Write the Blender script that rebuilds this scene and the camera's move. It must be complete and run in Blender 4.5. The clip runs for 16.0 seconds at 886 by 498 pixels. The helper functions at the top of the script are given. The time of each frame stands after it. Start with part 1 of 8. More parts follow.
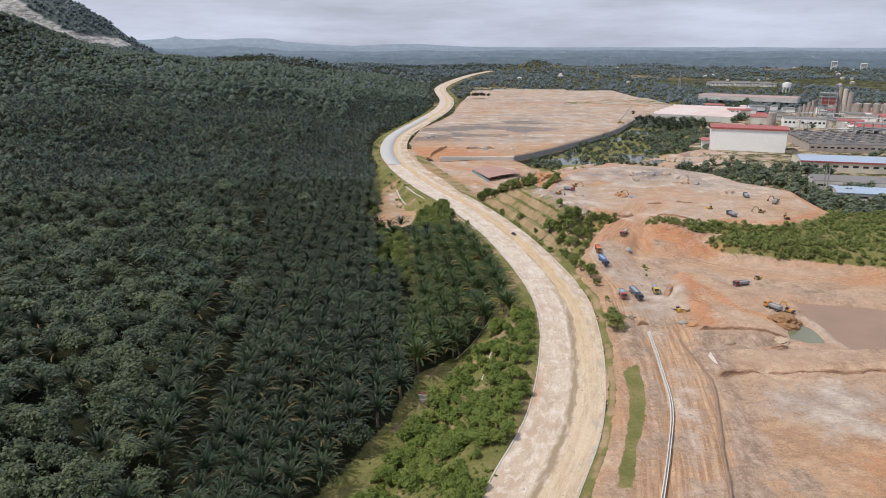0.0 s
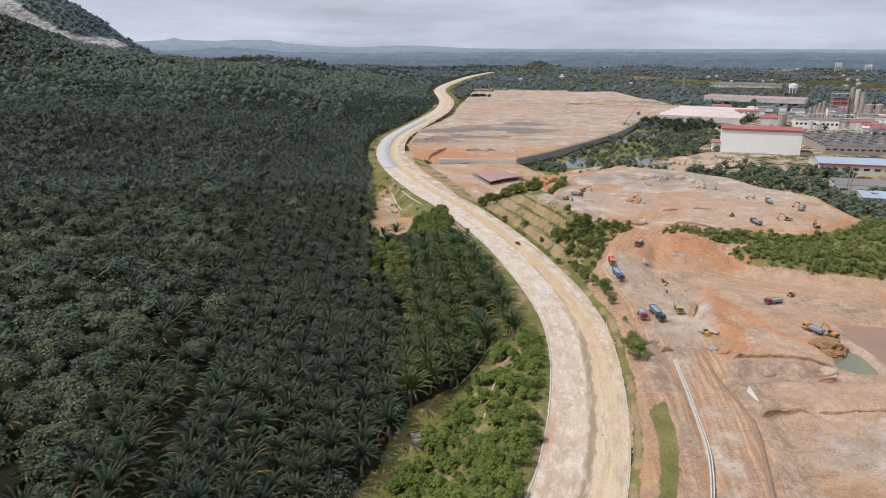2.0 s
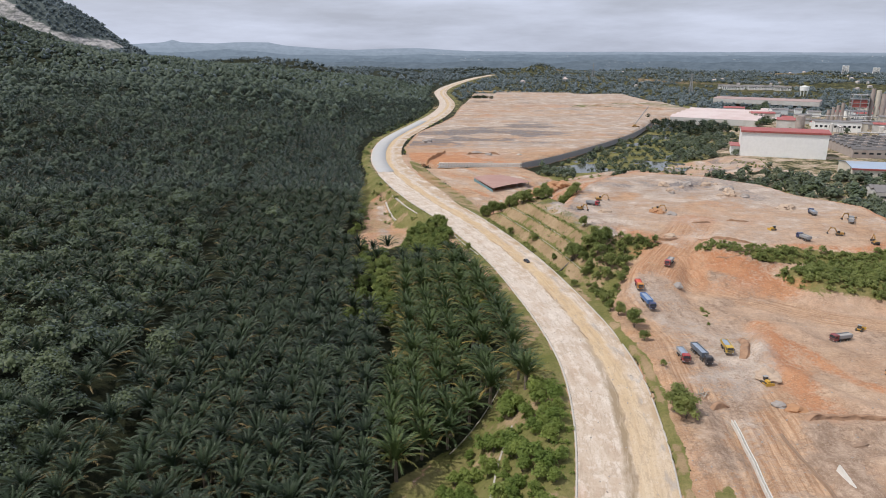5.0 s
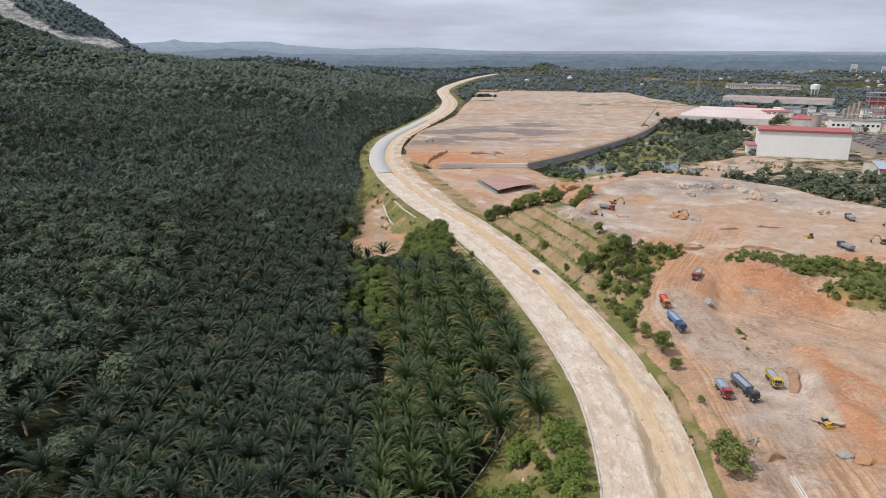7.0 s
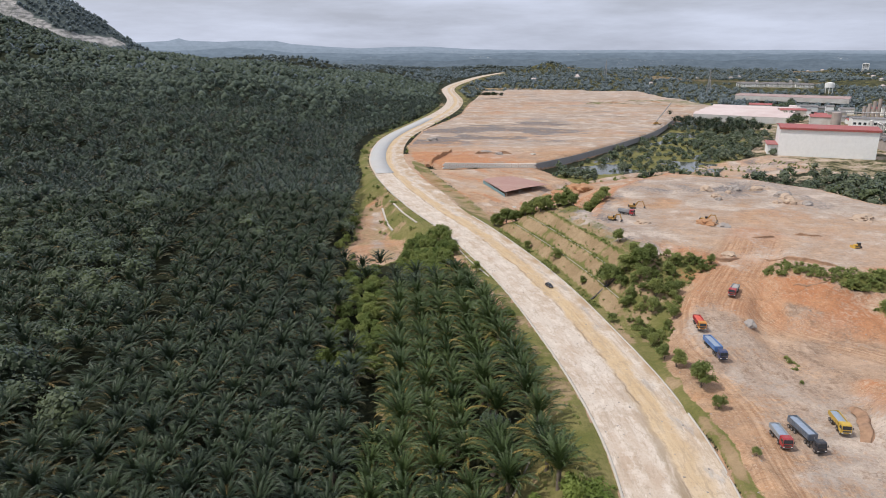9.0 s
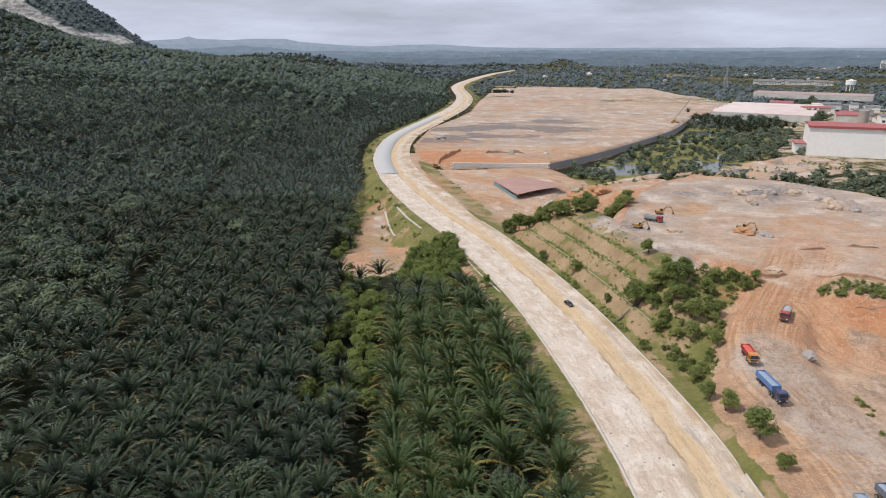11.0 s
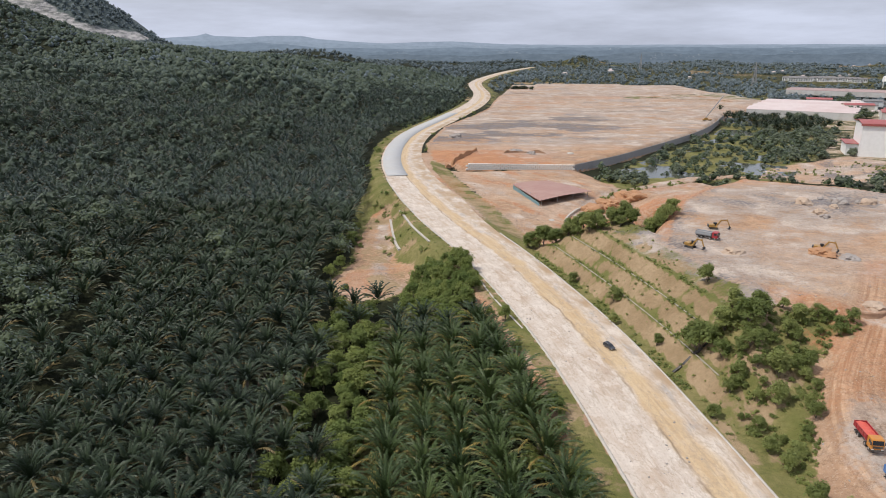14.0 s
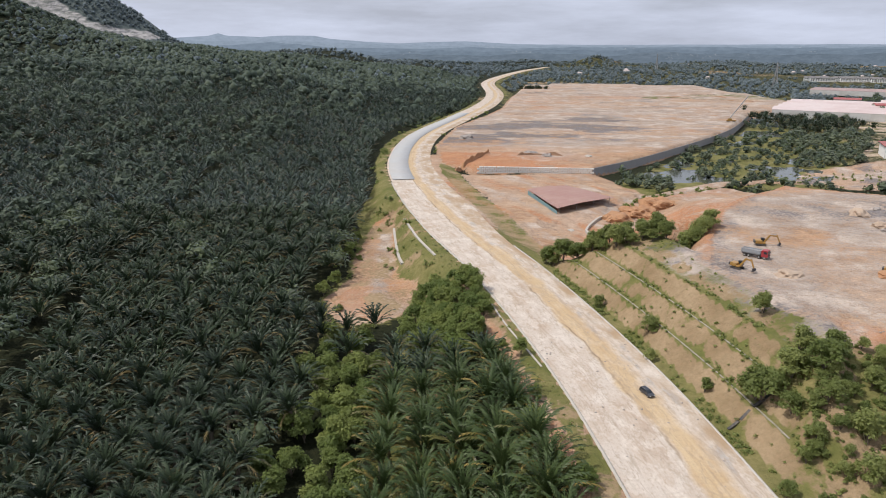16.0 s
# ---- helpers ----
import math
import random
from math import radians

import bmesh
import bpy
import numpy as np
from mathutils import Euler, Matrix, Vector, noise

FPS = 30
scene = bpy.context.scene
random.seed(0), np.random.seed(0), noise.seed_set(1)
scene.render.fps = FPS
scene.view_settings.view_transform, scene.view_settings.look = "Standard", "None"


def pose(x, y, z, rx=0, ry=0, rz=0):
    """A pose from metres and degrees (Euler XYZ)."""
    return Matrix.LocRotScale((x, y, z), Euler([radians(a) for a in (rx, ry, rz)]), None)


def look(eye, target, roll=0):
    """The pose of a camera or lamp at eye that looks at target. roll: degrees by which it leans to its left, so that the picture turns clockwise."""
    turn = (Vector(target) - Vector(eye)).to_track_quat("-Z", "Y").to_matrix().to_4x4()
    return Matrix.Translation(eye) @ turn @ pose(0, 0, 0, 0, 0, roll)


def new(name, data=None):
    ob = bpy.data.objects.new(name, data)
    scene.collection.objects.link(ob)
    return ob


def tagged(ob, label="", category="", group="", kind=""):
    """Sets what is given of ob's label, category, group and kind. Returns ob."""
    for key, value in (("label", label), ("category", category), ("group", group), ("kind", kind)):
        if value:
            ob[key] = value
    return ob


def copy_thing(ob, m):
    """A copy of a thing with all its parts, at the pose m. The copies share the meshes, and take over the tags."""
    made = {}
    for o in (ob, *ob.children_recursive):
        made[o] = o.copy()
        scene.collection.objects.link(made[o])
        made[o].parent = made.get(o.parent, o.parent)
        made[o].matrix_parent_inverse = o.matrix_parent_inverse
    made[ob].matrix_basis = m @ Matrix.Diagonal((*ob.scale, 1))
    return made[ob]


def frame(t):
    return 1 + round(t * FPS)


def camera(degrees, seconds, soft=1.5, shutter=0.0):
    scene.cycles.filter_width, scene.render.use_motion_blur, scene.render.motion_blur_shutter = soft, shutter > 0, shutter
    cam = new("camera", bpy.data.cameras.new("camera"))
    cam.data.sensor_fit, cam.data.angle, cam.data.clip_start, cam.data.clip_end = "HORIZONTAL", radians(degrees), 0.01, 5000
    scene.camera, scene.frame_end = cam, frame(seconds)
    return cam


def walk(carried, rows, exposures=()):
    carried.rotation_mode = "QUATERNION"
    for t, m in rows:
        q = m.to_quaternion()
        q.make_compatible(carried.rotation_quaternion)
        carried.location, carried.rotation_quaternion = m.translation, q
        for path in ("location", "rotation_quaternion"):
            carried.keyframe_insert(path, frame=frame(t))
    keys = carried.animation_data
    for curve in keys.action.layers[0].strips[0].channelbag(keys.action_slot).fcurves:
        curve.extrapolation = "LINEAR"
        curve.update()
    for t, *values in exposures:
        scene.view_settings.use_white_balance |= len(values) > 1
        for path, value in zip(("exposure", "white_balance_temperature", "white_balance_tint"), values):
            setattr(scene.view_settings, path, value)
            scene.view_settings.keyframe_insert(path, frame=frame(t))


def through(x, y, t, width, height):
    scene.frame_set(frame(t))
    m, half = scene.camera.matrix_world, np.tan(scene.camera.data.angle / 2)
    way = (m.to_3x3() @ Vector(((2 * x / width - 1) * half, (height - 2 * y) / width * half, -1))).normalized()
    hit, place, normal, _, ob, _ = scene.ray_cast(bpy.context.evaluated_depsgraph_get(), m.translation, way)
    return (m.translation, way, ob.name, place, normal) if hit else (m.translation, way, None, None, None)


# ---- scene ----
cam = camera(66.9, 16.0, soft=0.95)
SCALE = 1.17
METRES, EYE, TILT, LEAN, TURN = 215.0 * SCALE, 92.0 * SCALE, -17.0, 0.0, 0.0
ROWS = [
    (0.0, 0.0, 0.0, 0.0, 0.0, 0.0, 0.0),
    (0.5, 0.0013, 0.0323, 0.0047, 0.01, 0.02, 0.0),
    (1.0, 0.0025, 0.0645, 0.0095, 0.01, 0.05, -0.01),
    (1.5, 0.0037, 0.0968, 0.0142, 0.01, 0.09, -0.02),
    (2.0, 0.0051, 0.1292, 0.0188, 0.02, 0.18, -0.03),
    (2.5, 0.0062, 0.1617, 0.0233, 0.02, 0.25, -0.04),
    (3.0, 0.0075, 0.1942, 0.028, 0.04, 0.33, -0.05),
    (3.5, 0.0089, 0.2267, 0.0328, 0.05, 0.41, -0.06),
    (4.0, 0.0101, 0.2593, 0.0374, 0.06, 0.46, -0.07),
    (4.5, 0.0111, 0.2916, 0.0424, 0.07, 0.48, -0.1),
    (7.0, 0.0165, 0.4462, 0.0645, 0.36, 0.49, -0.19),
    (7.5, 0.0175, 0.4767, 0.0687, 0.42, 0.48, -0.21),
    (8.0, 0.0188, 0.507, 0.0729, 0.52, 0.48, -0.23),
    (8.5, 0.0198, 0.5372, 0.0774, 0.65, 0.47, -0.24),
    (9.0, 0.0209, 0.5674, 0.0819, 0.82, 0.47, -0.29),
    (11.5, 0.0256, 0.7171, 0.1073, 1.87, 0.31, -0.54),
    (12.0, 0.0264, 0.7472, 0.1128, 2.11, 0.27, -0.6),
    (12.5, 0.0269, 0.7773, 0.1182, 2.35, 0.23, -0.67),
    (13.0, 0.0274, 0.8073, 0.1236, 2.6, 0.2, -0.73),
    (13.5, 0.0277, 0.8375, 0.129, 2.84, 0.18, -0.82),
    (14.0, 0.028, 0.8676, 0.1342, 3.07, 0.17, -0.89),
    (14.5, 0.0282, 0.8972, 0.1398, 3.32, 0.15, -0.99),
    (15.0, 0.0282, 0.9275, 0.145, 3.58, 0.15, -1.06),
    (15.5, 0.0282, 0.9572, 0.1505, 3.83, 0.17, -1.14),
    (16.0, 0.028, 0.9871, 0.1562, 4.08, 0.19, -1.23),
]
walk(cam, [(t, pose(0, 0, EYE, TILT, LEAN, TURN) @ pose(METRES * x, METRES * y, METRES * z, 90 + pitch, roll, yaw)) for t, x, y, z, yaw, pitch, roll in ROWS], exposures=[(0.0, -0.12), (16.0, -0.12)])

# sun and sky
SUN_AZ, SUN_EL = 257.0, 57.0   # compass bearing of the sun (0 = ahead, 90 = right), elevation
az, el = radians(SUN_AZ), radians(SUN_EL)
sun_dir = Vector((math.sin(az) * math.cos(el), math.cos(az) * math.cos(el), math.sin(el)))
sun = new("sun", bpy.data.lights.new("sun", "SUN"))
sun.data.energy, sun.data.angle, sun.data.color = 3.3, radians(0.6), (1.0, 0.955, 0.895)
sun.matrix_world = look(sun_dir * 1000, (0, 0, 0))
world = bpy.data.worlds.new("world")
scene.world = world
world.use_nodes = True
wt = world.node_tree
wt.nodes.clear()


def node(tree, kind, at=None, **props):
    n = tree.nodes.new(kind)
    for k, v in props.items():
        n.inputs[k.replace("_", " ")].default_value = v
    return n


sky = wt.nodes.new("ShaderNodeTexSky")
sky.sky_type = "NISHITA"
sky.sun_disc = False
sky.sun_elevation, sky.sun_rotation = el, az
sky.air_density, sky.dust_density, sky.ozone_density = 1.3, 5.0, 1.0
bg = wt.nodes.new("ShaderNodeBackground")
bg.inputs["Strength"].default_value = 0.085
wout = wt.nodes.new("ShaderNodeOutputWorld")
# thin high cloud over the sky
wtc = wt.nodes.new("ShaderNodeTexCoord")
wmap = wt.nodes.new("ShaderNodeMapping")
wmap.inputs["Scale"].default_value = (1.0, 1.0, 6.0)
wn = node(wt, "ShaderNodeTexNoise", Scale=3.2, Detail=9.0, Roughness=0.6)
wr = wt.nodes.new("ShaderNodeValToRGB")
wr.color_ramp.elements[0].position, wr.color_ramp.elements[1].position = 0.36, 0.66
wr.color_ramp.elements[0].color = (0.66, 0.66, 0.66, 1)
wmix = wt.nodes.new("ShaderNodeMix")
wmix.data_type = "RGBA"
CLOUD = (8.4, 9.05, 11.0, 1.0)
wmix.inputs[7].default_value = CLOUD
wt.links.new(wtc.outputs["Generated"], wmap.inputs["Vector"])
wt.links.new(wmap.outputs["Vector"], wn.inputs["Vector"])
wt.links.new(wn.outputs["Fac"], wr.inputs["Fac"])
wmul = wt.nodes.new("ShaderNodeMath")
wmul.operation = "MULTIPLY"
wmul.inputs[1].default_value = 0.97
wt.links.new(wr.outputs["Color"], wmul.inputs[0])
wt.links.new(wmul.outputs[0], wmix.inputs[0])
wt.links.new(sky.outputs["Color"], wmix.inputs[6])
wt.links.new(wmix.outputs[2], bg.inputs["Color"])
wt.links.new(bg.outputs[0], wout.inputs["Surface"])


# ---- materials ----
def material(name):
    m = bpy.data.materials.new(name)
    m.use_nodes = True
    t = m.node_tree
    return m, t, t.nodes["Principled BSDF"]


def noise_fac(t, scale, detail=4.0, rough=0.55, coord="Object", lo=0.3, hi=0.7, stretch=None):
    """A noise stretched to 0..1 between lo and hi, at a scale in cycles per metre."""
    tc = t.nodes.new("ShaderNodeTexCoord")
    out = tc.outputs[coord]
    if stretch:
        mp = t.nodes.new("ShaderNodeMapping")
        mp.inputs["Scale"].default_value = stretch
        t.links.new(out, mp.inputs["Vector"])
        out = mp.outputs["Vector"]
    n = node(t, "ShaderNodeTexNoise", Scale=scale, Detail=detail, Roughness=rough)
    t.links.new(out, n.inputs["Vector"])
    mr = t.nodes.new("ShaderNodeMapRange")
    mr.inputs["From Min"].default_value, mr.inputs["From Max"].default_value = lo, hi
    t.links.new(n.outputs["Fac"], mr.inputs["Value"])
    return mr.outputs["Result"]


def blend(t, fac, a, b):
    mx = t.nodes.new("ShaderNodeMix")
    mx.data_type = "RGBA"
    for sock, v in ((mx.inputs[0], fac), (mx.inputs[6], a), (mx.inputs[7], b)):
        if isinstance(v, (int, float)):
            sock.default_value = v
        elif isinstance(v, tuple):
            sock.default_value = (*v, 1.0) if len(v) == 3 else v
        else:
            t.links.new(v, sock)
    return mx.outputs[2]


def maths(t, op, a, b=None, clamp=False):
    n = t.nodes.new("ShaderNodeMath")
    n.operation, n.use_clamp = op, clamp
    for i, v in enumerate((a, b)):
        if v is None:
            continue
        if isinstance(v, (int, float)):
            n.inputs[i].default_value = v
        else:
            t.links.new(v, n.inputs[i])
    return n.outputs[0]


def bump(t, bsdf, height, strength=0.5, distance=0.2):
    b = node(t, "ShaderNodeBump", Strength=strength, Distance=distance)
    t.links.new(height, b.inputs["Height"])
    t.links.new(b.outputs["Normal"], bsdf.inputs["Normal"])


def attribute(t, name, out="Fac"):
    a = t.nodes.new("ShaderNodeAttribute")
    a.attribute_name = name
    return a.outputs[out]


def paint(name, colour, rough=0.5, metal=0.0, wear=0.25, scale=0.8, dirt=(0.30, 0.24, 0.18), spec=0.5):
    """Painted or bare surface with stains at two scales."""
    m, t, b = material(name)
    f = noise_fac(t, scale, 6.0, 0.6, lo=0.42, hi=0.75)
    g = noise_fac(t, scale * 9, 3.0, lo=0.3, hi=0.7)
    c = blend(t, maths(t, "MULTIPLY", f, wear), colour, dirt)
    c = blend(t, maths(t, "MULTIPLY", g, 0.18), c, tuple(v * 0.6 for v in colour))
    t.links.new(c, b.inputs["Base Color"])
    b.inputs["Roughness"].default_value, b.inputs["Metallic"].default_value = rough, metal
    b.inputs["Specular IOR Level"].default_value = spec
    return m


def ground_material():
    """Forest floor, grass, laterite soil and pale crushed rock, by painted zone weights."""
    m, t, b = material("ground")
    big = noise_fac(t, 0.018, 6.0, 0.6, lo=0.35, hi=0.65)
    mid = noise_fac(t, 0.09, 6.0, 0.6, lo=0.35, hi=0.65)
    fine = noise_fac(t, 0.9, 5.0, 0.65, lo=0.3, hi=0.7)
    streak = noise_fac(t, 0.12, 5.0, 0.6, lo=0.4, hi=0.66, stretch=(0.7, 1.15, 1.0))
    edge = maths(t, "SUBTRACT", maths(t, "ADD", mid, fine), 1.0)
    zone = t.nodes.new("ShaderNodeSeparateColor")
    t.links.new(attribute(t, "zone", "Color"), zone.inputs[0])
    rock_at = attribute(t, "rock")
    # near-black floor: the shade between the palms is put into its colour
    shaded_litter = blend(t, fine, (0.010, 0.014, 0.006), (0.030, 0.032, 0.014))
    grass = blend(t, mid, (0.150, 0.150, 0.045), (0.265, 0.220, 0.095))
    grass = blend(t, maths(t, "MULTIPLY", fine, 0.6), grass, (0.085, 0.100, 0.028))
    dryc = blend(t, mid, (0.270, 0.182, 0.102), (0.405, 0.290, 0.178))
    dryc = blend(t, maths(t, "MULTIPLY", fine, 0.4), dryc, (0.15, 0.125, 0.06))
    warp = noise_fac(t, 0.034, 11.0, 0.68, lo=0.0, hi=1.0, stretch=(0.8, 1.25, 1.0))
    ramp = t.nodes.new("ShaderNodeValToRGB")
    t.links.new(warp, ramp.inputs["Fac"])
    stops = ((0.30, (0.45, 0.175, 0.068)), (0.40, (0.50, 0.262, 0.130)), (0.46, (0.545, 0.340, 0.200)), (0.50, (0.34, 0.195, 0.113)), (0.545, (0.525, 0.328, 0.195)), (0.65, (0.625, 0.465, 0.325)))
    while len(ramp.color_ramp.elements) < len(stops):
        ramp.color_ramp.elements.new(0.5)
    for e, (pos, col) in zip(ramp.color_ramp.elements, stops):
        e.position, e.color = pos, (*col, 1)
    soil = blend(t, maths(t, "MULTIPLY", streak, 0.3), ramp.outputs["Color"], (0.57, 0.405, 0.275))
    pale = noise_fac(t, 0.012, 5.0, 0.55, lo=0.42, hi=0.60)
    soil = blend(t, maths(t, "MULTIPLY", pale, 0.5), soil, (0.62, 0.500, 0.405))
    soil = blend(t, maths(t, "MULTIPLY", mid, 0.30), soil, (0.31, 0.195, 0.13))
    soil = blend(t, maths(t, "MULTIPLY", fine, 0.32), soil, (0.32, 0.215, 0.15))
    lanes = t.nodes.new("ShaderNodeCombineXYZ")
    t.links.new(maths(t, "MULTIPLY", attribute(t, "lane"), 1.1), lanes.inputs[0])
    t.links.new(maths(t, "MULTIPLY", attribute(t, "lane_run"), 0.035), lanes.inputs[1])
    ln = node(t, "ShaderNodeTexNoise", Scale=1.0, Detail=5.0, Roughness=0.65)
    t.links.new(lanes.outputs[0], ln.inputs["Vector"])
    ruts = blend(t, node_range(t, ln.outputs["Fac"], 0.41, 0.59), (0.33, 0.175, 0.095), (0.60, 0.405, 0.26))
    soil = blend(t, maths(t, "MULTIPLY", attribute(t, "track"), 0.9), soil, ruts)
    red = blend(t, mid, (0.42, 0.165, 0.072), (0.51, 0.27, 0.145))
    red = blend(t, maths(t, "MULTIPLY", fine, 0.35), red, (0.33, 0.13, 0.06))
    grey = blend(t, mid, (0.30, 0.250, 0.212), (0.60, 0.492, 0.405))
    grey = blend(t, maths(t, "MULTIPLY", fine, 0.3), grey, (0.20, 0.18, 0.17))

    clod = noise_fac(t, 0.28, 8.0, 0.72, lo=0.44, hi=0.60)
    soil = blend(t, maths(t, "MULTIPLY", clod, 0.30), soil, (0.27, 0.18, 0.125))
    slate = blend(t, mid, (0.105, 0.098, 0.102), (0.235, 0.216, 0.212))
    slate = blend(t, maths(t, "MULTIPLY", clod, 0.5), slate, (0.13, 0.110, 0.102))
    scrape = noise_fac(t, 0.5, 7.0, 0.7, lo=0.40, hi=0.60, stretch=(1.0, 0.28, 1.0))
    speck = noise_fac(t, 1.3, 6.0, 0.75, lo=0.52, hi=0.64)
    mud = blend(t, scrape, (0.290, 0.205, 0.150), (0.47, 0.350, 0.262))
    mud = blend(t, maths(t, "MULTIPLY", clod, 0.55), mud, (0.20, 0.130, 0.088))
    soil = blend(t, maths(t, "MULTIPLY", scrape, 0.28), soil, (0.38, 0.235, 0.140))

    def weight(w, spread=0.5, lo=0.38, hi=0.62):
        here = maths(t, "MULTIPLY", w, 3.0, True)
        return node_range(t, maths(t, "ADD", w, maths(t, "MULTIPLY", maths(t, "MULTIPLY", edge, spread), here)), lo, hi)
    c = blend(t, weight(zone.outputs[1]), shaded_litter, grass)
    c = blend(t, weight(zone.outputs[0]), c, soil)
    c = blend(t, maths(t, "MULTIPLY", weight(zone.outputs[2], 0.9, 0.2, 0.95), maths(t, "SUBTRACT", 1.0, maths(t, "MULTIPLY", attribute(t, "track"), 0.55))), c, red)
    c = blend(t, weight(rock_at, 0.9, 0.15, 1.0), c, grey)
    c = blend(t, weight(attribute(t, "slate"), 1.0, 0.15, 1.0), c, slate)
    c = blend(t, weight(attribute(t, "mud"), 1.0, 0.15, 0.9), c, mud)
    bare = weight(zone.outputs[0])
    c = blend(t, maths(t, "MULTIPLY", maths(t, "MULTIPLY", speck, 0.38), bare), c, (0.22, 0.145, 0.095))
    gully = noise_fac(t, 0.085, 9.0, 0.68, lo=0.0, hi=1.0, stretch=(0.7, 1.2, 1.0))
    cleft = node_range(t, maths(t, "ABSOLUTE", maths(t, "SUBTRACT", gully, 0.47)), 0.012, 0.002)
    rill = noise_fac(t, 0.30, 6.0, 0.65, lo=0.0, hi=1.0)
    cleft = maths(t, "MAXIMUM", cleft, maths(t, "MULTIPLY", node_range(t, maths(t, "ABSOLUTE", maths(t, "SUBTRACT", rill, 0.52)), 0.014, 0.003), 0.6))
    c = blend(t, maths(t, "MULTIPLY", maths(t, "MULTIPLY", cleft, 0.5), bare), c, (0.19, 0.115, 0.07))
    crumb = noise_fac(t, 2.1, 5.0, 0.7, lo=0.56, hi=0.66)
    c = blend(t, maths(t, "MULTIPLY", maths(t, "MULTIPLY", crumb, 0.35), bare), c, (0.66, 0.55, 0.44))
    c = blend(t, weight(attribute(t, "dry"), 0.45), c, dryc)
    t.links.new(c, b.inputs["Base Color"])
    b.inputs["Roughness"].default_value = 0.95
    b.inputs["Specular IOR Level"].default_value = 0.15
    bump(t, b, maths(t, "ADD", mid, maths(t, "ADD", maths(t, "MULTIPLY", fine, 0.45), maths(t, "MULTIPLY", clod, 0.4))), 0.6, 0.7)
    return m


def node_range(t, v, lo, hi):
    mr = t.nodes.new("ShaderNodeMapRange")
    mr.inputs["From Min"].default_value, mr.inputs["From Max"].default_value = lo, hi
    t.links.new(v, mr.inputs["Value"])
    return mr.outputs["Result"]


def blend_value(t, f, a, b):
    """A plain mix of two numbers."""
    return maths(t, "ADD", maths(t, "MULTIPLY", a, 1 - f), maths(t, "MULTIPLY", b, f))


def road_material():
    """Graded crushed rock: pale lane, ochre wheel lane, dark edge strip; UV in metres across and along."""
    m, t, b = material("road_surface")
    uv = t.nodes.new("ShaderNodeUVMap")
    uv.uv_map = "across"
    sep = t.nodes.new("ShaderNodeSeparateXYZ")
    t.links.new(uv.outputs["UV"], sep.inputs[0])
    u = sep.outputs["X"]

    def tex(scale, stretch, lo, hi, detail=6.0):
        mp = t.nodes.new("ShaderNodeMapping")
        mp.inputs["Scale"].default_value = stretch
        t.links.new(uv.outputs["UV"], mp.inputs["Vector"])
        n = node(t, "ShaderNodeTexNoise", Scale=scale, Detail=detail, Roughness=0.6)
        t.links.new(mp.outputs["Vector"], n.inputs["Vector"])
        return node_range(t, n.outputs["Fac"], lo, hi)
    wob = tex(0.05, (1, 1, 1), 0.3, 0.7)
    lanes = tex(0.9, (1, 0.03, 1), 0.35, 0.65)
    patch = tex(0.16, (1, 0.45, 1), 0.4, 0.62)
    fine = tex(1.6, (1, 1, 1), 0.3, 0.7)
    pale = blend(t, patch, (0.58, 0.50, 0.425), (0.46, 0.350, 0.260))
    pale = blend(t, maths(t, "MULTIPLY", lanes, 0.35), pale, (0.66, 0.59, 0.52))
    ochre = blend(t, lanes, (0.50, 0.335, 0.165), (0.58, 0.435, 0.265))
    near = node_range(t, sep.outputs["Y"], 330, 240)
    ochre = blend(t, maths(t, "MULTIPLY", near, 0.65), ochre, blend(t, lanes, (0.52, 0.41, 0.285), (0.64, 0.53, 0.40)))
    earthy = blend(t, patch, (0.56, 0.455, 0.35), (0.45, 0.335, 0.24))
    pale = blend(t, maths(t, "MULTIPLY", near, 0.85), pale, earthy)
    uw = maths(t, "ADD", u, maths(t, "MULTIPLY", maths(t, "SUBTRACT", wob, 0.5), 3.0))
    # ochre wheel lane, with grey rubble and pale crust beyond it
    outer = maths(t, "MULTIPLY", node_range(t, uw, 15.4, 17.4), maths(t, "SUBTRACT", 0.9, maths(t, "MULTIPLY", near, 0.75)))
    side = maths(t, "MULTIPLY", node_range(t, uw, 10.8, 12.0), maths(t, "SUBTRACT", 1.0, outer))
    c = blend(t, maths(t, "MULTIPLY", side, maths(t, "ADD", maths(t, "MULTIPLY", lanes, 0.25), 0.75)), pale, ochre)
    crust = tex(0.42, (1, 0.5, 1), 0.50, 0.60, 9.0)
    c = blend(t, maths(t, "MULTIPLY", crust, maths(t, "SUBTRACT", 0.55, maths(t, "MULTIPLY", side, 0.42))), c, (0.72, 0.645, 0.565))
    rubble = maths(t, "MULTIPLY", node_range(t, uw, 15.8, 17.0), tex(0.35, (1, 0.35, 1), 0.54, 0.62, 9.0))
    c = blend(t, maths(t, "MULTIPLY", rubble, 0.6), c, (0.36, 0.34, 0.325))
    veins = tex(0.22, (1, 0.3, 1), 0.0, 1.0, 9.0)
    vein = node_range(t, maths(t, "ABSOLUTE", maths(t, "SUBTRACT", veins, 0.5)), 0.016, 0.003)
    c = blend(t, maths(t, "MULTIPLY", vein, 0.42), c, (0.33, 0.255, 0.185))
    cracks = tex(0.7, (1, 0.12, 1), 0.56, 0.66)
    c = blend(t, maths(t, "MULTIPLY", cracks, 0.4), c, (0.32, 0.25, 0.18))
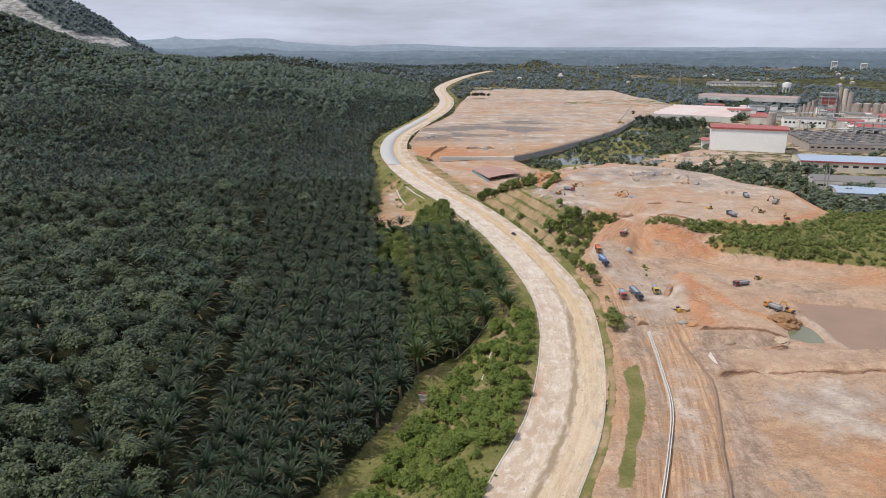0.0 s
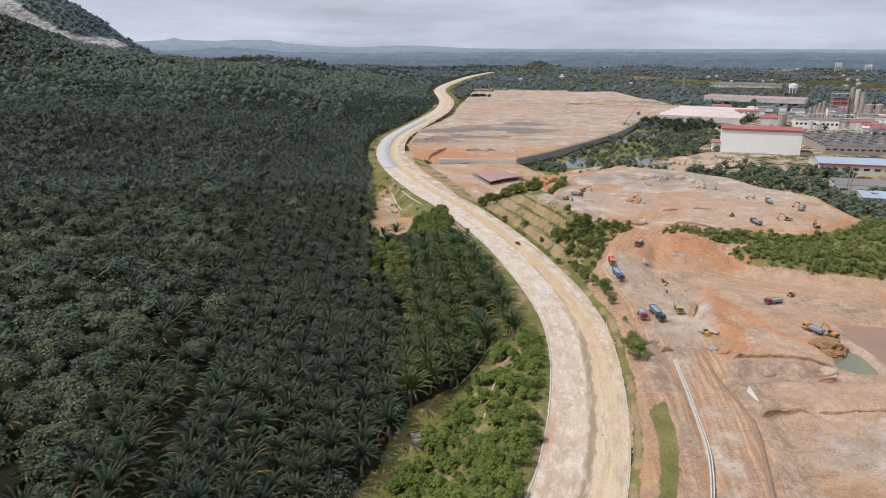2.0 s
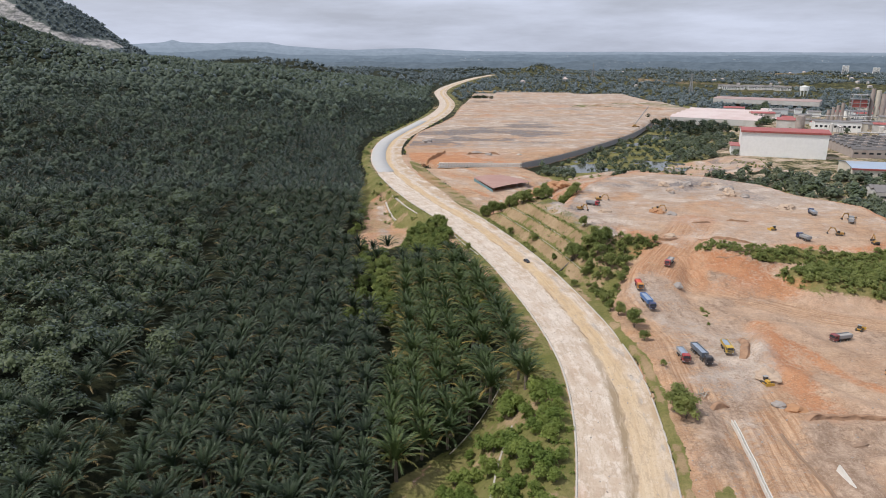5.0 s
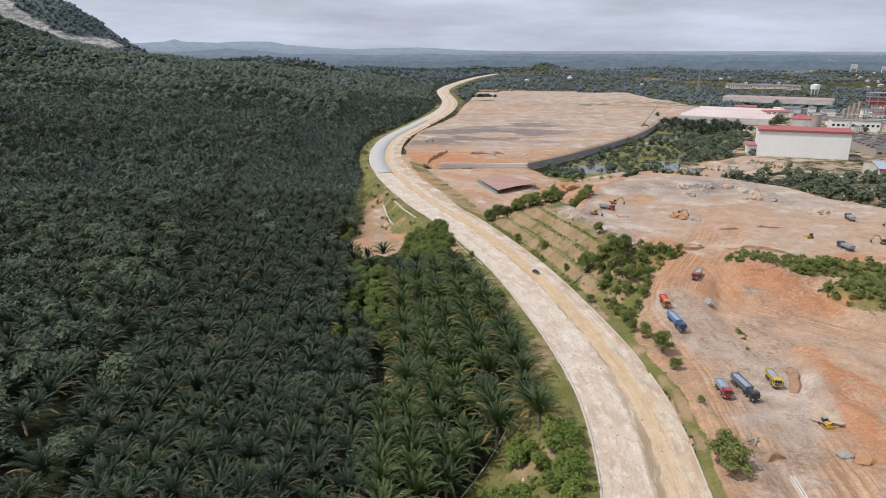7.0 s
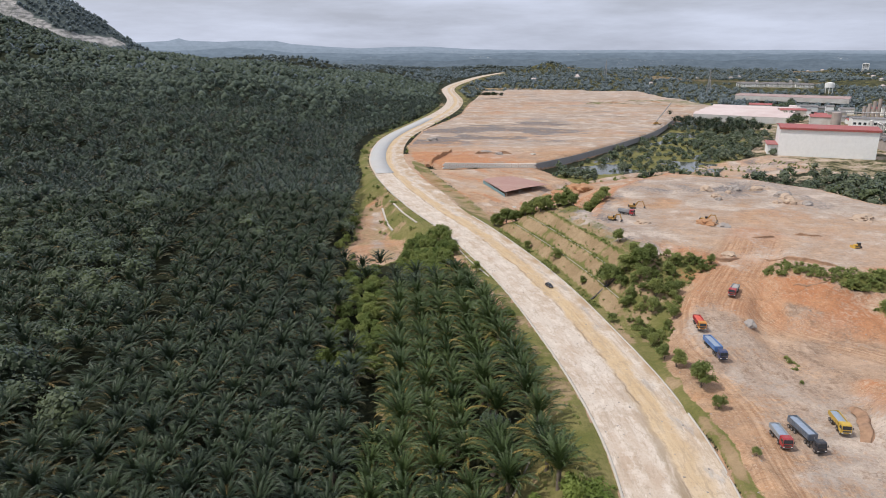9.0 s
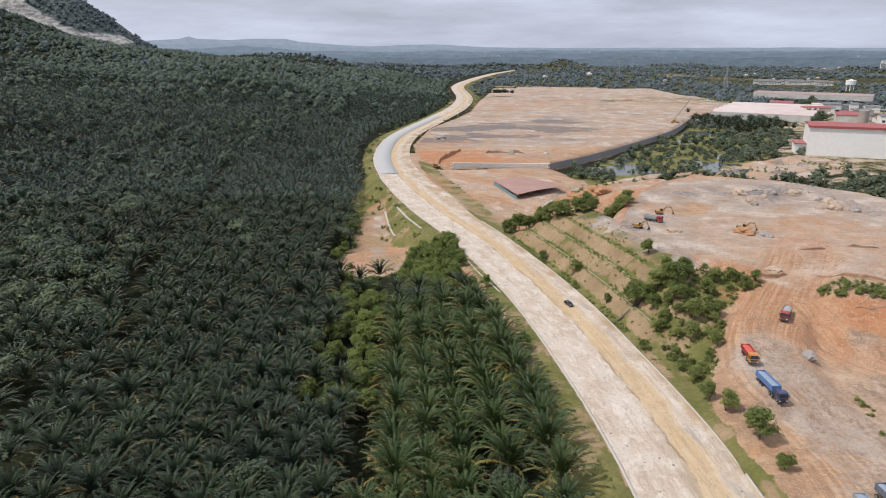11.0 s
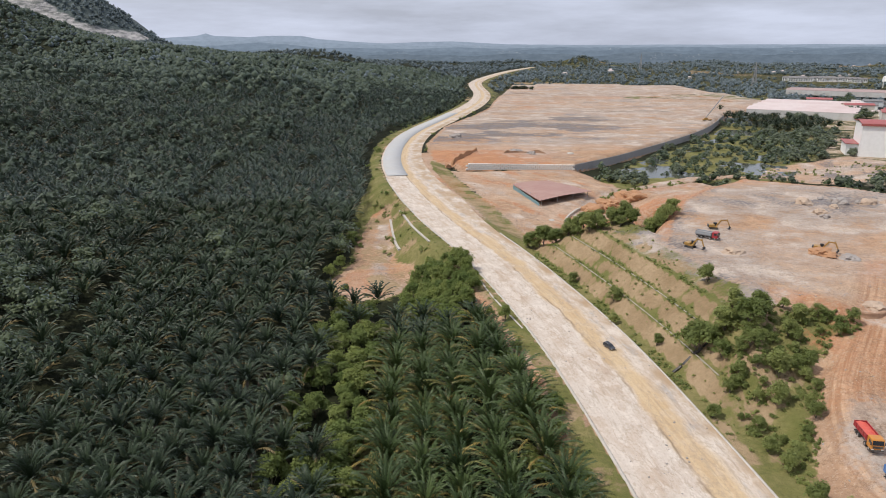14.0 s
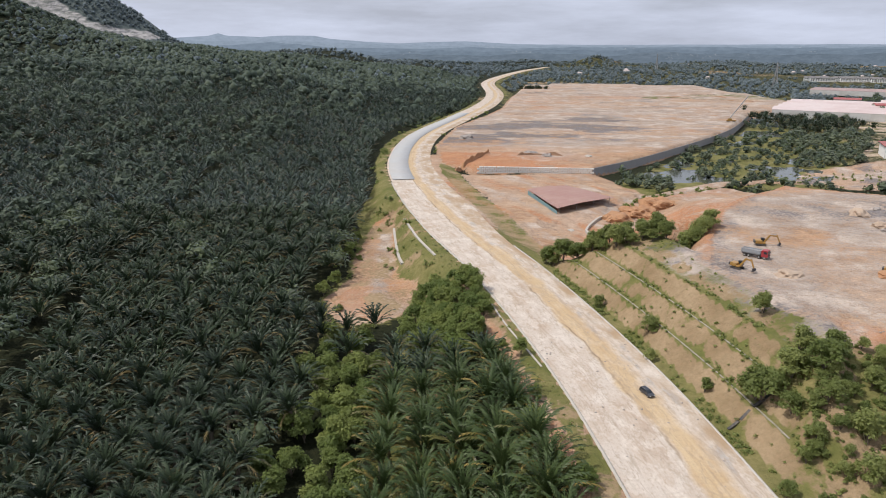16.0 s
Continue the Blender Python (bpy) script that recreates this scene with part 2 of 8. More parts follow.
    # broken seam beside the lane, loose clods along it near the start
    uw2 = maths(t, "ADD", blend_value(t, 0.3, u, uw), maths(t, "MULTIPLY", maths(t, "SUBTRACT", tex(0.2, (1, 0.8, 1), 0.2, 0.8, 10.0), 0.5), 1.6))
    rut = node_range(t, maths(t, "ABSOLUTE", maths(t, "SUBTRACT", uw2, 11.4)), 0.38, 0.08)
    c = blend(t, maths(t, "MULTIPLY", rut, maths(t, "MULTIPLY", tex(0.11, (1, 0.6, 1), 0.42, 0.56), 0.8)), c, (0.22, 0.155, 0.10))
    strip = maths(t, "MULTIPLY", maths(t, "MULTIPLY", node_range(t, uw2, 8.9, 9.9), node_range(t, uw2, 11.5, 10.9)), node_range(t, sep.outputs["Y"], 340, 290))
    clods = tex(0.55, (1, 0.16, 1), 0.30, 0.46, 9.0)
    c = blend(t, maths(t, "MULTIPLY", maths(t, "MULTIPLY", strip, clods), 0.9), c, (0.265, 0.195, 0.118))
    scuff = tex(2.2, (1, 0.5, 1), 0.52, 0.66, 7.0)
    c = blend(t, maths(t, "MULTIPLY", scuff, 0.4), c, (0.34, 0.255, 0.175))
    spill = maths(t, "MULTIPLY", maths(t, "MULTIPLY", node_range(t, uw2, 2.2, 0.3), node_range(t, maths(t, "ABSOLUTE", maths(t, "SUBTRACT", sep.outputs["Y"], 238.0)), 16.0, 6.0)), tex(0.3, (1, 0.7, 1), 0.36, 0.6, 9.0))
    c = blend(t, maths(t, "MULTIPLY", spill, 0.8), c, (0.44, 0.185, 0.08))
    rim = node_range(t, uw, 18.6, 20.4)
    c = blend(t, maths(t, "MULTIPLY", rim, patch), c, (0.40, 0.28, 0.17))
    c = blend(t, maths(t, "MULTIPLY", fine, 0.22), c, (0.31, 0.25, 0.195))
    t.links.new(c, b.inputs["Base Color"])
    b.inputs["Roughness"].default_value = 0.92
    b.inputs["Specular IOR Level"].default_value = 0.2
    bump(t, b, maths(t, "ADD", patch, maths(t, "MULTIPLY", fine, 0.4)), 0.5, 0.25)
    return m


def leaf_material(name, dark, light, dry=(0.30, 0.19, 0.07), gloss=0.45, shine=0.35, through=0.15, haze_sheen=0.0):
    m, t, b = material(name)
    rnd = maths(t, "FRACT", maths(t, "ADD", attribute(t, "tint"), t.nodes.new("ShaderNodeObjectInfo").outputs["Random"]))
    isl = t.nodes.new("ShaderNodeNewGeometry").outputs["Random Per Island"]
    c = blend(t, rnd, dark, light)
    c = blend(t, maths(t, "MULTIPLY", isl, 0.45), c, tuple(v * 0.55 for v in dark))
    patch = noise_fac(t, 0.02, 3.0, lo=0.35, hi=0.65)
    c = blend(t, maths(t, "MULTIPLY", patch, 0.3), c, tuple(v * 1.25 for v in light))
    c = blend(t, attribute(t, "dry"), c, dry)
    t.links.new(c, b.inputs["Base Color"])
    b.inputs["Roughness"].default_value = gloss
    b.inputs["Specular IOR Level"].default_value = shine
    # bluish sheen imitates haze lying over the foliage
    b.inputs["Sheen Weight"].default_value, b.inputs["Sheen Tint"].default_value = haze_sheen, (0.62, 0.76, 1.0, 1.0)
    tr = t.nodes.new("ShaderNodeBsdfTranslucent")
    t.links.new(c, tr.inputs["Color"])
    mx = t.nodes.new("ShaderNodeMixShader")
    mx.inputs[0].default_value = through
    t.links.new(b.outputs[0], mx.inputs[1])
    t.links.new(tr.outputs[0], mx.inputs[2])
    t.links.new(mx.outputs[0], t.nodes["Material Output"].inputs["Surface"])
    return m


def water_material(name, colour, rough=0.12):
    m, t, b = material(name)
    c = blend(t, noise_fac(t, 0.08, 3.0), colour, tuple(v * 0.8 for v in colour))
    t.links.new(c, b.inputs["Base Color"])
    b.inputs["Roughness"].default_value = rough
    bump(t, b, noise_fac(t, 1.2, 3.0), 0.08, 0.05)
    return m


M_GROUND, M_ROAD = ground_material(), road_material()
M_PALM = leaf_material("palm_leaf", (0.0155, 0.0285, 0.0122), (0.041, 0.062, 0.0258), dry=(0.17, 0.125, 0.045), gloss=0.5, shine=0.28, through=0.09, haze_sheen=0.06)
# brighter, yellower copy of palm_leaf: the sunlit look is in its colour
M_PALMSUNLIT = leaf_material("edge_palm_leaf_sunlit", (0.027, 0.050, 0.016), (0.086, 0.122, 0.038), dry=(0.27, 0.20, 0.055), gloss=0.5, shine=0.28, through=0.18)
M_BUSH = leaf_material("bush_leaf", (0.140, 0.210, 0.040), (0.290, 0.345, 0.085), gloss=0.6, through=0.48)
# far palms: palm_leaf made lighter and greyer to carry the haze
M_PALMHAZE = leaf_material("hill_palm_leaf_hazed", (0.036, 0.056, 0.038), (0.080, 0.104, 0.062), dry=(0.16, 0.125, 0.065), gloss=0.55, shine=0.3, haze_sheen=0.24)
M_COPSE = leaf_material("copse_leaf", (0.125, 0.180, 0.043), (0.285, 0.325, 0.092), gloss=0.6, through=0.46)
M_TREE = leaf_material("tree_leaf", (0.165, 0.215, 0.060), (0.350, 0.380, 0.130), gloss=0.6, through=0.55)
M_JUNGLE = leaf_material("jungle_leaf", (0.036, 0.058, 0.022), (0.115, 0.142, 0.053), gloss=0.55, through=0.25, haze_sheen=0.3)
# paler and bluish: distance haze is put into this leaf colour
M_FARHAZE = leaf_material("far_leaf_hazed", (0.095, 0.126, 0.118), (0.150, 0.178, 0.158), gloss=0.8, through=0.3, haze_sheen=0.65)
# middle-distance trees, greyed and lightened in colour for the haze there
M_MIDHAZE = leaf_material("mid_leaf_hazed", (0.085, 0.116, 0.062), (0.190, 0.212, 0.118), gloss=0.6, through=0.35, haze_sheen=0.3)
# hillside trees: haze mixed into the colour, halfway to the farthest woods
M_HILLHAZE = leaf_material("hill_tree_leaf_hazed", (0.056, 0.084, 0.054), (0.112, 0.138, 0.080), gloss=0.65, through=0.25, haze_sheen=0.15)
M_BARK = paint("bark", (0.14, 0.11, 0.085), 0.9, wear=0.5)
M_CONC = paint("concrete", (0.50, 0.46, 0.41), 0.85, wear=0.35)
M_PAVED = paint("concrete_paving", (0.43, 0.43, 0.425), 0.85, wear=0.3, scale=0.05, dirt=(0.46, 0.38, 0.30))
M_WALL = paint("retaining_wall_concrete", (0.34, 0.33, 0.32), 0.9, wear=0.4, scale=0.12)
M_WHITE = paint("white_cladding", (0.88, 0.87, 0.84), 0.5, wear=0.07, scale=0.05)
M_REDROOF = paint("red_roof_sheet", (0.36, 0.085, 0.075), 0.5, wear=0.3, scale=0.1)
M_PALEROOF = paint("faded_pink_roof_sheet", (0.62, 0.52, 0.49), 0.6, wear=0.6, scale=0.04, dirt=(0.46, 0.30, 0.27))
M_GREYROOF = paint("grey_roof_sheet", (0.20, 0.19, 0.185), 0.6, wear=0.5, scale=0.06, dirt=(0.16, 0.13, 0.11))
M_BLUEROOF = paint("blue_roof_sheet", (0.33, 0.41, 0.52), 0.5, wear=0.35, scale=0.06)
M_SHEDROOF = paint("rusty_shed_roof", (0.36, 0.205, 0.17), 0.75, wear=0.5, scale=0.12, dirt=(0.46, 0.33, 0.26))
M_DARK = paint("dark_steel", (0.035, 0.035, 0.038), 0.5, wear=0.5)
M_RUBBER = paint("tyre_rubber", (0.022, 0.022, 0.023), 0.85, wear=0.6)
M_STEEL = paint("galvanised_steel", (0.42, 0.42, 0.42), 0.45, 0.6, wear=0.4)
M_GLASS = paint("dark_glass", (0.025, 0.032, 0.04), 0.08, wear=0.05)
M_BROWNWATER = water_material("muddy_water", (0.30, 0.185, 0.115), 0.35)
M_GREENWATER = water_material("green_water", (0.19, 0.185, 0.115))
M_MARSH = water_material("marsh_water", (0.10, 0.105, 0.085))

# ---- plan ----
EDGE = [(-40, -60), (-25, 0), (-8, 80), (10, 125), (22, 154), (30, 188), (34, 219), (34, 247), (29, 287), (19, 339), (1, 401), (-20, 458),
        (-43, 538), (-57, 610), (-62, 690), (-57, 770), (-36, 897), (-14, 1050), (-6, 1230), (-18, 1560), (20, 1900), (86, 2270), (170, 2600)]


def spline(points, step):
    """Even points along a Catmull-Rom curve."""
    p = np.array([2 * np.array(points[0]) - points[1], *points, 2 * np.array(points[-1]) - points[-2]], float)
    out = []
    for i in range(1, len(p) - 2):
        n = max(2, int(np.linalg.norm(p[i + 1] - p[i]) / step))
        u = np.linspace(0, 1, n, endpoint=False)[:, None]
        a, b, c, d = p[i - 1:i + 3]
        out.append(0.5 * (2 * b + (c - a) * u + (2 * a - 5 * b + 4 * c - d) * u ** 2 + (3 * b - a - 3 * c + d) * u ** 3))
    out.append(p[-2:-1])
    return np.concatenate(out)


ROADLINE = spline(EDGE, 6.0)
_tan = np.gradient(ROADLINE, axis=0)
_tan /= np.linalg.norm(_tan, axis=1)[:, None]
ROADSIDE = np.stack([_tan[:, 1], -_tan[:, 0]], 1)   # unit vector to the right
ROADWIDTH = np.interp(ROADLINE[:, 1], [0, 150, 210, 260, 300, 420, 480, 620, 3000], [18.8, 18.8, 19.2, 20.8, 21, 22, 27, 26, 24])


def smooth(v, lo, hi):
    u = np.clip((v - lo) / (hi - lo), 0, 1)
    return u * u * (3 - 2 * u)


def road_coords(x, y):
    """Signed distance right of the road's left edge, and the width of the road there."""
    d, w = np.empty_like(x), np.empty_like(x)
    for i in range(0, len(x), 20000):
        px, py = x[i:i + 20000, None], y[i:i + 20000, None]
        dx, dy = px - ROADLINE[None, :, 0], py - ROADLINE[None, :, 1]
        k = np.argmin(dx * dx + dy * dy, 1)
        r = np.arange(len(k))
        best, sign = np.full(len(k), 1e12), np.ones(len(k))
        for a_, b_ in ((np.maximum(k - 1, 0), k), (k, np.minimum(k + 1, len(ROADLINE) - 1))):
            e = ROADLINE[b_] - ROADLINE[a_]
            wx, wy = px[:, 0] - ROADLINE[a_, 0], py[:, 0] - ROADLINE[a_, 1]
            u = np.clip((wx * e[:, 0] + wy * e[:, 1]) / np.maximum((e * e).sum(1), 1e-9), 0, 1)
            away = np.hypot(wx - u * e[:, 0], wy - u * e[:, 1])
            closer = away < best
            best = np.where(closer, away, best)
            sign = np.where(closer, np.sign(wx * e[:, 1] - wy * e[:, 0]), sign)
        side = dx[r, k] * ROADSIDE[k, 0] + dy[r, k] * ROADSIDE[k, 1]
        d[i:i + 20000] = np.where(sign == 0, np.sign(side), sign) * best
        w[i:i + 20000] = ROADWIDTH[k]
    return d, w


def inside(x, y, poly):
    """Signed distance to a polygon, positive inside."""
    p = np.array(poly, float)
    best = np.full(x.shape, 1e12)
    odd = np.zeros(x.shape, bool)
    for a, b in zip(p, np.roll(p, -1, 0)):
        e = b - a
        wx, wy = x - a[0], y - a[1]
        u = np.clip((wx * e[0] + wy * e[1]) / (e @ e), 0, 1)
        best = np.minimum(best, (wx - u * e[0]) ** 2 + (wy - u * e[1]) ** 2)
        if e[1]:
            odd ^= ((a[1] <= y) != (b[1] <= y)) & (wx < (y - a[1]) / e[1] * e[0])
    return np.where(odd, 1, -1) * np.sqrt(best)


def along_line(x, y, pts):
    """Distance to an open line."""
    best = np.full(x.shape, 1e12)
    p = np.array(pts, float)
    for a, b in zip(p[:-1], p[1:]):
        e = b - a
        wx, wy = x - a[0], y - a[1]
        u = np.clip((wx * e[0] + wy * e[1]) / (e @ e), 0, 1)
        best = np.minimum(best, (wx - u * e[0]) ** 2 + (wy - u * e[1]) ** 2)
    return np.sqrt(best)


def rough_noise(x, y, scale, octaves=4, seed=0):
    """Value noise in -1..1, features about 1/scale metres."""
    total, amp, norm = np.zeros(x.shape), 1.0, 0.0
    for o in range(octaves):
        xs, ys = x * scale + 17.3 * o + seed, y * scale + 9.1 * o - seed
        xi, yi = np.floor(xs), np.floor(ys)
        fx, fy = xs - xi, ys - yi
        fx, fy = fx * fx * (3 - 2 * fx), fy * fy * (3 - 2 * fy)

        def h(i, j):
            v = np.sin((xi + i) * 127.1 + (yi + j) * 311.7 + seed * 7.7) * 43758.5453
            return v - np.floor(v)
        v = (h(0, 0) * (1 - fx) + h(1, 0) * fx) * (1 - fy) + (h(0, 1) * (1 - fx) + h(1, 1) * fx) * fy
        total += amp * (2 * v - 1)
        norm += amp
        amp *= 0.5
        scale *= 2.03
    return total / norm


YARD = [(57, 215), (58, 262), (66, 292), (82, 304), (104, 296), (140, 276), (178, 263), (240, 250), (240, -150), (-14, -150), (2, 10), (24, 100), (45.5, 150)]
PLATEAU = [(58, 372), (66, 398), (80, 432), (96, 455), (119, 476), (151, 460), (174, 432), (181, 402), (199, 378), (192, 330), (160, 308), (138, 313),
           (112, 308), (92, 316), (82, 332), (66, 345)]
SCRUB = [(104, 314), (143, 318), (200, 340), (260, 360), (300, 240), (215, 236), (176, 262), (161, 268), (125, 277), (116, 296)]
FLATGREEN = [(200, 1130), (250, 1175), (330, 1110), (420, 1180), (400, 1290), (340, 1250), (260, 1215), (210, 1180)]
FLATS = [(-24, 612), (-2, 603), (63, 600), (110, 657), (200, 792), (271, 942), (320, 1005), (390, 1130), (370, 1500), (200, 1560), (65, 1520), (35, 1216),
         (18, 1000), (0, 900), (-24, 800), (-32, 680)]
SHEDYARD = [(-8, 585), (60, 595), (76, 560), (80, 520), (70, 470), (52, 440), (34, 424), (16, 452), (-6, 505), (-22, 560)]
CLEARING = [(-37, 498), (-43, 488), (-42.5, 450), (-39.5, 420), (-43, 400), (-38, 385), (-31, 381), (-19, 390), (-17, 408), (-26, 424), (-31, 455), (-33.5, 470)]
APRON = [(52, 466), (58, 496), (70, 511), (90, 537), (123, 562), (140, 545), (136, 505), (122, 478), (96, 458), (80, 440), (64, 440)]
MARSH = [(66, 566), (112, 640), (204, 780), (264, 905), (330, 830), (250, 690), (190, 590), (174, 562), (142, 577), (100, 558), (80, 546)]
STRIP = [(58, 180.5), (55, 179), (52, 176), (51, 166.5), (49.8, 160.5), (47.4, 151), (42, 136), (37, 122), (40.5, 122), (45.4, 136), (50, 147), (55, 161.7), (56.8, 171)]
TONGUE = [(120, 296), (128, 288), (139, 281), (151, 275), (166, 270), (166, 296), (142, 300), (130, 299)]
BERM = [(58, 201), (55, 190), (51, 179), (48.2, 164), (45, 151), (40, 137), (33, 120)]
SIDELANE = [(66, 212), (61, 201), (58.8, 183), (58.3, 172), (57, 164), (52.5, 147), (47, 132)]
DIKE = [(125, 216), (126.3, 212), (126, 206), (125.2, 197), (128, 193)]
DITCH = [(75.5, 200), (75.5, 190), (76, 170), (73.5, 158), (70, 147), (66, 134), (60, 115)]
CHANNEL = [(68, 204), (64, 177), (60, 156), (54, 139), (46, 119), (36, 96)]
POND = [(131, 232), (170, 222), (190, 190), (129, 190), (128, 198), (128.8, 208), (129, 220)]
GREENPOND = [(113, 200), (116, 208), (123.3, 211), (124.3, 206), (123.4, 196.4), (117, 196.4)]
WORKS = [(235, 470), (240, 640), (330, 900), (700, 1100), (900, 800), (700, 420), (330, 380)]
BARELOT = [(157, 585), (203, 634), (250, 642), (262, 600), (240, 570), (212, 572)]
HAULYARD = [(74, 280), (71, 250), (74, 225), (70, 195), (66, 170), (60, 140), (52, 110)]
GROVE = [(54, 298), (55, 314), (57, 326), (66, 331), (82, 329), (87, 322), (83, 318), (73, 314), (71, 304), (67, 296), (61, 284), (56, 278)]
SIDETRACK = [(90, 314), (91, 302), (95, 288), (108, 278), (126, 262), (150, 252)]
REDBANK = [(92, 300), (102, 318), (118, 309), (138, 306), (142, 302), (130, 299), (121, 296), (119, 287), (112, 282), (98, 288)]
HAUL = [(112, 352), (102, 334), (90, 316), (79, 299), (73, 283), (74, 268), (80, 250)]
ROADZ = ([0, 200, 400, 600, 4000], [0.0, 0.0, -2.0, -4.0, -4.0])


def n3_(x, y):
    return rough_noise(x, y, 1 / 9, 3, 12)


def terrain(x, y):
    """Height of the ground and the weights of its covers: soil, grass, red earth, rock."""
    d, w = road_coords(x, y)
    zr = np.interp(y, *ROADZ)
    n1, n2 = rough_noise(x, y, 1 / 180, 4, 3), rough_noise(x, y, 1 / 30, 4, 8)
    # left of the road: estate floor rising to the hills
    left = np.maximum(-d, 0)
    floor = np.interp(y, [0, 190, 300, 420, 700, 1200], [-13, -14, -14, -12, -9, -6]) + 0.085 * np.maximum(left - 30, 0) * np.interp(y, [200, 300, 420, 600], [1, 0.55, 0.7, 1.0])
    floor = np.minimum(floor, 34 + 0.02 * left)
    floor = -6 + (floor + 6) * (1 - smooth(y, 1450, 2300)) + 2.5 * n1 * smooth(left, 20, 90)
    near_crest = np.interp(x, [-900, -700, -603, -505, -437, -348, -259, -201, -120, -45], [96, 80, 70, 58, 50, 36, 38, 28, 12, -4])
    far_crest = np.interp(x, [-2000, -1500, -1100, -933, -865, -743, -631, -542, -377, -250, -127, -40], [330, 290, 215, 158, 122, 92, 77, 66, 55, 33, 30, 4])
    rise = smooth(left, 20, 120)
    g1 = np.exp(-((y - 950 - 0.1 * x) / np.where(y < 950 + 0.1 * x, 190, 120)) ** 2)
    g2 = np.exp(-((y - 1520) / np.where(y < 1520, 240, 300)) ** 2)
    low = np.minimum(floor, 20 + 0.01 * left)
    floor = low + (np.maximum(near_crest - 7, low) - low) * g1 * rise
    floor = floor + (np.maximum(far_crest - 14, floor) - floor) * g2 * rise
    floor = floor + (5 * n1 + 8 * rough_noise(x, y, 1 / 120, 3, 23)) * smooth(left, 80, 260)
    for cx, cy, r, hh in ((-150, 700, 110, 8), (-330, 620, 150, 14)):
        floor = floor + hh * np.exp(-((x - cx) ** 2 + (y - cy) ** 2) / (2 * (r * 0.62) ** 2))
    # right of the road: low ground, rolling far off
    right = np.interp(y, [0, 250, 330, 430, 560, 4000], [-1, -1, 0, -7, -10, -8]) + 2.0 * n1 * smooth(np.abs(d), 40, 200)
    bank_l = smooth(left, 2.5, np.interp(y, [0, 300, 420, 520, 900], [34, 30, 24, 16, 14]))
    over = np.maximum(d - w, 0)
    z = np.where(d < 0, zr + (floor - zr) * bank_l, zr + (right - zr) * smooth(over, 3, 26))
    z = z + (12 * n1 + 10 * rough_noise(x, y, 1 / 700, 3, 5) + 8) * smooth(y, 1400, 2600) * smooth(np.abs(d), 60, 300)
    z = z + 42 * smooth(rough_noise(x, y * 1.2, 1 / 360, 2, 131), 0.02, 0.6) * smooth(y, 1650, 2000) * (1 - smooth(y, 2700, 3000)) * smooth(np.abs(d - 12), 70, 240) * smooth(-x, -700, -420)
    z = z - 0.12 * smooth(over, 0.2, 1.5) * (d > 0)
    cov = np.zeros((len(x), 7))
    soil, grass, red, rock, dry, slate, mud = cov.T
    rim = np.interp(y, [0, 200, 228, 262, 300, 400, 430, 500, 560, 900], [48, 42, 20, 10, 9, 10, 26, 22, 8, 12])
    grass += (d < 0) * (1 - smooth(left, rim - 4, rim + 1)) * 1.1
    dry += (d < 0) * (1 - smooth(left, rim - 6, rim)) * 0.55 * smooth(rough_noise(x, y, 1 / 7, 4, 91), -0.05, 0.35)
    grass += (d > 0) * smooth(over, 0.3, 1.2) * (1 - smooth(over, 6, 14)) * 0.9 * (1 - 0.75 * smooth(y, 620, 660))
    grass += (d > 0) * smooth(over, 4, 8) * (1 - smooth(y, 480, 520)) * 0.8
    # platforms
    s = inside(x, y, YARD)
    k = smooth(s, -7, 1.5)
    z = z * (1 - k) + k * (1.2 + 0.5 * n2)
    soil += 1.1 * smooth(s, -7, -1)
    s = inside(x, y, SCRUB)
    k = smooth(s, -6, 12)
    z = z * (1 - k) + k * (7.5 + 2.0 * n2)
    grass += smooth(s, -2, 6)
    soil *= 1 - 0.9 * smooth(s, -3, 4)
    red += 0.75 * np.exp(-((x - 112) ** 2 / 260 + (y - 288) ** 2 / 70))
    s = inside(x, y, REDBANK)
    soil += 1.2 * smooth(s, -4, 1)
    red += 0.6 * smooth(s, -2, 5) * smooth(n2, -0.4, 0.3)
    k = smooth(s, -3, 3)
    z = z * (1 - k) + k * (np.interp(y, [280, 312], [1.4, 8.5]) + 0.8 * n3_(x, y))
    grass *= 1 - smooth(s, -3, 2)
    s = inside(x, y, PLATEAU)
    k = smooth(s, -12, 0.5)
    z = z * (1 - k) + k * (11 + 0.7 * n2 + 1.5 * n1)
    soil = cov[:, 0]
    soil += 1.3 * smooth(s, -7, 0)
    red += 0.8 * np.exp(-(s / 3.5) ** 2) * (y > 300)
    z = z + (s > 3) * 1.6 * rough_noise(x, y, 1 / 11, 3, 63) * np.exp(-((x - 135) ** 2 / 700 + (y - 437) ** 2 / 350))
    rock += 1.4 * np.exp(-((x - 66) ** 2 / 150 + (y - 358) ** 2 / 800)) + 1.1 * np.exp(-((x - 135) ** 2 / 1400 + (y - 425) ** 2 / 700)) + 0.42 * (s > 2) * smooth(n1 + n2, -0.6, 0.4) + 0.5 * (s > 2) * smooth(rough_noise(x, y * 1.6, 1 / 28, 4, 52), -0.2, 0.2) * smooth(y, 350, 395)
    slate += (s > 1) * (0.9 * smooth(rough_noise(x, y, 1 / 13, 4, 58), 0.0, 0.3) * (np.exp(-((x - 135) ** 2 / 900 + (y - 432) ** 2 / 500)) + 0.7 * np.exp(-((x - 62) ** 2 / 60 + (y - 380) ** 2 / 200))) + 0.4 * smooth(rough_noise(x * 1.3, y, 1 / 30, 4, 59), 0.12, 0.4) * smooth(y, 372, 395))
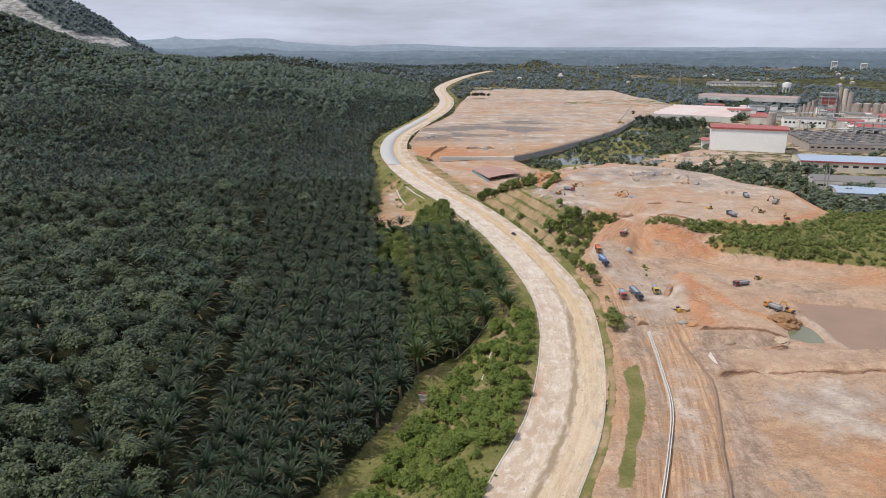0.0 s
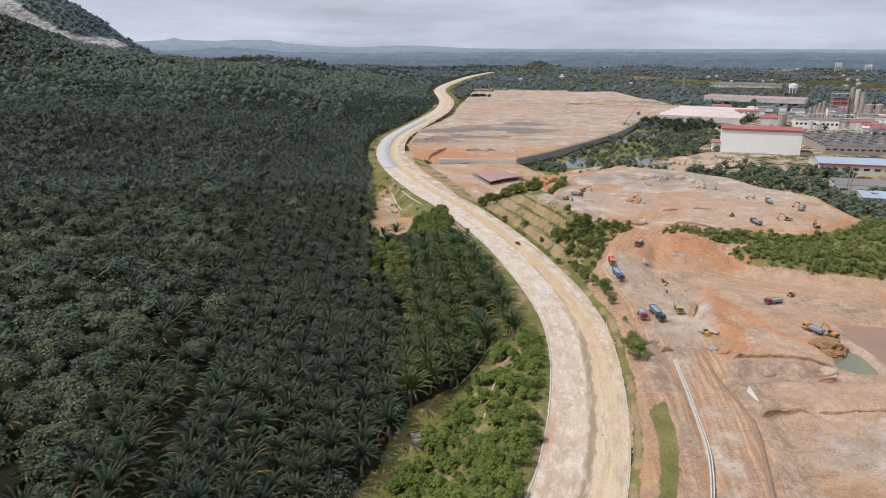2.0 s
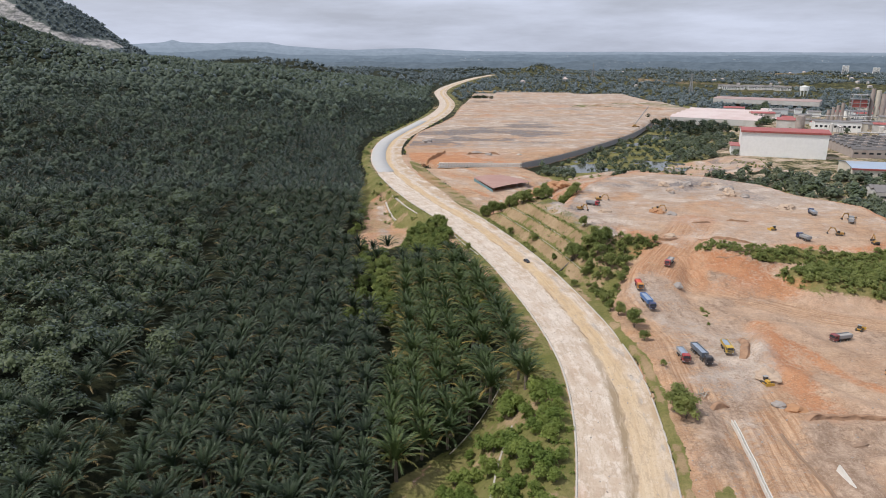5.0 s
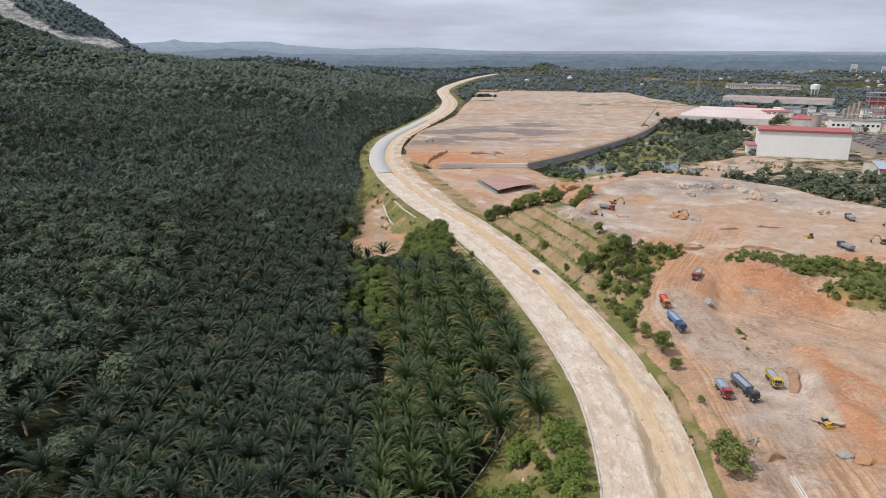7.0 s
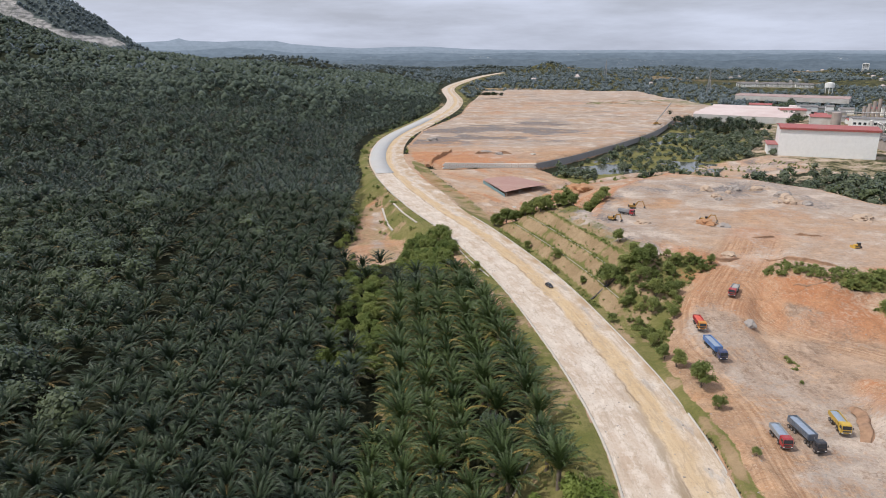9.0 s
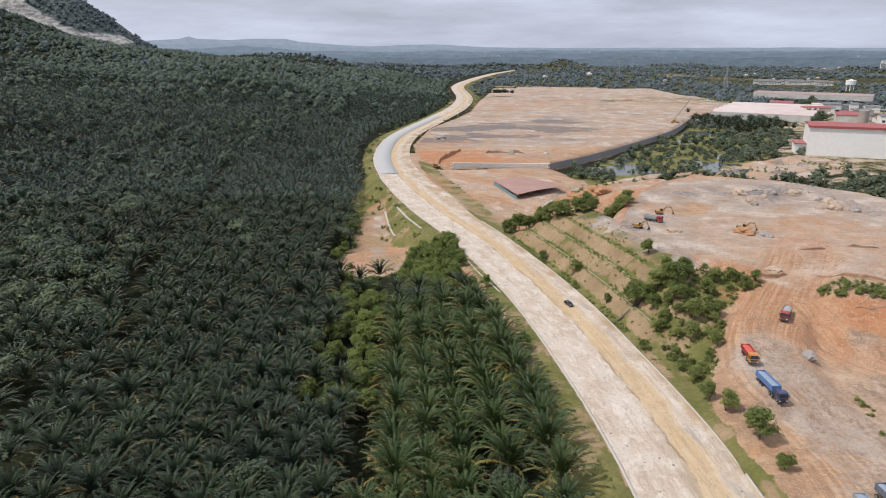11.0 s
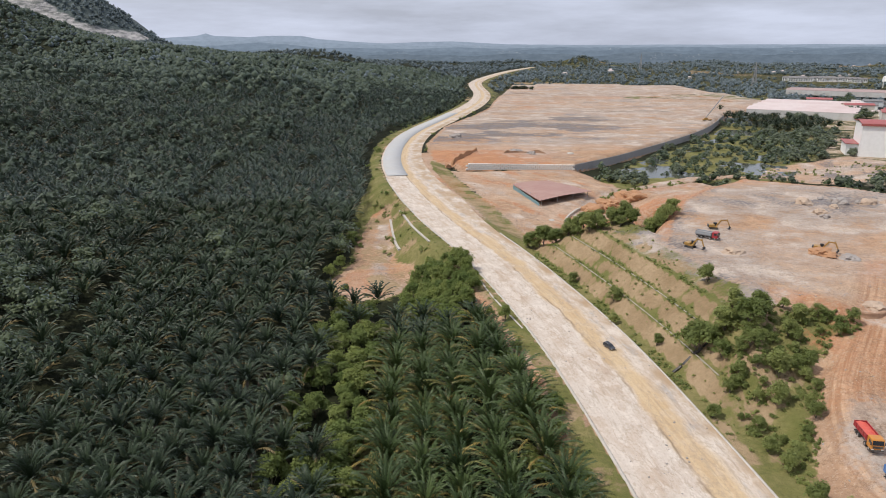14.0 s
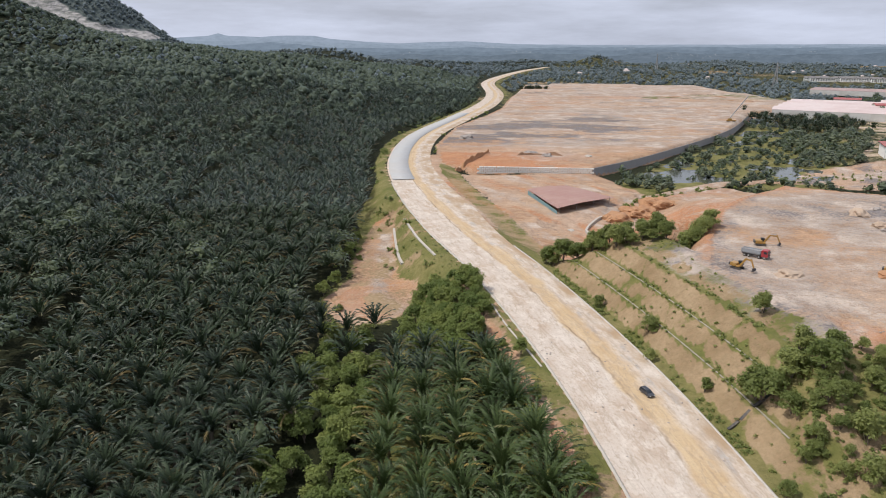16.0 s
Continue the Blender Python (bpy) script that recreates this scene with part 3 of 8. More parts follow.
    # spoil ridge, ditch, terraces and ruts in the yard
    n3 = rough_noise(x, y, 1 / 9, 3, 12)
    k = smooth(inside(x, y, YARD), -2, 3)
    z = z + k * (0.5 * n3 + 0.22 * rough_noise(x, y, 1 / 4, 2, 15))
    a = along_line(x, y, DITCH)
    z = z - k * 0.5 * np.exp(-(a / 1.4) ** 2)
    rock += 0.3 * np.exp(-((x - (77 + 0.13 * (y - 160))) / 4.5) ** 2) * smooth(y, 100, 128) * (1 - smooth(y, 165, 178))
    wob = y + 1.5 * n3
    z = z + 1.4 * k * smooth(wob, 174.6, 176.6) * (1 - smooth(wob, 187.5, 190)) * smooth(x, 77, 81)
    z = z + 1.4 * k * smooth(wob, 196, 198) * (1 - smooth(wob, 203, 207)) * smooth(x, 78, 82) * (1 - smooth(x, 104, 110))
    soil += 0.2 * k
    rock += 0.85 * k * np.exp(-(along_line(x + n3, y, ((72, 288), (76, 268), (84, 252), (84, 236), (74, 222))) / 9.0) ** 4)
    red += 0.5 * k * np.exp(-(along_line(x + n3, y, ((95, 238), (92, 222), (90, 205))) / 5.0) ** 2)
    mud += 1.1 * k * np.exp(-(along_line(x + 0.6 * n3, y, ((82, 184), (80, 169), (75.6, 150), (71, 136), (66, 122), (60, 108))) / 3.4) ** 2)
    red += k * 0.8 * np.exp(-((x - 87) ** 2 / 130 + (y - 141) ** 2 / 60)) * smooth(n2, -0.5, 0.2)
    rock += 0.55 * k * np.exp(-((x - 102) ** 2 / 300 + (y - 159) ** 2 / 45))
    red += k * 0.75 * np.exp(-((x - 118) ** 2 / 700 + (y - 128) ** 2 / 260)) + 0.5 * k * np.exp(-((x - 170) ** 2 / 500 + (y - 255) ** 2 / 120))
    rock += k * 0.66 * np.exp(-((x - 108) ** 2 / 420 + (y - 158) ** 2 / 160)) + k * 0.5 * np.exp(-(along_line(x, y, HAULYARD) / 5.5) ** 2)
    # grey-brown worked ground: terraces, wheel-churned lanes, pond edge; tan dig face
    nb = rough_noise(x, y, 1 / 14, 4, 71)
    churn = smooth(nb, -0.30, 0.25)
    mud += 1.0 * k * churn * (0.95 * np.exp(-((x - 96) / 20) ** 4 - ((y - 194) / 8.5) ** 4) + 0.2 * np.exp(-((x - 74) / 12) ** 4 - ((y - 243) / 30) ** 4)
                          + 0.9 * np.exp(-((along_line(x, y, ((80, 206), (80, 190), (81, 170), (80, 150), (76, 120))) - 0.5) / 3.6) ** 2)
                          + 0.9 * np.exp(-((x - 128) / 26) ** 4 - ((y - 243) / 11) ** 4) + 0.8 * np.exp(-(((x - 118) / 12) ** 2 + ((y - 212) / 16) ** 2)))
    mud += 0.5 * k * smooth(rough_noise(x * 1.6, y, 1 / 24, 4, 73), 0.05, 0.35)
    rock += 0.5 * k * np.exp(-((x - 104) / 20) ** 4 - ((y - 152) / 15) ** 4) * smooth(nb, -0.4, 0.1)
    red += k * 0.6 * np.exp(-((along_line(x, y, ((96, 256), (93, 240), (91, 224), (90, 208))) - 1.0) / 4.5) ** 2) * smooth(nb, -0.45, 0.1)
    red += k * 0.8 * np.exp(-(along_line(x + 2 * nb, y, ((97, 246), (104, 230), (112, 214))) / 2.0) ** 2)
    red += 1.5 * np.exp(-(((x - 103) / 13) ** 2 + ((y - 294) / 9) ** 2)) * smooth(nb, -0.6, 0.0)
    verge = np.exp(-((over - 1.6 - 0.9 * n3) / 1.25) ** 4) * (d > 0) * (y < 300) * smooth(y, 60, 100)
    grass += 1.3 * verge
    soil -= 1.6 * verge
    mud -= verge
    dry += 0.75 * verge * smooth(n3, -0.25, 0.25)
    berm = np.exp(-(along_line(x + 0.5 * n3, y, BERM) / 2.2) ** 4) * (1 - np.clip(verge, 0, 1))
    soil += 1.4 * berm
    grass -= 1.2 * berm
    dry -= berm
    red += 0.35 * berm * smooth(n3, -0.1, 0.3)
    side = np.exp(-(along_line(x + 0.4 * n3, y, SIDELANE) / 2.6) ** 4)
    mud += 0.45 * side
    rock += 0.35 * side
    s = inside(x, y, STRIP)
    k = smooth(s, -1.0, 0.8)
    for cover in (soil, red, mud, rock):
        cover *= 1 - k
    grass += 1.2 * k
    dry *= 1 - k
    k = smooth(inside(x, y, YARD), -2, 3)
    dike = np.exp(-(along_line(x, y, DIKE) / 1.5) ** 2)
    soil += dike
    rock += 0.9 * dike
    mud += 0.8 * np.exp(-(((x - 98) / 16) ** 4 + ((y - 193) / 4.0) ** 4)) + 0.6 * np.exp(-(((x - 84) / 5) ** 2 + ((y - 195) / 6) ** 2))
    a = along_line(x, y, CHANNEL)
    z = z - 0.9 * (1 - smooth(a, 0.8, 2.2))
    for pts, hh, wd in ((((88, 236), (96, 216), (104, 204)), 1.5, 3.0), (((92, 262), (104, 250), (112, 236)), 1.0, 4.0), (((58, 236), (60, 222), (62, 205), (58, 186)), 1.2, 2.6), (((74, 262), (79, 250), (82, 240)), 0.7, 2.2)):
        z = z + k * hh * np.exp(-(along_line(x + 0.8 * n3, y, pts) / wd) ** 2)
    # undercut bank by the pit entrance
    z = z + k * (3.0 + 0.8 * n3) * smooth(x, 84 + 0.4 * (y - 234), 89 + 0.4 * (y - 234)) * smooth(y, 228, 240) * (1 - smooth(y, 252, 262)) * (1 - smooth(x, 96, 118))
    # benched cutting beside the road
    wav = over + 0.15 * n3
    bench, face = np.zeros_like(x), np.zeros_like(x)
    for lo_, hi_, up in ((3.4, 7.0, 3.5), (8.4, 12.2, 3.5), (13.7, 17.6, 3.5), (19.0, 27.0, 2.2)):
        bench += up * np.clip((wav - lo_) / (hi_ - lo_), 0, 1)
        face += smooth(wav, lo_ - 0.4, lo_ + 0.5) * (1 - smooth(wav, hi_ - 0.3, hi_ + 0.4))
    k = smooth(y, 292, 312) * (1 - smooth(y, 402, 420)) * (d > 0) * (1 - smooth(over, 29.5, 33))
    outer = np.interp(y, [292, 312, 338], [13, 16, 31])
    k = k * (1 - smooth(over, outer - 1.5, outer + 5))
    z = z * (1 - k) + k * (zr + bench)
    kk = k * (1 - smooth(over, 23.5, 27.5))
    soil *= 1 - kk
    red *= 1 - kk
    rock *= 1 - kk
    slate *= 1 - kk
    dry += kk * face * (0.98 - 0.55 * smooth(rough_noise(x, y, 1 / 3.5, 3, 105), 0.12, 0.4))
    grass += 0.5 * kk * face
    grass += kk * (1 - face) * 1.3 * (0.45 + 0.55 * smooth(n3, -0.4, 0.2))
    dry -= 0.8 * k * (1 - face)
    top = k * np.exp(-((over - 25) / 5.5) ** 4) * smooth(y, 322, 336)
    rock += 1.0 * top * smooth(n3, -0.35, 0.1)
    slate += 0.5 * top * smooth(rough_noise(x, y, 1 / 5, 3, 14), -0.3, 0.2)
    dry -= 0.4 * top
    soil += 1.1 * smooth(x, 58, 66) * (1 - smooth(x, 100, 108)) * smooth(y, 262, 275) * (1 - smooth(y, 332, 340)) * (1 - k)
    red += 0.45 * smooth(x, 70, 78) * (1 - smooth(x, 92, 98)) * smooth(y, 296, 306) * (1 - smooth(y, 320, 328))
    s = inside(x, y, GROVE)
    k = smooth(s, -9, 1) * smooth(x, 58, 65)
    z = z + k * (np.maximum(z, np.interp(y, [285, 312, 330], [0.8, 4.4, 9.4]) + 0.8 * n3) - z)
    k = smooth(s, -4, 3)
    grass += 1.2 * k
    dry *= 1 - k
    dry += 0.75 * k * smooth(rough_noise(x, y, 1 / 6, 4, 93), 0.0, 0.3)
    soil *= 1 - 0.8 * k
    rock *= 1 - k
    slate *= 1 - k
    # ramp between the yard and the platform
    a = along_line(x, y, HAUL)
    k = 1 - smooth(a, 6, 12)
    zh = np.interp(y, [262, 345], [1.3, 11.2])
    z = z * (1 - k) + k * zh
    soil += 1.2 * k
    red += 0.8 * k * smooth(y, 282, 296)
    grass *= 1 - k
    k = smooth(inside(x + n3, y, TONGUE), -2, 2)
    for cover in (soil, red, mud, rock):
        cover *= 1 - k
    grass += 1.1 * k
    # grassed strip at the foot of the platform
    strip = 1 - smooth(along_line(x, y + 0.8 * n3, ((102, 313), (118, 306.5), (138, 306), (144, 302), (162, 300))), 3.0, 5.5)
    grass += 1.2 * strip
    soil -= 1.6 * strip
    red -= strip
    # bare apron sloping from the platform to the marsh path
    s = inside(x, y, APRON)
    k = smooth(s, -5, 3)
    z = z * (1 - k) + k * (np.interp(-inside(x, y, PLATEAU), [0, 6, 40, 70], [11, 7, -3, -7]) + 1.0 * n3 + 0.8 * n2)
    soil += 1.3 * k
    grass *= 1 - k
    red += 0.75 * k * smooth(rough_noise(x, y, 1 / 16, 3, 87), -0.2, 0.25)
    rock += 0.5 * k * smooth(x, 84, 100)
    # far platform and the low yard in front of it
    s = inside(x, y, SHEDYARD)
    k = smooth(s, -14, 4)
    z = z * (1 - k) + k * (-6.5 + 0.4 * n2)
    soil += 1.2 * smooth(s, -8, 0)
    red += 0.5 * np.exp(-((x - 60) ** 2 + (y - 455) ** 2) / 260)
    cu, cv = 0.42 * x - 0.91 * y, 0.91 * x + 0.42 * y
    worn = rough_noise(cu * 0.22, cv, 1 / 7, 4, 101)
    on_yard = smooth(s, -6, 2)
    red += 0.75 * on_yard * smooth(worn, 0.05, 0.35)
    rock += 0.55 * on_yard * smooth(-worn, 0.0, 0.3)
    mud += 0.6 * on_yard * smooth(rough_noise(cu * 0.25, cv, 1 / 5, 3, 103), 0.1, 0.35)
    s = inside(x, y, FLATS)
    k = smooth(s, -1.0, 1.5)
    z = z * (1 - k) + k * (-4.6 + 0.35 * n2)
    soil += 1.3 * smooth(s, -5, 1)
    n4 = rough_noise(x * 0.45, y, 1 / 45, 4, 31)
    rock += (s > 0) * smooth(y, 640, 740) * (0.7 * np.exp(-((y - 790) / 70) ** 2) * smooth(n4, -0.25, 0.2) * smooth(-x, -190, -110) + 1.1 * smooth(n4, 0.0, 0.3) + 0.5)
    red += (s > 0) * 0.3 * smooth(rough_noise(x * 0.4, y, 1 / 60, 3, 77), 0.0, 0.4)
    ns = rough_noise(x * 0.5, y, 1 / 75, 5, 79)
    streaks = rough_noise(x * 0.45, y, 1 / 22, 4, 83)
    middle = np.exp(-((y - 800 - 0.2 * x) / 95) ** 4) * smooth(-x, -150, -90)
    slate += (s > 0) * (1.8 * middle * smooth(ns + 0.6 * streaks, -0.12, 0.2) + 0.5 * smooth(streaks, 0.25, 0.5) * smooth(y, 680, 760))
    rock += (s > 0) * (0.9 * smooth(-streaks, 0.05, 0.3) * smooth(y, 640, 720) + 0.8 * np.exp(-((x - 42) ** 2 / 500 + (y - 640) ** 2 / 250)))
    red += (s > 0) * (0.7 * (1 - smooth(y, 660, 730)) * smooth(n4, -0.4, 0.2) + 0.75 * smooth(rough_noise(x * 0.5, y, 1 / 40, 4, 85), 0.08, 0.34))
    mud += (s > 0) * 0.6 * smooth(rough_noise(x * 0.6, y * 1.2, 1 / 18, 4, 86), 0.15, 0.4)
    z = z + (s > 2) * (0.5 * n3 + 0.6 * ns)
    a = inside(x, y, FLATGREEN)
    grass += 1.2 * smooth(a, -6, 6)
    soil -= 1.6 * smooth(a, -6, 6)
    verge = (d > w - 1) * (y > 470) * (y < 640) * (over < 13)
    soil += verge * 0.8
    bank = (1 - smooth(np.abs(over - 9.5), 3.4, 6.6)) * smooth(y, 408, 425) * (1 - smooth(y, 570, 640)) * (d > 0)
    dry += 0.55 * bank
    soil -= 1.8 * bank
    grass += 1.2 * bank
    s = inside(x, y, CLEARING)
    k = smooth(s, -8, 4)
    z = z * (1 - k) + k * (-11 + 0.8 * n2 + 0.5 * n3)
    patch = smooth(rough_noise(x, y, 1 / 9, 3, 66), -0.15, 0.3)
    soil += (0.85 + 0.4 * patch) * smooth(s, -3, 1)
    wash = np.exp(-(along_line(x + 1.5 * n3, y, ((-36, 478), (-34, 455), (-29, 432), (-31, 418), (-25, 402), (-20, 392))) / 3.2) ** 2)
    rock += 0.9 * smooth(s, -2, 2) * wash + 0.25 * smooth(s, -2, 3) * patch
    slate += 0.35 * smooth(s, -2, 2) * wash * smooth(n3, 0.0, 0.3)
    grass += 0.8 * smooth(s, -6, 0) * (1 - smooth(s, 2, 7))
    dry += 0.55 * smooth(s, -2, 3) * (1 - patch)
    red += 0.6 * smooth(s, -2, 4) * (1 - smooth(y, 405, 425))
    for poly, zz in ((POND, -1.0), (GREENPOND, -0.9)):
        s = inside(x, y, poly)
        k = smooth(s, -3, 2.5)
        z = z * (1 - k) + k * zz
        grass *= 1 - smooth(s, -6, 0)
    s = inside(x, y, MARSH)
    k = smooth(s, -10, 6)
    z = z * (1 - k) + k * (-9.55 + 1.3 * n2 + 0.5 * n3)
    grass += 0.8 * k
    a = along_line(x, y, ((58, 500), (64, 520), (96, 551), (129, 579), (160, 588)))
    k = 1 - smooth(a, 2.5, 6)
    z = z * (1 - k) - 8.0 * k
    soil += 1.3 * k
    rock += 0.6 * k
    grass *= 1 - k
    s = inside(x, y, WORKS)
    k = smooth(s, -40, 10)
    z = z * (1 - k) - 5.0 * k
    soil += 0.42 * k
    rock += 0.36 * k
    grass += 0.6 * k
    s = inside(x, y, BARELOT)
    soil += 1.1 * smooth(s, -4, 6)
    rock += 0.8 * smooth(s, -4, 6) * smooth(n3, -0.2, 0.3)
    slate += 0.7 * smooth(s, -4, 6) * smooth(rough_noise(x, y, 1 / 12, 3, 97), 0.0, 0.3)
    # roadside: keep the ribbon clear of the ground
    on = (d > -1.0) * (d < w + 0.5)
    z = np.where(on, np.minimum(z, zr) - 0.35, z)
    soil += 0.9 * (d < 0) * (left < 0.6)
    # track and bare strips between the palms
    for line, wd in (((-12, 405), (-20, 360), (-18, 300), (-12, 268)), 1.6), (((5, 375), (14, 343), (22, 316), (26, 296)), 0.4), (((-6, 176), (-9, 190), (-2, 206), (3, 215)), 0.5):
        k = 1 - smooth(along_line(x, y, line), wd, wd + 0.8)
        soil += 0.35 * k
        grass += 0.5 * k
    # worn red footpath below the road bank
    trail = np.exp(-((left - 6.2 - 0.8 * n3) / 1.3) ** 2) * (d < 0) * smooth(y, 285, 300) * (1 - smooth(y, 385, 405))
    soil += 1.1 * trail
    red += 0.5 * trail
    # grassy floor of the young palm block beside the road
    block = (d < 0) * smooth(left, 6, 12) * smooth(x - np.interp(y, [268, 300, 360, 405], [-12, -18, -20, -12]), 0, 5) * (1 - 0.7 * smooth(x - np.interp(y, [268, 300, 360, 405], [-12, -18, -20, -12]), 12, 18)) * smooth(y, 236, 256) * (1 - smooth(y, 395, 420))
    grass += 0.9 * block
    dry += 0.5 * block * smooth(rough_noise(x, y, 1 / 8, 3, 95), -0.1, 0.3)
    # fields and clearings far off
    fld = smooth(rough_noise(x * 0.45, y, 1 / 150, 4, 46), 0.22, 0.34) * smooth(y, 1500, 1800) * (np.abs(d) > 40)
    dry += 0.5 * fld * (x > 420)
    dry += 1.0 * np.exp(-(((x - 120) / 75) ** 4 + ((y - 1640) / 26) ** 4))
    grass += 0.40 * smooth(y, 900, 1300) * (d > 0) * (inside(x, y, FLATS) < -3)
    zf = smooth(np.hypot(x, y), 700, 1300)
    grass *= 1 - 0.8 * zf * (d < 0)
    return z, np.clip(cov, 0, 1), d, w


def height(x, y):
    return terrain(np.atleast_1d(np.asarray(x, float)), np.atleast_1d(np.asarray(y, float)))[0]


def mesh_from(name, verts, faces, mat, smooth_faces=False, attrs=None):
    """A mesh from arrays; faces all of one size. attrs: point attributes."""
    me = bpy.data.meshes.new(name)
    verts, faces = np.asarray(verts, np.float32), np.asarray(faces, np.int32)
    n, k = faces.shape
    me.vertices.add(len(verts))
    me.vertices.foreach_set("co", verts.ravel())
    me.loops.add(n * k)
    me.loops.foreach_set("vertex_index", faces.ravel())
    me.polygons.add(n)
    me.polygons.foreach_set("loop_start", np.arange(0, n * k, k, dtype=np.int32))
    if smooth_faces:
        me.polygons.foreach_set("use_smooth", np.ones(n, bool))
    for key, val in (attrs or {}).items():
        val = np.asarray(val, np.float32)
        if val.ndim == 1:
            me.attributes.new(key, "FLOAT", "POINT").data.foreach_set("value", val)
        else:
            me.attributes.new(key, "FLOAT_COLOR", "POINT").data.foreach_set("color", val.ravel())
    me.update(calc_edges=True)
    me.materials.append(mat)
    return me


def grid_faces(nx, ny):
    i = np.arange(nx - 1)[None, :] + nx * np.arange(ny - 1)[:, None]
    return np.stack([i, i + 1, i + 1 + nx, i + nx], -1).reshape(-1, 4)


def spaced(lo, fine_lo, fine_hi, hi, step, grow=1.07):
    out = list(np.arange(fine_lo, fine_hi + 0.1, step))
    s = step
    while out[-1] < hi:
        s *= grow
        out.append(min(out[-1] + s, hi))
    s = step
    while out[0] > lo:
        s *= grow
        out.insert(0, max(out[0] - s, lo))
    return np.array(out)


gx = spaced(-3400, -60, 210, 3600, 1.7, 1.07)
gx = np.concatenate([gx[gx < 14], np.arange(14, 74, 0.85), gx[gx > 74]])
gy = spaced(-300, 115, 600, 601, 1.9, 1.06)
gy = np.concatenate([gy[gy < 599], np.arange(599, 960, 4.0), spaced(955, 960, 968, 4850, 4.5, 1.06)[1:]])
GX, GY = np.meshgrid(gx, gy)
gz, gcov, _, _ = terrain(GX.ravel(), GY.ravel())


def lanes_of(x, y, pts):
    """Signed distance from a line and the way run along it."""
    best, side, run, at = np.full(x.shape, 1e12), np.zeros(x.shape), np.zeros(x.shape), 0.0
    p = np.array(pts, float)
    for a, b in zip(p[:-1], p[1:]):
        e = b - a
        ln = np.hypot(*e)
        wx, wy = x - a[0], y - a[1]
        u = np.clip((wx * e[0] + wy * e[1]) / (e @ e), 0, 1)
        dd = (wx - u * e[0]) ** 2 + (wy - u * e[1]) ** 2
        near = dd < best
        best = np.where(near, dd, best)
        side = np.where(near, (wx * e[1] - wy * e[0]) / ln, side)
        run = np.where(near, at + u * ln, run)
        at += ln
    return np.sqrt(best), side, run


la = lanes_of(GX.ravel(), GY.ravel(), spline(HAUL[:-1] + [(77, 250)] + HAULYARD[2:], 8.0))
lb = lanes_of(GX.ravel(), GY.ravel(), spline(SIDETRACK, 8.0))
first = la[0] < lb[0] + 2
lane, lane_run = np.where(first, la[1], lb[1]), np.where(first, la[2], lb[2])
track = np.maximum((1 - smooth(la[0], 6, np.interp(la[2], [0, 90, 140], [13, 13, 22]))) * smooth(la[2], 0, 16), 0.8 * (1 - smooth(lb[0], 4, 9)))
zone = np.concatenate([gcov[:, :3], np.ones((len(gz), 1))], 1)
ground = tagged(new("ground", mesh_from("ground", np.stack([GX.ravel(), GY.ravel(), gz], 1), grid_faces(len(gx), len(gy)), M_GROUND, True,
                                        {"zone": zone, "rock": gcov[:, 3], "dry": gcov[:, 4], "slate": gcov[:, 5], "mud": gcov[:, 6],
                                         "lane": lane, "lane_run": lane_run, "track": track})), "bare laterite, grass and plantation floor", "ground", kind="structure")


def ribbon(name, mat, offsets, y0, y1, lift, label, category, thick=0.0, kind="structure"):
    """A strip along the road, between offsets from its left edge; offsets may be numbers or functions of the width."""
    pick = (ROADLINE[:, 1] >= y0) & (ROADLINE[:, 1] <= y1)
    fine = spline([tuple(p) for p in ROADLINE[pick]], 2.5)
    tg = np.gradient(fine, axis=0)
    tg /= np.linalg.norm(tg, axis=1)[:, None]
    sd = np.stack([tg[:, 1], -tg[:, 0]], 1)
    wd = np.interp(fine[:, 1], ROADLINE[:, 1], ROADWIDTH)
    cols = [np.array([o(v) if callable(o) else o for v in wd]) for o in offsets]
    run = np.concatenate([[0], np.cumsum(np.linalg.norm(np.diff(fine, axis=0), axis=1))])
    vs, uv = [], []
    for j, c in enumerate(cols):
        p = fine + sd * c[:, None]
        z = np.interp(fine[:, 1], *ROADZ) + lift
        if thick and j in (0, len(cols) - 1):
            z = z - thick
        elif not thick:
            z = z + 0.10 * rough_noise(p[:, 0], p[:, 1], 0.12, 3, 2)
        vs.append(np.stack([p[:, 0], p[:, 1], z], 1))
        uv.append(np.stack([c, run], 1))
    v, uv = np.stack(vs, 1).reshape(-1, 3), np.stack(uv, 1).reshape(-1, 2)
    f = grid_faces(len(cols), len(fine))
    me = mesh_from(name, v, f, mat, not thick)
    lay = me.uv_layers.new(name="across")
    lay.data.foreach_set("uv", uv[f.ravel()].astype(np.float32).ravel())
    return tagged(new(name, me), label, category, kind=kind)


road = ribbon("road", M_ROAD, [(lambda w, k=k: w * k / 12) for k in range(13)], -60, 2600, 0.0, "unpaved haul road of pale crushed rock", "road")
ribbon("road_paving", M_PAVED, [(lambda w: 0.9), (lambda w: 1.0), (lambda w: 12.4), (lambda w: 12.5)], 545, 930, 0.28, "finished pale concrete carriageway", "road", thick=0.25)
ribbon("road_drain_left", M_CONC, [-0.5, -0.47, -0.05, -0.02], 60, 545, 0.05, "pale concrete edge drain along the road", "drain", thick=0.7)
ribbon("road_drain_right", M_CONC, [(lambda w: w + 0.02), (lambda w: w + 0.05), (lambda w: w + 0.36), (lambda w: w + 0.39)], 60, 425, 0.12,
                     "narrow concrete edge drain on the cutting side", "drain", thick=0.6)


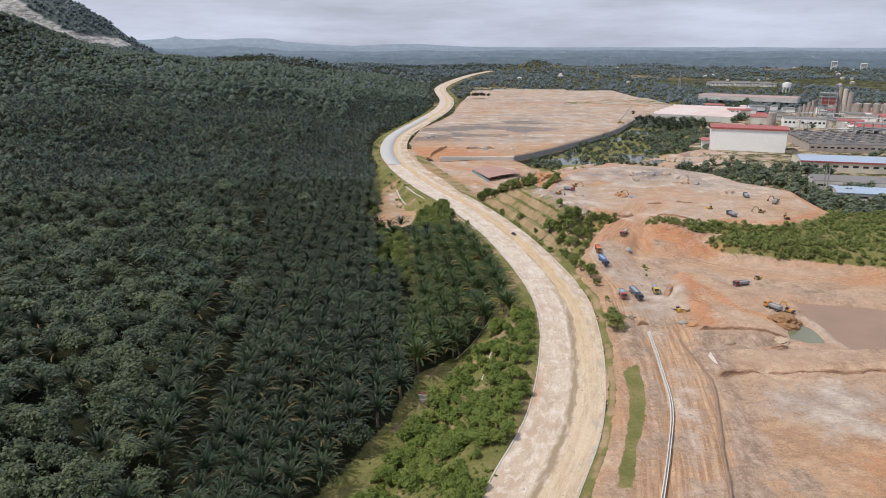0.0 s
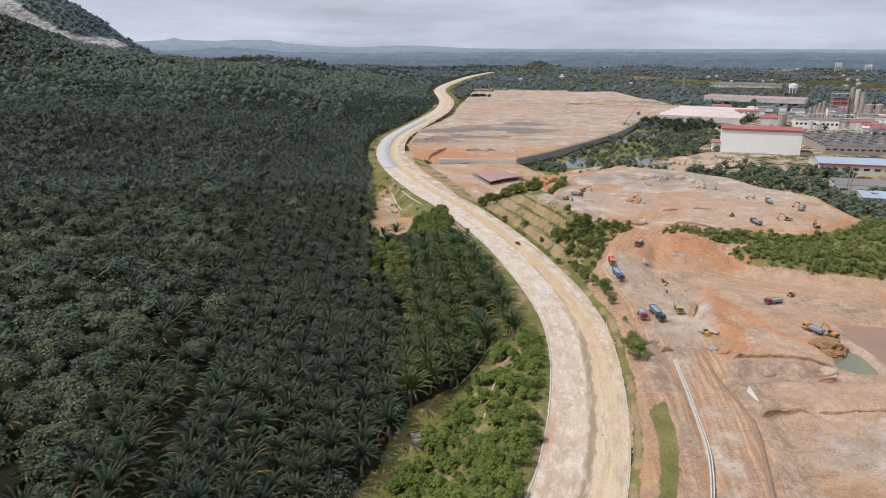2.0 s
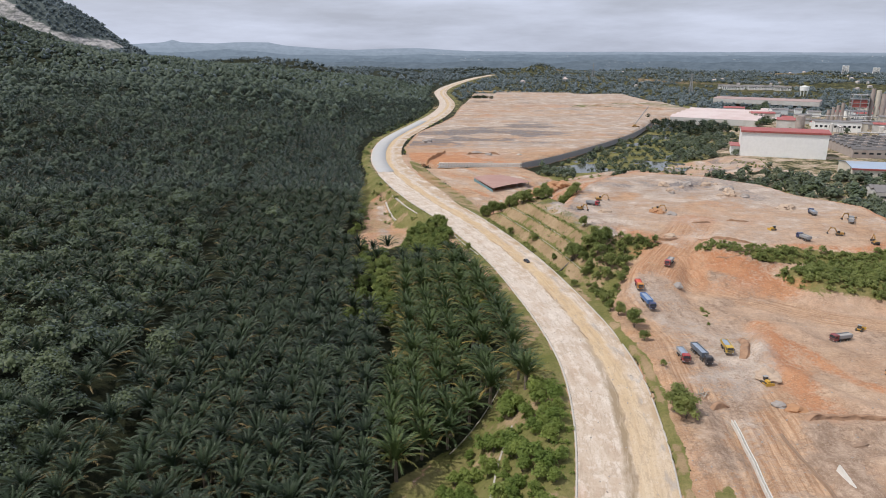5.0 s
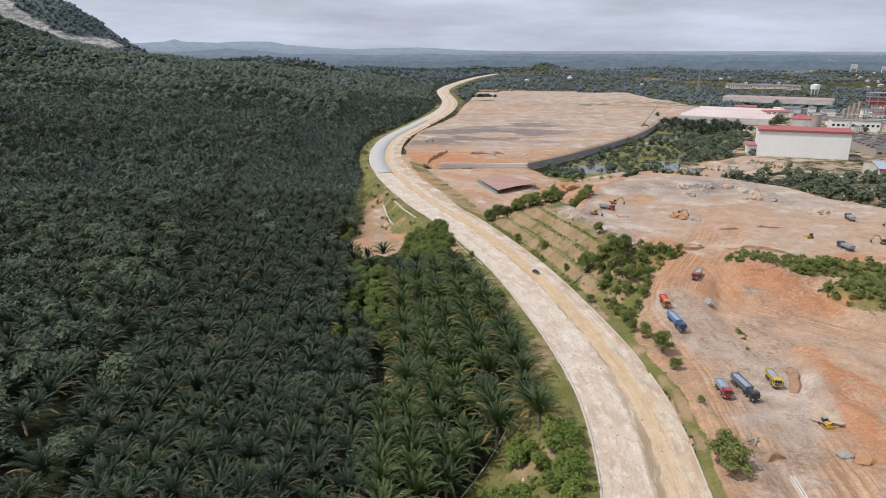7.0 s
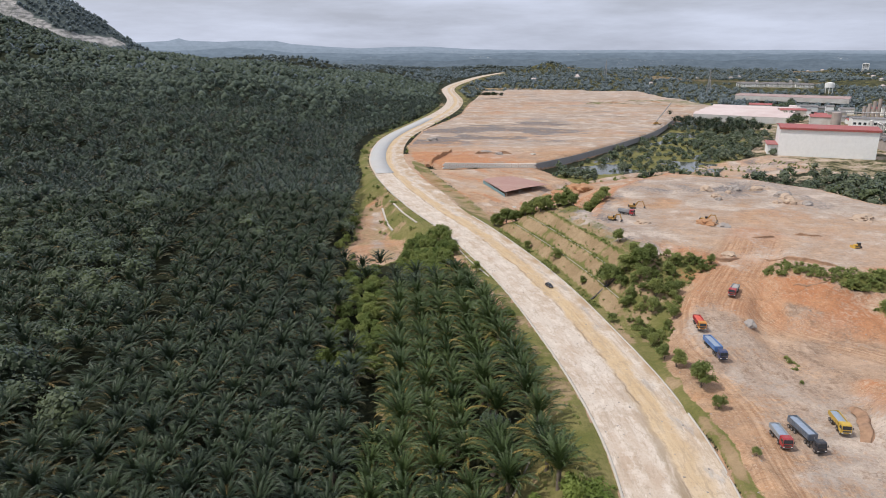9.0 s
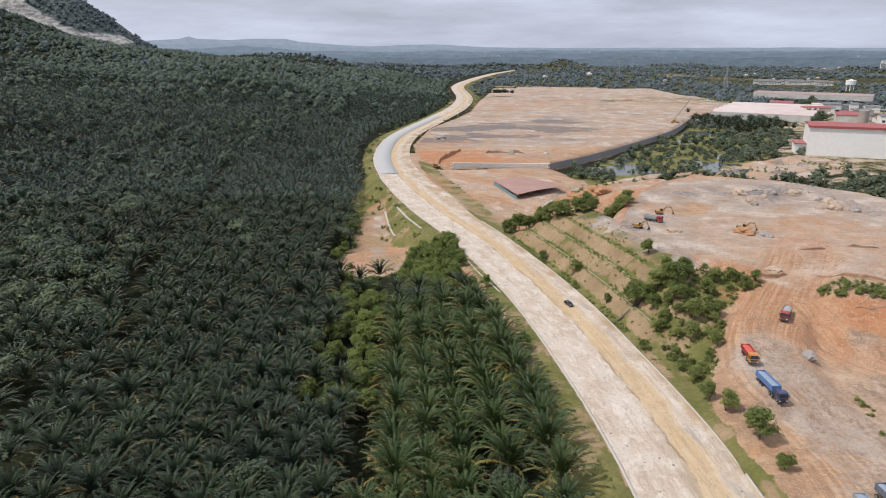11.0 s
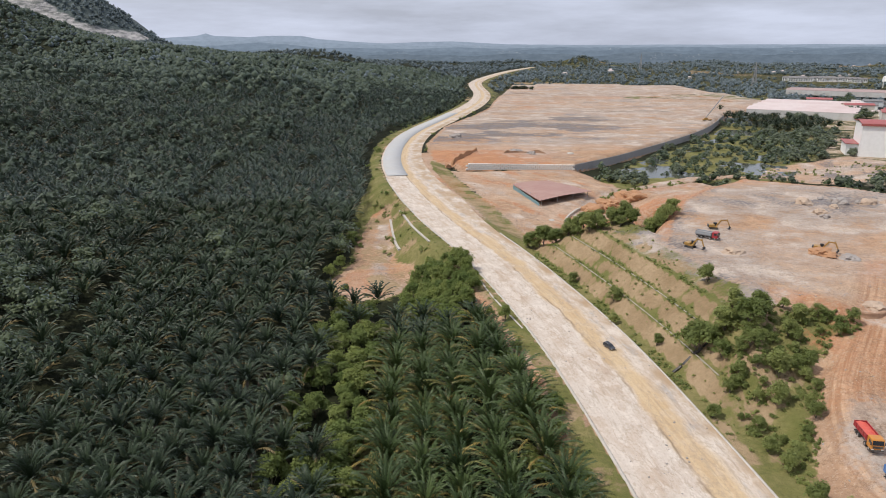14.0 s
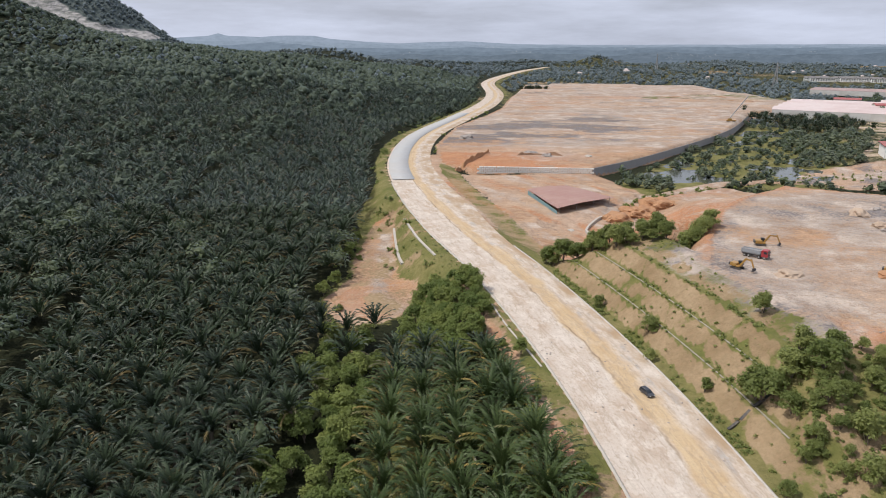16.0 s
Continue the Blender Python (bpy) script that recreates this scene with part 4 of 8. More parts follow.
def sheet(name, poly, z, mat, label):
    bm = bmesh.new()
    bm.faces.new([bm.verts.new((x, y, z)) for x, y in poly])
    bmesh.ops.triangulate(bm, faces=bm.faces[:])
    me = bpy.data.meshes.new(name)
    bm.to_mesh(me)
    bm.free()
    me.materials.append(mat)
    return tagged(new(name, me), label, "water", kind="structure")


def grown(poly, by):
    c = np.mean(np.array(poly, float), 0)
    return [tuple(c + (np.array(p) - c) * by) for p in poly]


sheet("water", MARSH, -9.7, M_MARSH, "dark still marsh water below the wall")
sheet("water", grown(POND, 1.08), 0.15, M_BROWNWATER, "still brown muddy pond")
sheet("water", grown(GREENPOND, 1.12), 0.12, M_GREENWATER, "shallow greenish pond in the quarry floor")


# ---- plants ----
rng = np.random.default_rng(7)


def palm_crown(fronds, stations, seed, length=5.6, old_dry=0.3, reach=0.72):
    """Feather-leaved crown: arching fronds, each with a close row of slim forward-swept leaflets on both sides."""
    r = np.random.default_rng(seed)
    tri, dry = [], []
    for i in range(fronds):
        a = i * 2.39996 + r.normal(0, 0.16)
        k = (i + 0.5) / fronds                      # 0 young and upright, 1 old and hanging
        e = radians(89 - 56 * k ** 1.3 + r.normal(0, 6))
        ln = length * (0.70 + 0.38 * min(1, k * 2.2)) * r.uniform(0.9, 1.1)
        out = np.array([math.cos(a), math.sin(a), 0])
        side = np.array([-math.sin(a), math.cos(a), r.normal(0, 0.2)])
        bend = radians(r.uniform(38, 75) + 25 * k)
        p, pts, dirs = out * 0.25 + np.array([0, 0, 0.2 - 0.5 * k]), [], []
        for q in range(stations + 1):
            ang = e - bend * (q / stations) ** 1.6
            dv = out * math.cos(ang) + np.array([0, 0, math.sin(ang)])
            pts.append(p.copy())
            dirs.append(dv)
            p = p + dv * ln / stations
        isdry = 1.0 if (k > 0.84 and r.random() < old_dry) else (0.35 if k > 0.72 and r.random() < 0.4 else 0.0)
        for q in range(stations):
            u = (q + 0.5) / stations
            w = reach * math.sin(math.pi * (0.14 + 0.74 * u)) ** 0.7
            for sg in (-1, 1):
                fold = r.uniform(0.15, 0.8)
                f = w * r.uniform(0.8, 1.15)
                tip = pts[q + 1] + side * sg * f * math.cos(fold) * 0.8 + dirs[q] * f * 0.75 - np.array([0, 0, 1]) * f * math.sin(fold) * 0.8
                tri.append((pts[q], pts[q + 1], tip) if sg > 0 else (pts[q + 1], pts[q], tip))
                dry.append(isdry)
    v = np.array(tri).reshape(-1, 3)
    return v, np.arange(len(v)).reshape(-1, 3), np.repeat(np.array(dry), 3)


def far_palm_crown(fronds, stations, seed, length=5.6, old_dry=0.3, wide=0.10, gapf=1.0):
    """Crown seen from afar: arching fronds with a few broad leaflets on each side."""
    r = np.random.default_rng(seed)
    tri, dry = [], []
    for i in range(fronds):
        a = i * 2.39996 + r.normal(0, 0.12)
        k = (i + 0.5) / fronds                      # 0 young and upright, 1 old and hanging
        e = radians(89 - 66 * k ** 1.1 + r.normal(0, 6))
        ln = length * (0.66 + 0.42 * min(1, k * 2.2)) * r.uniform(0.9, 1.1)
        out = np.array([math.cos(a), math.sin(a), 0])
        side = np.array([-math.sin(a), math.cos(a), 0])
        bend = radians(r.uniform(45, 85) + 15 * k)
        n = stations + 1
        p, pts, dirs = out * 0.25 + np.array([0, 0, 0.2 - 0.5 * k]), [], []
        for s in range(n):
            ang = e - bend * (s / n) ** 1.8
            dv = out * math.cos(ang) + np.array([0, 0, math.sin(ang)])
            pts.append(p.copy())
            dirs.append(dv)
            p = p + dv * ln / n
        pts.append(p)
        isdry = 1.0 if (k > 0.84 and r.random() < old_dry) else (0.35 if k > 0.75 and r.random() < 0.4 else 0.0)
        for s in range(stations):
            u = (s + 0.6) / stations
            reach = ln * wide * (0.45 + 1.1 * u) * (1.25 - u * 0.85)
            b0 = pts[s]
            b1 = pts[s] + (pts[s + 1] - pts[s]) * gapf
            up = np.cross(side, dirs[s])
            for sg in (-1, 1):
                tip = (b0 + b1) / 2 + side * sg * reach + dirs[s] * reach * r.uniform(0.7, 1.1) - np.array([0, 0, 1]) * reach * r.uniform(0.25, 0.6)
                tri.append((b0, b1, tip) if sg > 0 else (b1, b0, tip))
                dry.append(isdry)
        tri.append((pts[-2] + side * 0.2, pts[-2] - side * 0.2, pts[-1]))
        dry.append(isdry)
    v = np.array(tri).reshape(-1, 3)
    return v, np.arange(len(v)).reshape(-1, 3), np.repeat(np.array(dry), 3)


def tube(points, radii, sides=7):
    """Tapered tube along points."""
    vs, fs = [], []
    for p, rr in zip(points, radii):
        for k in range(sides):
            a = 2 * math.pi * k / sides
            vs.append((p[0] + rr * math.cos(a), p[1] + rr * math.sin(a), p[2]))
    for i in range(len(points) - 1):
        for k in range(sides):
            a, b = i * sides + k, i * sides + (k + 1) % sides
            fs += [(a, b, b + sides), (a, b + sides, a + sides)]
    return np.array(vs), np.array(fs)


ICO_V = None


def ico():
    global ICO_V
    if ICO_V is None:
        bm = bmesh.new()
        bmesh.ops.create_icosphere(bm, subdivisions=1, radius=1)
        v = np.array([list(q.co) for q in bm.verts])
        f = np.array([[q.index for q in p.verts] for p in bm.faces])
        bm.free()
        ICO_V = (v, f)
    return ICO_V


def leafy_crown(lobes, leaves, leaf, seed, wide=3.2, tall=3.0, core=0.72):
    """Crown of several lobes, each a dark core with leaf clumps standing out of it. Base at z = 0."""
    r = np.random.default_rng(seed)
    vs, fs, at = [], [], 0
    cs, rs = [], []
    for i in range(lobes):
        a, q = r.uniform(0, 6.28), math.sqrt(r.uniform(0, 1))
        h = r.uniform(0.25, 1.0)
        rad = wide * r.uniform(0.30, 0.52) * (1.0 if lobes < 10 else 0.8 if lobes < 16 else 0.62)
        lim = wide * 0.72 * (1.15 - 0.65 * h)
        cs.append((q * lim * math.cos(a), q * lim * math.sin(a), rad * 0.6 + h * (tall * 2 - rad * 1.5)))
        rs.append(rad)
    iv, jf = ico()
    for c, rad in zip(cs, rs):
        v = iv * rad * core * (1 + 0.18 * r.standard_normal((len(iv), 1))) + c
        vs.append(v)
        fs.append(jf + at)
        at += len(v)
    if leaves:
        k = r.integers(0, lobes, leaves)
        dv = r.standard_normal((leaves, 3))
        dv[:, 2] = np.abs(dv[:, 2]) * 0.9 - 0.25
        dv /= np.linalg.norm(dv, axis=1)[:, None]
        p = np.array(cs)[k] + dv * np.array(rs)[k, None] * r.uniform(0.72, 1.28, (leaves, 1))
        face = dv + (0, 0, 0.9)
        face /= np.linalg.norm(face, axis=1)[:, None]
        t1 = np.cross(face, r.standard_normal((leaves, 3)))
        t1 /= np.linalg.norm(t1, axis=1)[:, None]
        t2 = np.cross(face, t1)
        s = leaf * r.uniform(0.6, 1.4, (leaves, 1))
        lift = dv * s * r.uniform(-0.5, 0.6, (leaves, 1))
        tri = np.stack([p - t1 * s * 0.6 - lift, p + t1 * s * 0.6 - lift * 0.4, p + t2 * s + lift], 1).reshape(-1, 3)
        vs.append(tri)
        fs.append(np.arange(leaves * 3).reshape(-1, 3) + at)
    v = np.concatenate(vs)
    return v, np.concatenate(fs), np.zeros(len(v))


def scatter(name, templates, at, scale, mat, label, category, turn=True, squash=None):
    """Many copies of some templates as one mesh."""
    n = len(at)
    if not n:
        return None
    which = rng.integers(0, len(templates), n)
    vs, fs, tint, dry, base = [], [], [], [], 0
    ang = rng.uniform(0, 6.283, n) if turn else np.zeros(n)
    rnd = rng.uniform(0, 1, n)
    for k, (v, f, dr) in enumerate(templates):
        idx = np.nonzero(which == k)[0]
        if not len(idx):
            continue
        c, s, sc = np.cos(ang[idx])[:, None], np.sin(ang[idx])[:, None], scale[idx][:, None]
        q = np.stack([(v[None, :, 0] * c - v[None, :, 1] * s) * sc, (v[None, :, 0] * s + v[None, :, 1] * c) * sc, v[None, :, 2] * sc], -1)
        q += at[idx][:, None, :]
        vs.append(q.reshape(-1, 3))
        fs.append((f[None] + (np.arange(len(idx)) * len(v))[:, None, None] + base).reshape(-1, 3))
        tint.append(np.repeat(rnd[idx], len(v)))
        dry.append(np.tile(dr, len(idx)))
        base += len(idx) * len(v)
    me = mesh_from(name, np.concatenate(vs), np.concatenate(fs), mat, False, {"tint": np.concatenate(tint), "dry": np.concatenate(dry)})
    return tagged(new(name, me), label, category, kind="stuff")


def part(name, bm, mat, parent, label=""):
    """Link a bmesh, or arrays of vertices and faces, as one mesh under a thing."""
    if isinstance(bm, bmesh.types.BMesh):
        me = bpy.data.meshes.new(name)
        bm.to_mesh(me)
        bm.free()
        me.materials.append(mat)
    else:
        me = mesh_from(name, bm[0], bm[1], mat, False, {"dry": bm[2]} if len(bm) > 2 else None)
    ob = new(name, me)
    ob.parent = parent
    return tagged(ob, label) if label else ob


# oil palms on a triangular planting grid
PALM_PITCH = 7.0
TRACKS = [((-12, 405), (-20, 360), (-18, 300), (-14, 250)), ((-140, 560), (-96, 330), (-80, 200)), ((-61, 110), (-66, 157), (-69, 270), (-81, 300), (-98, 350))]
px, py = np.meshgrid(np.arange(-1500, 1500, PALM_PITCH * 0.93), np.arange(-1500, 1500, PALM_PITCH * 0.94))
px = px + (np.arange(px.shape[0]) % 2)[:, None] * PALM_PITCH * 0.465
ROW_BEARING = radians(95)   # rows run almost straight up the estate
ca, sa = math.cos(ROW_BEARING), math.sin(ROW_BEARING)
qx, qy = px.ravel() * ca - py.ravel() * sa - 400, px.ravel() * sa + py.ravel() * ca + 600
stray = np.interp(qy, [350, 600], [0.55, 1.7])
qx, qy = qx + rng.normal(0, 1, qx.shape) * stray, qy + rng.normal(0, 1, qy.shape) * stray
keep = (qx > -(110 + 0.74 * np.maximum(qy, 0))) & (qy > -150) & (qy < 1250) & (qx < 60)
qx, qy = qx[keep], qy[keep]
row = (ROADLINE - 11.5 * ROADSIDE)[(ROADLINE[:, 1] > 220) & (ROADLINE[:, 1] < 352)]
row = row + rng.normal(0, 0.5, row.shape)
far_off = np.min(np.hypot(qx[:, None] - row[None, :, 0], qy[:, None] - row[None, :, 1]), 1) > 4.8
qx, qy = np.concatenate([qx[far_off], row[:, 0]]), np.concatenate([qy[far_off], row[:, 1]])
qz, qcov, qd, _ = terrain(qx, qy)
qz[-len(row):] -= 1.6   # younger, shorter palms on the bank
gap = np.min([along_line(qx, qy, t) for t in TRACKS], 0)
margin = np.interp(qy, [0, 200, 226, 240, 270, 300, 330, 400, 430, 520, 700], [46, 40, 18, 10, 11, 11.5, 12, 13, 34, 12, 12])
SHRUBS = [(-22, 130), (-10, 170), (4, 205), (18, 221), (32, 226), (30, 200), (24, 165), (8, 120), (-8, 90), (-30, 100)]
COPSE = [(-16, 376), (-15, 391), (-8, 400), (0, 391), (4.5, 380), (5, 358), (-3, 352), (-12, 358)]
MIXED = [(-36, 370), (-24, 372), (-17, 340), (-15, 285), (-30, 280), (-37, 330)]
ok = (-qd > margin) & (inside(qx, qy, CLEARING) < -6) & (gap > np.where(qx > -35, 3.2, 2.2)) & (inside(qx, qy, SHRUBS) < -2) & (inside(qx, qy, COPSE) < 1) & ((inside(qx, qy, MIXED) < 0) | (rng.uniform(0, 1, len(qx)) < 0.25))
ok[-len(row):] = True
jungle = smooth(rough_noise(qx, qy, 1 / 60, 3, 21), -0.12, 0.15) * smooth(-qx - 0.10 * qy, 42, 90) * (1 - smooth(qy, 260, 330))
border = np.interp(qy, [100, 157, 197, 236, 282, 324, 360, 420], [-62, -68, -84, -92, -100, -96, -105, -125])
blot = rough_noise(qx, qy, 1 / 38, 3, 22)
jungle = np.maximum(jungle, smooth(border - qx, -6, 10) * (0.35 + 0.65 * smooth(blot, -0.3, 0.1)) * np.interp(qy, [330, 420, 700, 900], [1.0, 0.62, 0.45, 0.3]))
jungle = np.maximum(jungle, smooth(qz, 50, 72))
isj = rng.uniform(0, 1, len(qx)) < np.maximum(jungle * 0.85, 0.03)
ok &= ~(isj & (rng.uniform(0, 1, len(qx)) < 0.17) & (qy < 420))
dist = np.where(qy < 100, 400, np.hypot(qx, np.maximum(qy - 150, 0)))
pal = ok & ~isj & (rng.uniform(0, 1, len(qx)) > np.interp(dist, [420, 800], [0.02, 0.42]))
near = pal & (qx > -62) & (qx < 40) & (qy > 150) & (qy < 342)
hi = [palm_crown(42, 11, s, 6.3, 0.3, 0.74) for s in (1, 2, 3)]
md = [palm_crown(28, 5, s, 6.0, 0.35, 0.85) for s in (4, 5, 6)]
lo = [far_palm_crown(20, 2, s, 6.3, 0.4, 0.14, 0.95) for s in (7, 8, 9)]
fa = [far_palm_crown(12, 1, s, 6.4, 0.2, 0.24, 1.05) for s in (10, 11, 12)]


def palm_heights(n):
    return rng.uniform(4.6, 6.6, n), rng.uniform(0.86, 1.1, n)


kinds = []
for k, crown in enumerate(hi):
    thing = tagged(new("oil_palm"), "oil palm with arching dark green fronds", "palm tree", "oil palms of the plantation")
    tv, tf = tube([(0, 0, -5.6), (0, 0, -4.9), (0.05, 0, -2), (0, 0, 0.2)], [0.75, 0.45, 0.38, 0.48], 8)
    part("trunk", (tv, tf), M_BARK, thing)
    part("crown", crown, M_PALM, thing)
    kinds.append(thing)
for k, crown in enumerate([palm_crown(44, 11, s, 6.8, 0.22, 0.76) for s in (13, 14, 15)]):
    thing = tagged(new("oil_palm"), "oil palm coloured as if sunlit, with some yellowing fronds", "palm tree", "oil palms of the plantation")
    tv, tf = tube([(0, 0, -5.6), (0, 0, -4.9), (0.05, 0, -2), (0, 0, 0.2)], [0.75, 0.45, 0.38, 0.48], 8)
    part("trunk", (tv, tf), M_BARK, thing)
    part("crown", crown, M_PALMSUNLIT, thing)
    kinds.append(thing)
idx = np.nonzero(near)[0]
idx = idx[np.argsort(np.hypot(qx[idx] + 5, qy[idx] - 265))][:300]
th, ts = palm_heights(len(idx))
used = set()
for n, (i, hgt, sc) in enumerate(zip(idx, th, ts)):
    m = pose(qx[i], qy[i], qz[i] + hgt * 0.9, rng.normal(0, 3), rng.normal(0, 3), rng.uniform(0, 360)) @ Matrix.Diagonal((sc, sc, sc, 1))
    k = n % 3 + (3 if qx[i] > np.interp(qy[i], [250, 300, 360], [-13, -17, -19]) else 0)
    if k in used:
        o = copy_thing(kinds[k], m)
        o.scale = (sc, sc, sc)
    else:
        used.add(k)
        kinds[k].matrix_basis = m
single = np.zeros(len(qx), bool)
single[idx] = True
rest = pal & ~single
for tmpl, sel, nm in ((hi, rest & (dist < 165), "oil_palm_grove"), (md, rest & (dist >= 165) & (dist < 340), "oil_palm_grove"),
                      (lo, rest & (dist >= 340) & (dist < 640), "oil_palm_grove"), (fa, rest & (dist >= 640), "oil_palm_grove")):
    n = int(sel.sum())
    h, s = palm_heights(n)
    scatter(nm, tmpl, np.stack([qx[sel], qy[sel], qz[sel] + h * 0.9], 1), s, M_PALMHAZE if tmpl is lo or tmpl is fa else M_PALM, "dense rows of mature oil palms", "palm grove")

# broadleaf trees among the palms and on the hills
jh = [leafy_crown(11, 680, 0.50, s, 5.0, 3.4, 0.52) for s in (31, 32, 33)]
jm = [leafy_crown(6, 260, 0.64, s, 5.0, 3.4, 0.6) for s in (34, 35, 36)]
jl = [leafy_crown(3, 52, 1.3, s, 5.2, 3.4, 0.68) for s in (37, 38, 39)]
jf = [leafy_crown(1, 10, 2.4, s, 9.0, 3.4, 0.92) for s in (40, 41, 42)]
jsel = ok & isj
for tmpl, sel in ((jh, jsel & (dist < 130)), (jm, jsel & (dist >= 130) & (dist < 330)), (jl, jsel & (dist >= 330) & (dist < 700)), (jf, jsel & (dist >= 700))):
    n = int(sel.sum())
    scatter("jungle", tmpl, np.stack([qx[sel], qy[sel], qz[sel] + rng.uniform(-0.5, 4.8, n)], 1), rng.uniform(0.75, 1.35, n), M_JUNGLE if tmpl is jh or tmpl is jm else M_HILLHAZE, "mixed broadleaf forest among the palms", "forest")

# far woods on both sides
n = 44000
fx, fy = rng.uniform(-2800, 3000, n), 500 + 2650 * rng.uniform(0, 1, n) ** 1.15
keep = (np.abs(fx + 0.02 * fy) < 100 + 0.72 * fy)
fx, fy = fx[keep], fy[keep]
fz, fcov, fd, fw = terrain(fx, fy)
bare = np.maximum(fcov[:, 0], fcov[:, 3])
open_far = np.maximum(smooth(rough_noise(fx, fy, 1 / 260, 3, 44), 0.30, 0.36) * smooth(fy, 1300, 1700) * (fx > -200), 1.2 * (fcov[:, 4] > 0.4) * (fy > 1500))
okf = ((fd > fw + 14) | ((fd < -26) & (fy > 1235))) & (bare < 0.35) & (inside(fx, fy, WORKS) < -6) & (inside(fx, fy, FLATS) < -8) & (open_far < 0.5) & ~((fx > 640) & (fx < 840) & (fy > 1560) & (fy < 1800))
okf &= ~((fd > 0) & (fy < 520) & (fx < 200))
fx, fy, fz = fx[okf], fy[okf], fz[okf]
fdist = np.hypot(fx, fy)
pick = rng.uniform(0, 1, len(fx)) < np.interp(fdist, [500, 1500, 4000], [1, 1, 0.8])
fx, fy, fz, fdist = fx[pick], fy[pick], fz[pick], fdist[pick]
for lo_d, hi_d, tmpl, size in ((0, 900, jl, 0.9), (900, 1500, jf, 1.0), (1500, 6000, jf, 0.95)):
    sel = (fdist >= lo_d) & (fdist < hi_d)
    k = int(sel.sum())
    sc = rng.uniform(0.7, 1.3, k) * size * np.interp(fdist[sel], [1500, 4000], [1.0, 1.5])
    scatter("woodland", tmpl, np.stack([fx[sel], fy[sel], fz[sel] - 1.5], 1), sc, M_JUNGLE if hi_d == 900 else M_FARHAZE, "distant tropical woodland", "forest")

# closed forest on the far slope of the estate hills
hx, hy = rng.uniform(-1250, -20, 6600), rng.uniform(1180, 1720, 6600)
hz, _, hd, _ = terrain(hx, hy)
sel = (hd < -16) & (hx > -(60 + 0.74 * hy)) & (hy < 1720)
k = int(sel.sum())
scatter("jungle", jf, np.stack([hx[sel], hy[sel], hz[sel] - 1.0], 1), rng.uniform(0.8, 1.5, k), M_HILLHAZE, "closed forest on the far hillside", "forest")


# ---- building blocks ----
def box(bm, x0, y0, z0, x1, y1, z1, bevel=0.0):
    """An upright box between two corners."""
    vs = [bm.verts.new((x, y, z)) for z in (z0, z1) for x, y in ((x0, y0), (x1, y0), (x1, y1), (x0, y1))]
    fs = [bm.faces.new([vs[i] for i in q]) for q in ((3, 2, 1, 0), (4, 5, 6, 7), (0, 1, 5, 4), (1, 2, 6, 5), (2, 3, 7, 6), (3, 0, 4, 7))]
    if bevel:
        es = list({e for f in fs for e in f.edges})
        bmesh.ops.bevel(bm, geom=es, offset=bevel, segments=1, affect="EDGES")
    return bm


def prism(bm, profile, x0, x1):
    """A profile in y, z swept along x."""
    a = [bm.verts.new((x0, y, z)) for y, z in profile]
    b = [bm.verts.new((x1, y, z)) for y, z in profile]
    n = len(profile)
    bm.faces.new(a[::-1])
    bm.faces.new(b)
    for i in range(n):
        bm.faces.new((a[i], a[(i + 1) % n], b[(i + 1) % n], b[i]))
    return bm


def rod(bm, p, q, r, sides=8, r2=None):
    """A round bar between two points."""
    p, q = Vector(p), Vector(q)
    turn = (q - p).to_track_quat("Z", "Y").to_matrix()
    ring = []
    for c, rr in ((p, r), (q, r if r2 is None else r2)):
        ring.append([bm.verts.new(c + turn @ Vector((rr * math.cos(2 * math.pi * k / sides), rr * math.sin(2 * math.pi * k / sides), 0))) for k in range(sides)])
    bm.faces.new(ring[0][::-1])
    bm.faces.new(ring[1])
    for k in range(sides):
        bm.faces.new((ring[0][k], ring[0][(k + 1) % sides], ring[1][(k + 1) % sides], ring[1][k]))
    return bm


def beam(bm, p, q, w, h):
    """A square bar between two points."""
    p, q = Vector(p), Vector(q)
    turn = (q - p).to_track_quat("Z", "Y").to_matrix()
    vs = [bm.verts.new(c + turn @ Vector((sx * w / 2, sy * h / 2, 0))) for c in (p, q) for sx, sy in ((-1, -1), (1, -1), (1, 1), (-1, 1))]
    for f in ((3, 2, 1, 0), (4, 5, 6, 7), (0, 1, 5, 4), (1, 2, 6, 5), (2, 3, 7, 6), (3, 0, 4, 7)):
        bm.faces.new([vs[i] for i in f])
    return bm


def B():
    return bmesh.new()


def ground_at(x, y):
    return float(height(x, y)[0])


def place(ob, x, y, turn=0, dz=0.0, tilt=0.0):
    ob.matrix_basis = pose(x, y, ground_at(x, y) + dz, tilt, 0, turn)
    return ob


PAINTS = {}


def colour(name, rgb, rough=0.4, wear=0.3):
    if name not in PAINTS:
        PAINTS[name] = paint(name, rgb, rough, wear=wear, scale=0.9, dirt=(0.36, 0.26, 0.18))
    return PAINTS[name]


# ---- vehicles ---- (nose towards +x, wheels on z = 0)
def wheel(parent, x, y, r=0.52, w=0.34):
    bm = B()
    rod(bm, (0, -w / 2, 0), (0, w / 2, 0), r, 14)
    tyre = part("wheel", bm, M_RUBBER, parent)
    tyre.location = (x, y, r)
    bm = B()
    rod(bm, (0, -w / 2 - 0.02, 0), (0, w / 2 + 0.02, 0), r * 0.55, 10)
    part("rim", bm, M_STEEL, tyre)
    return tyre


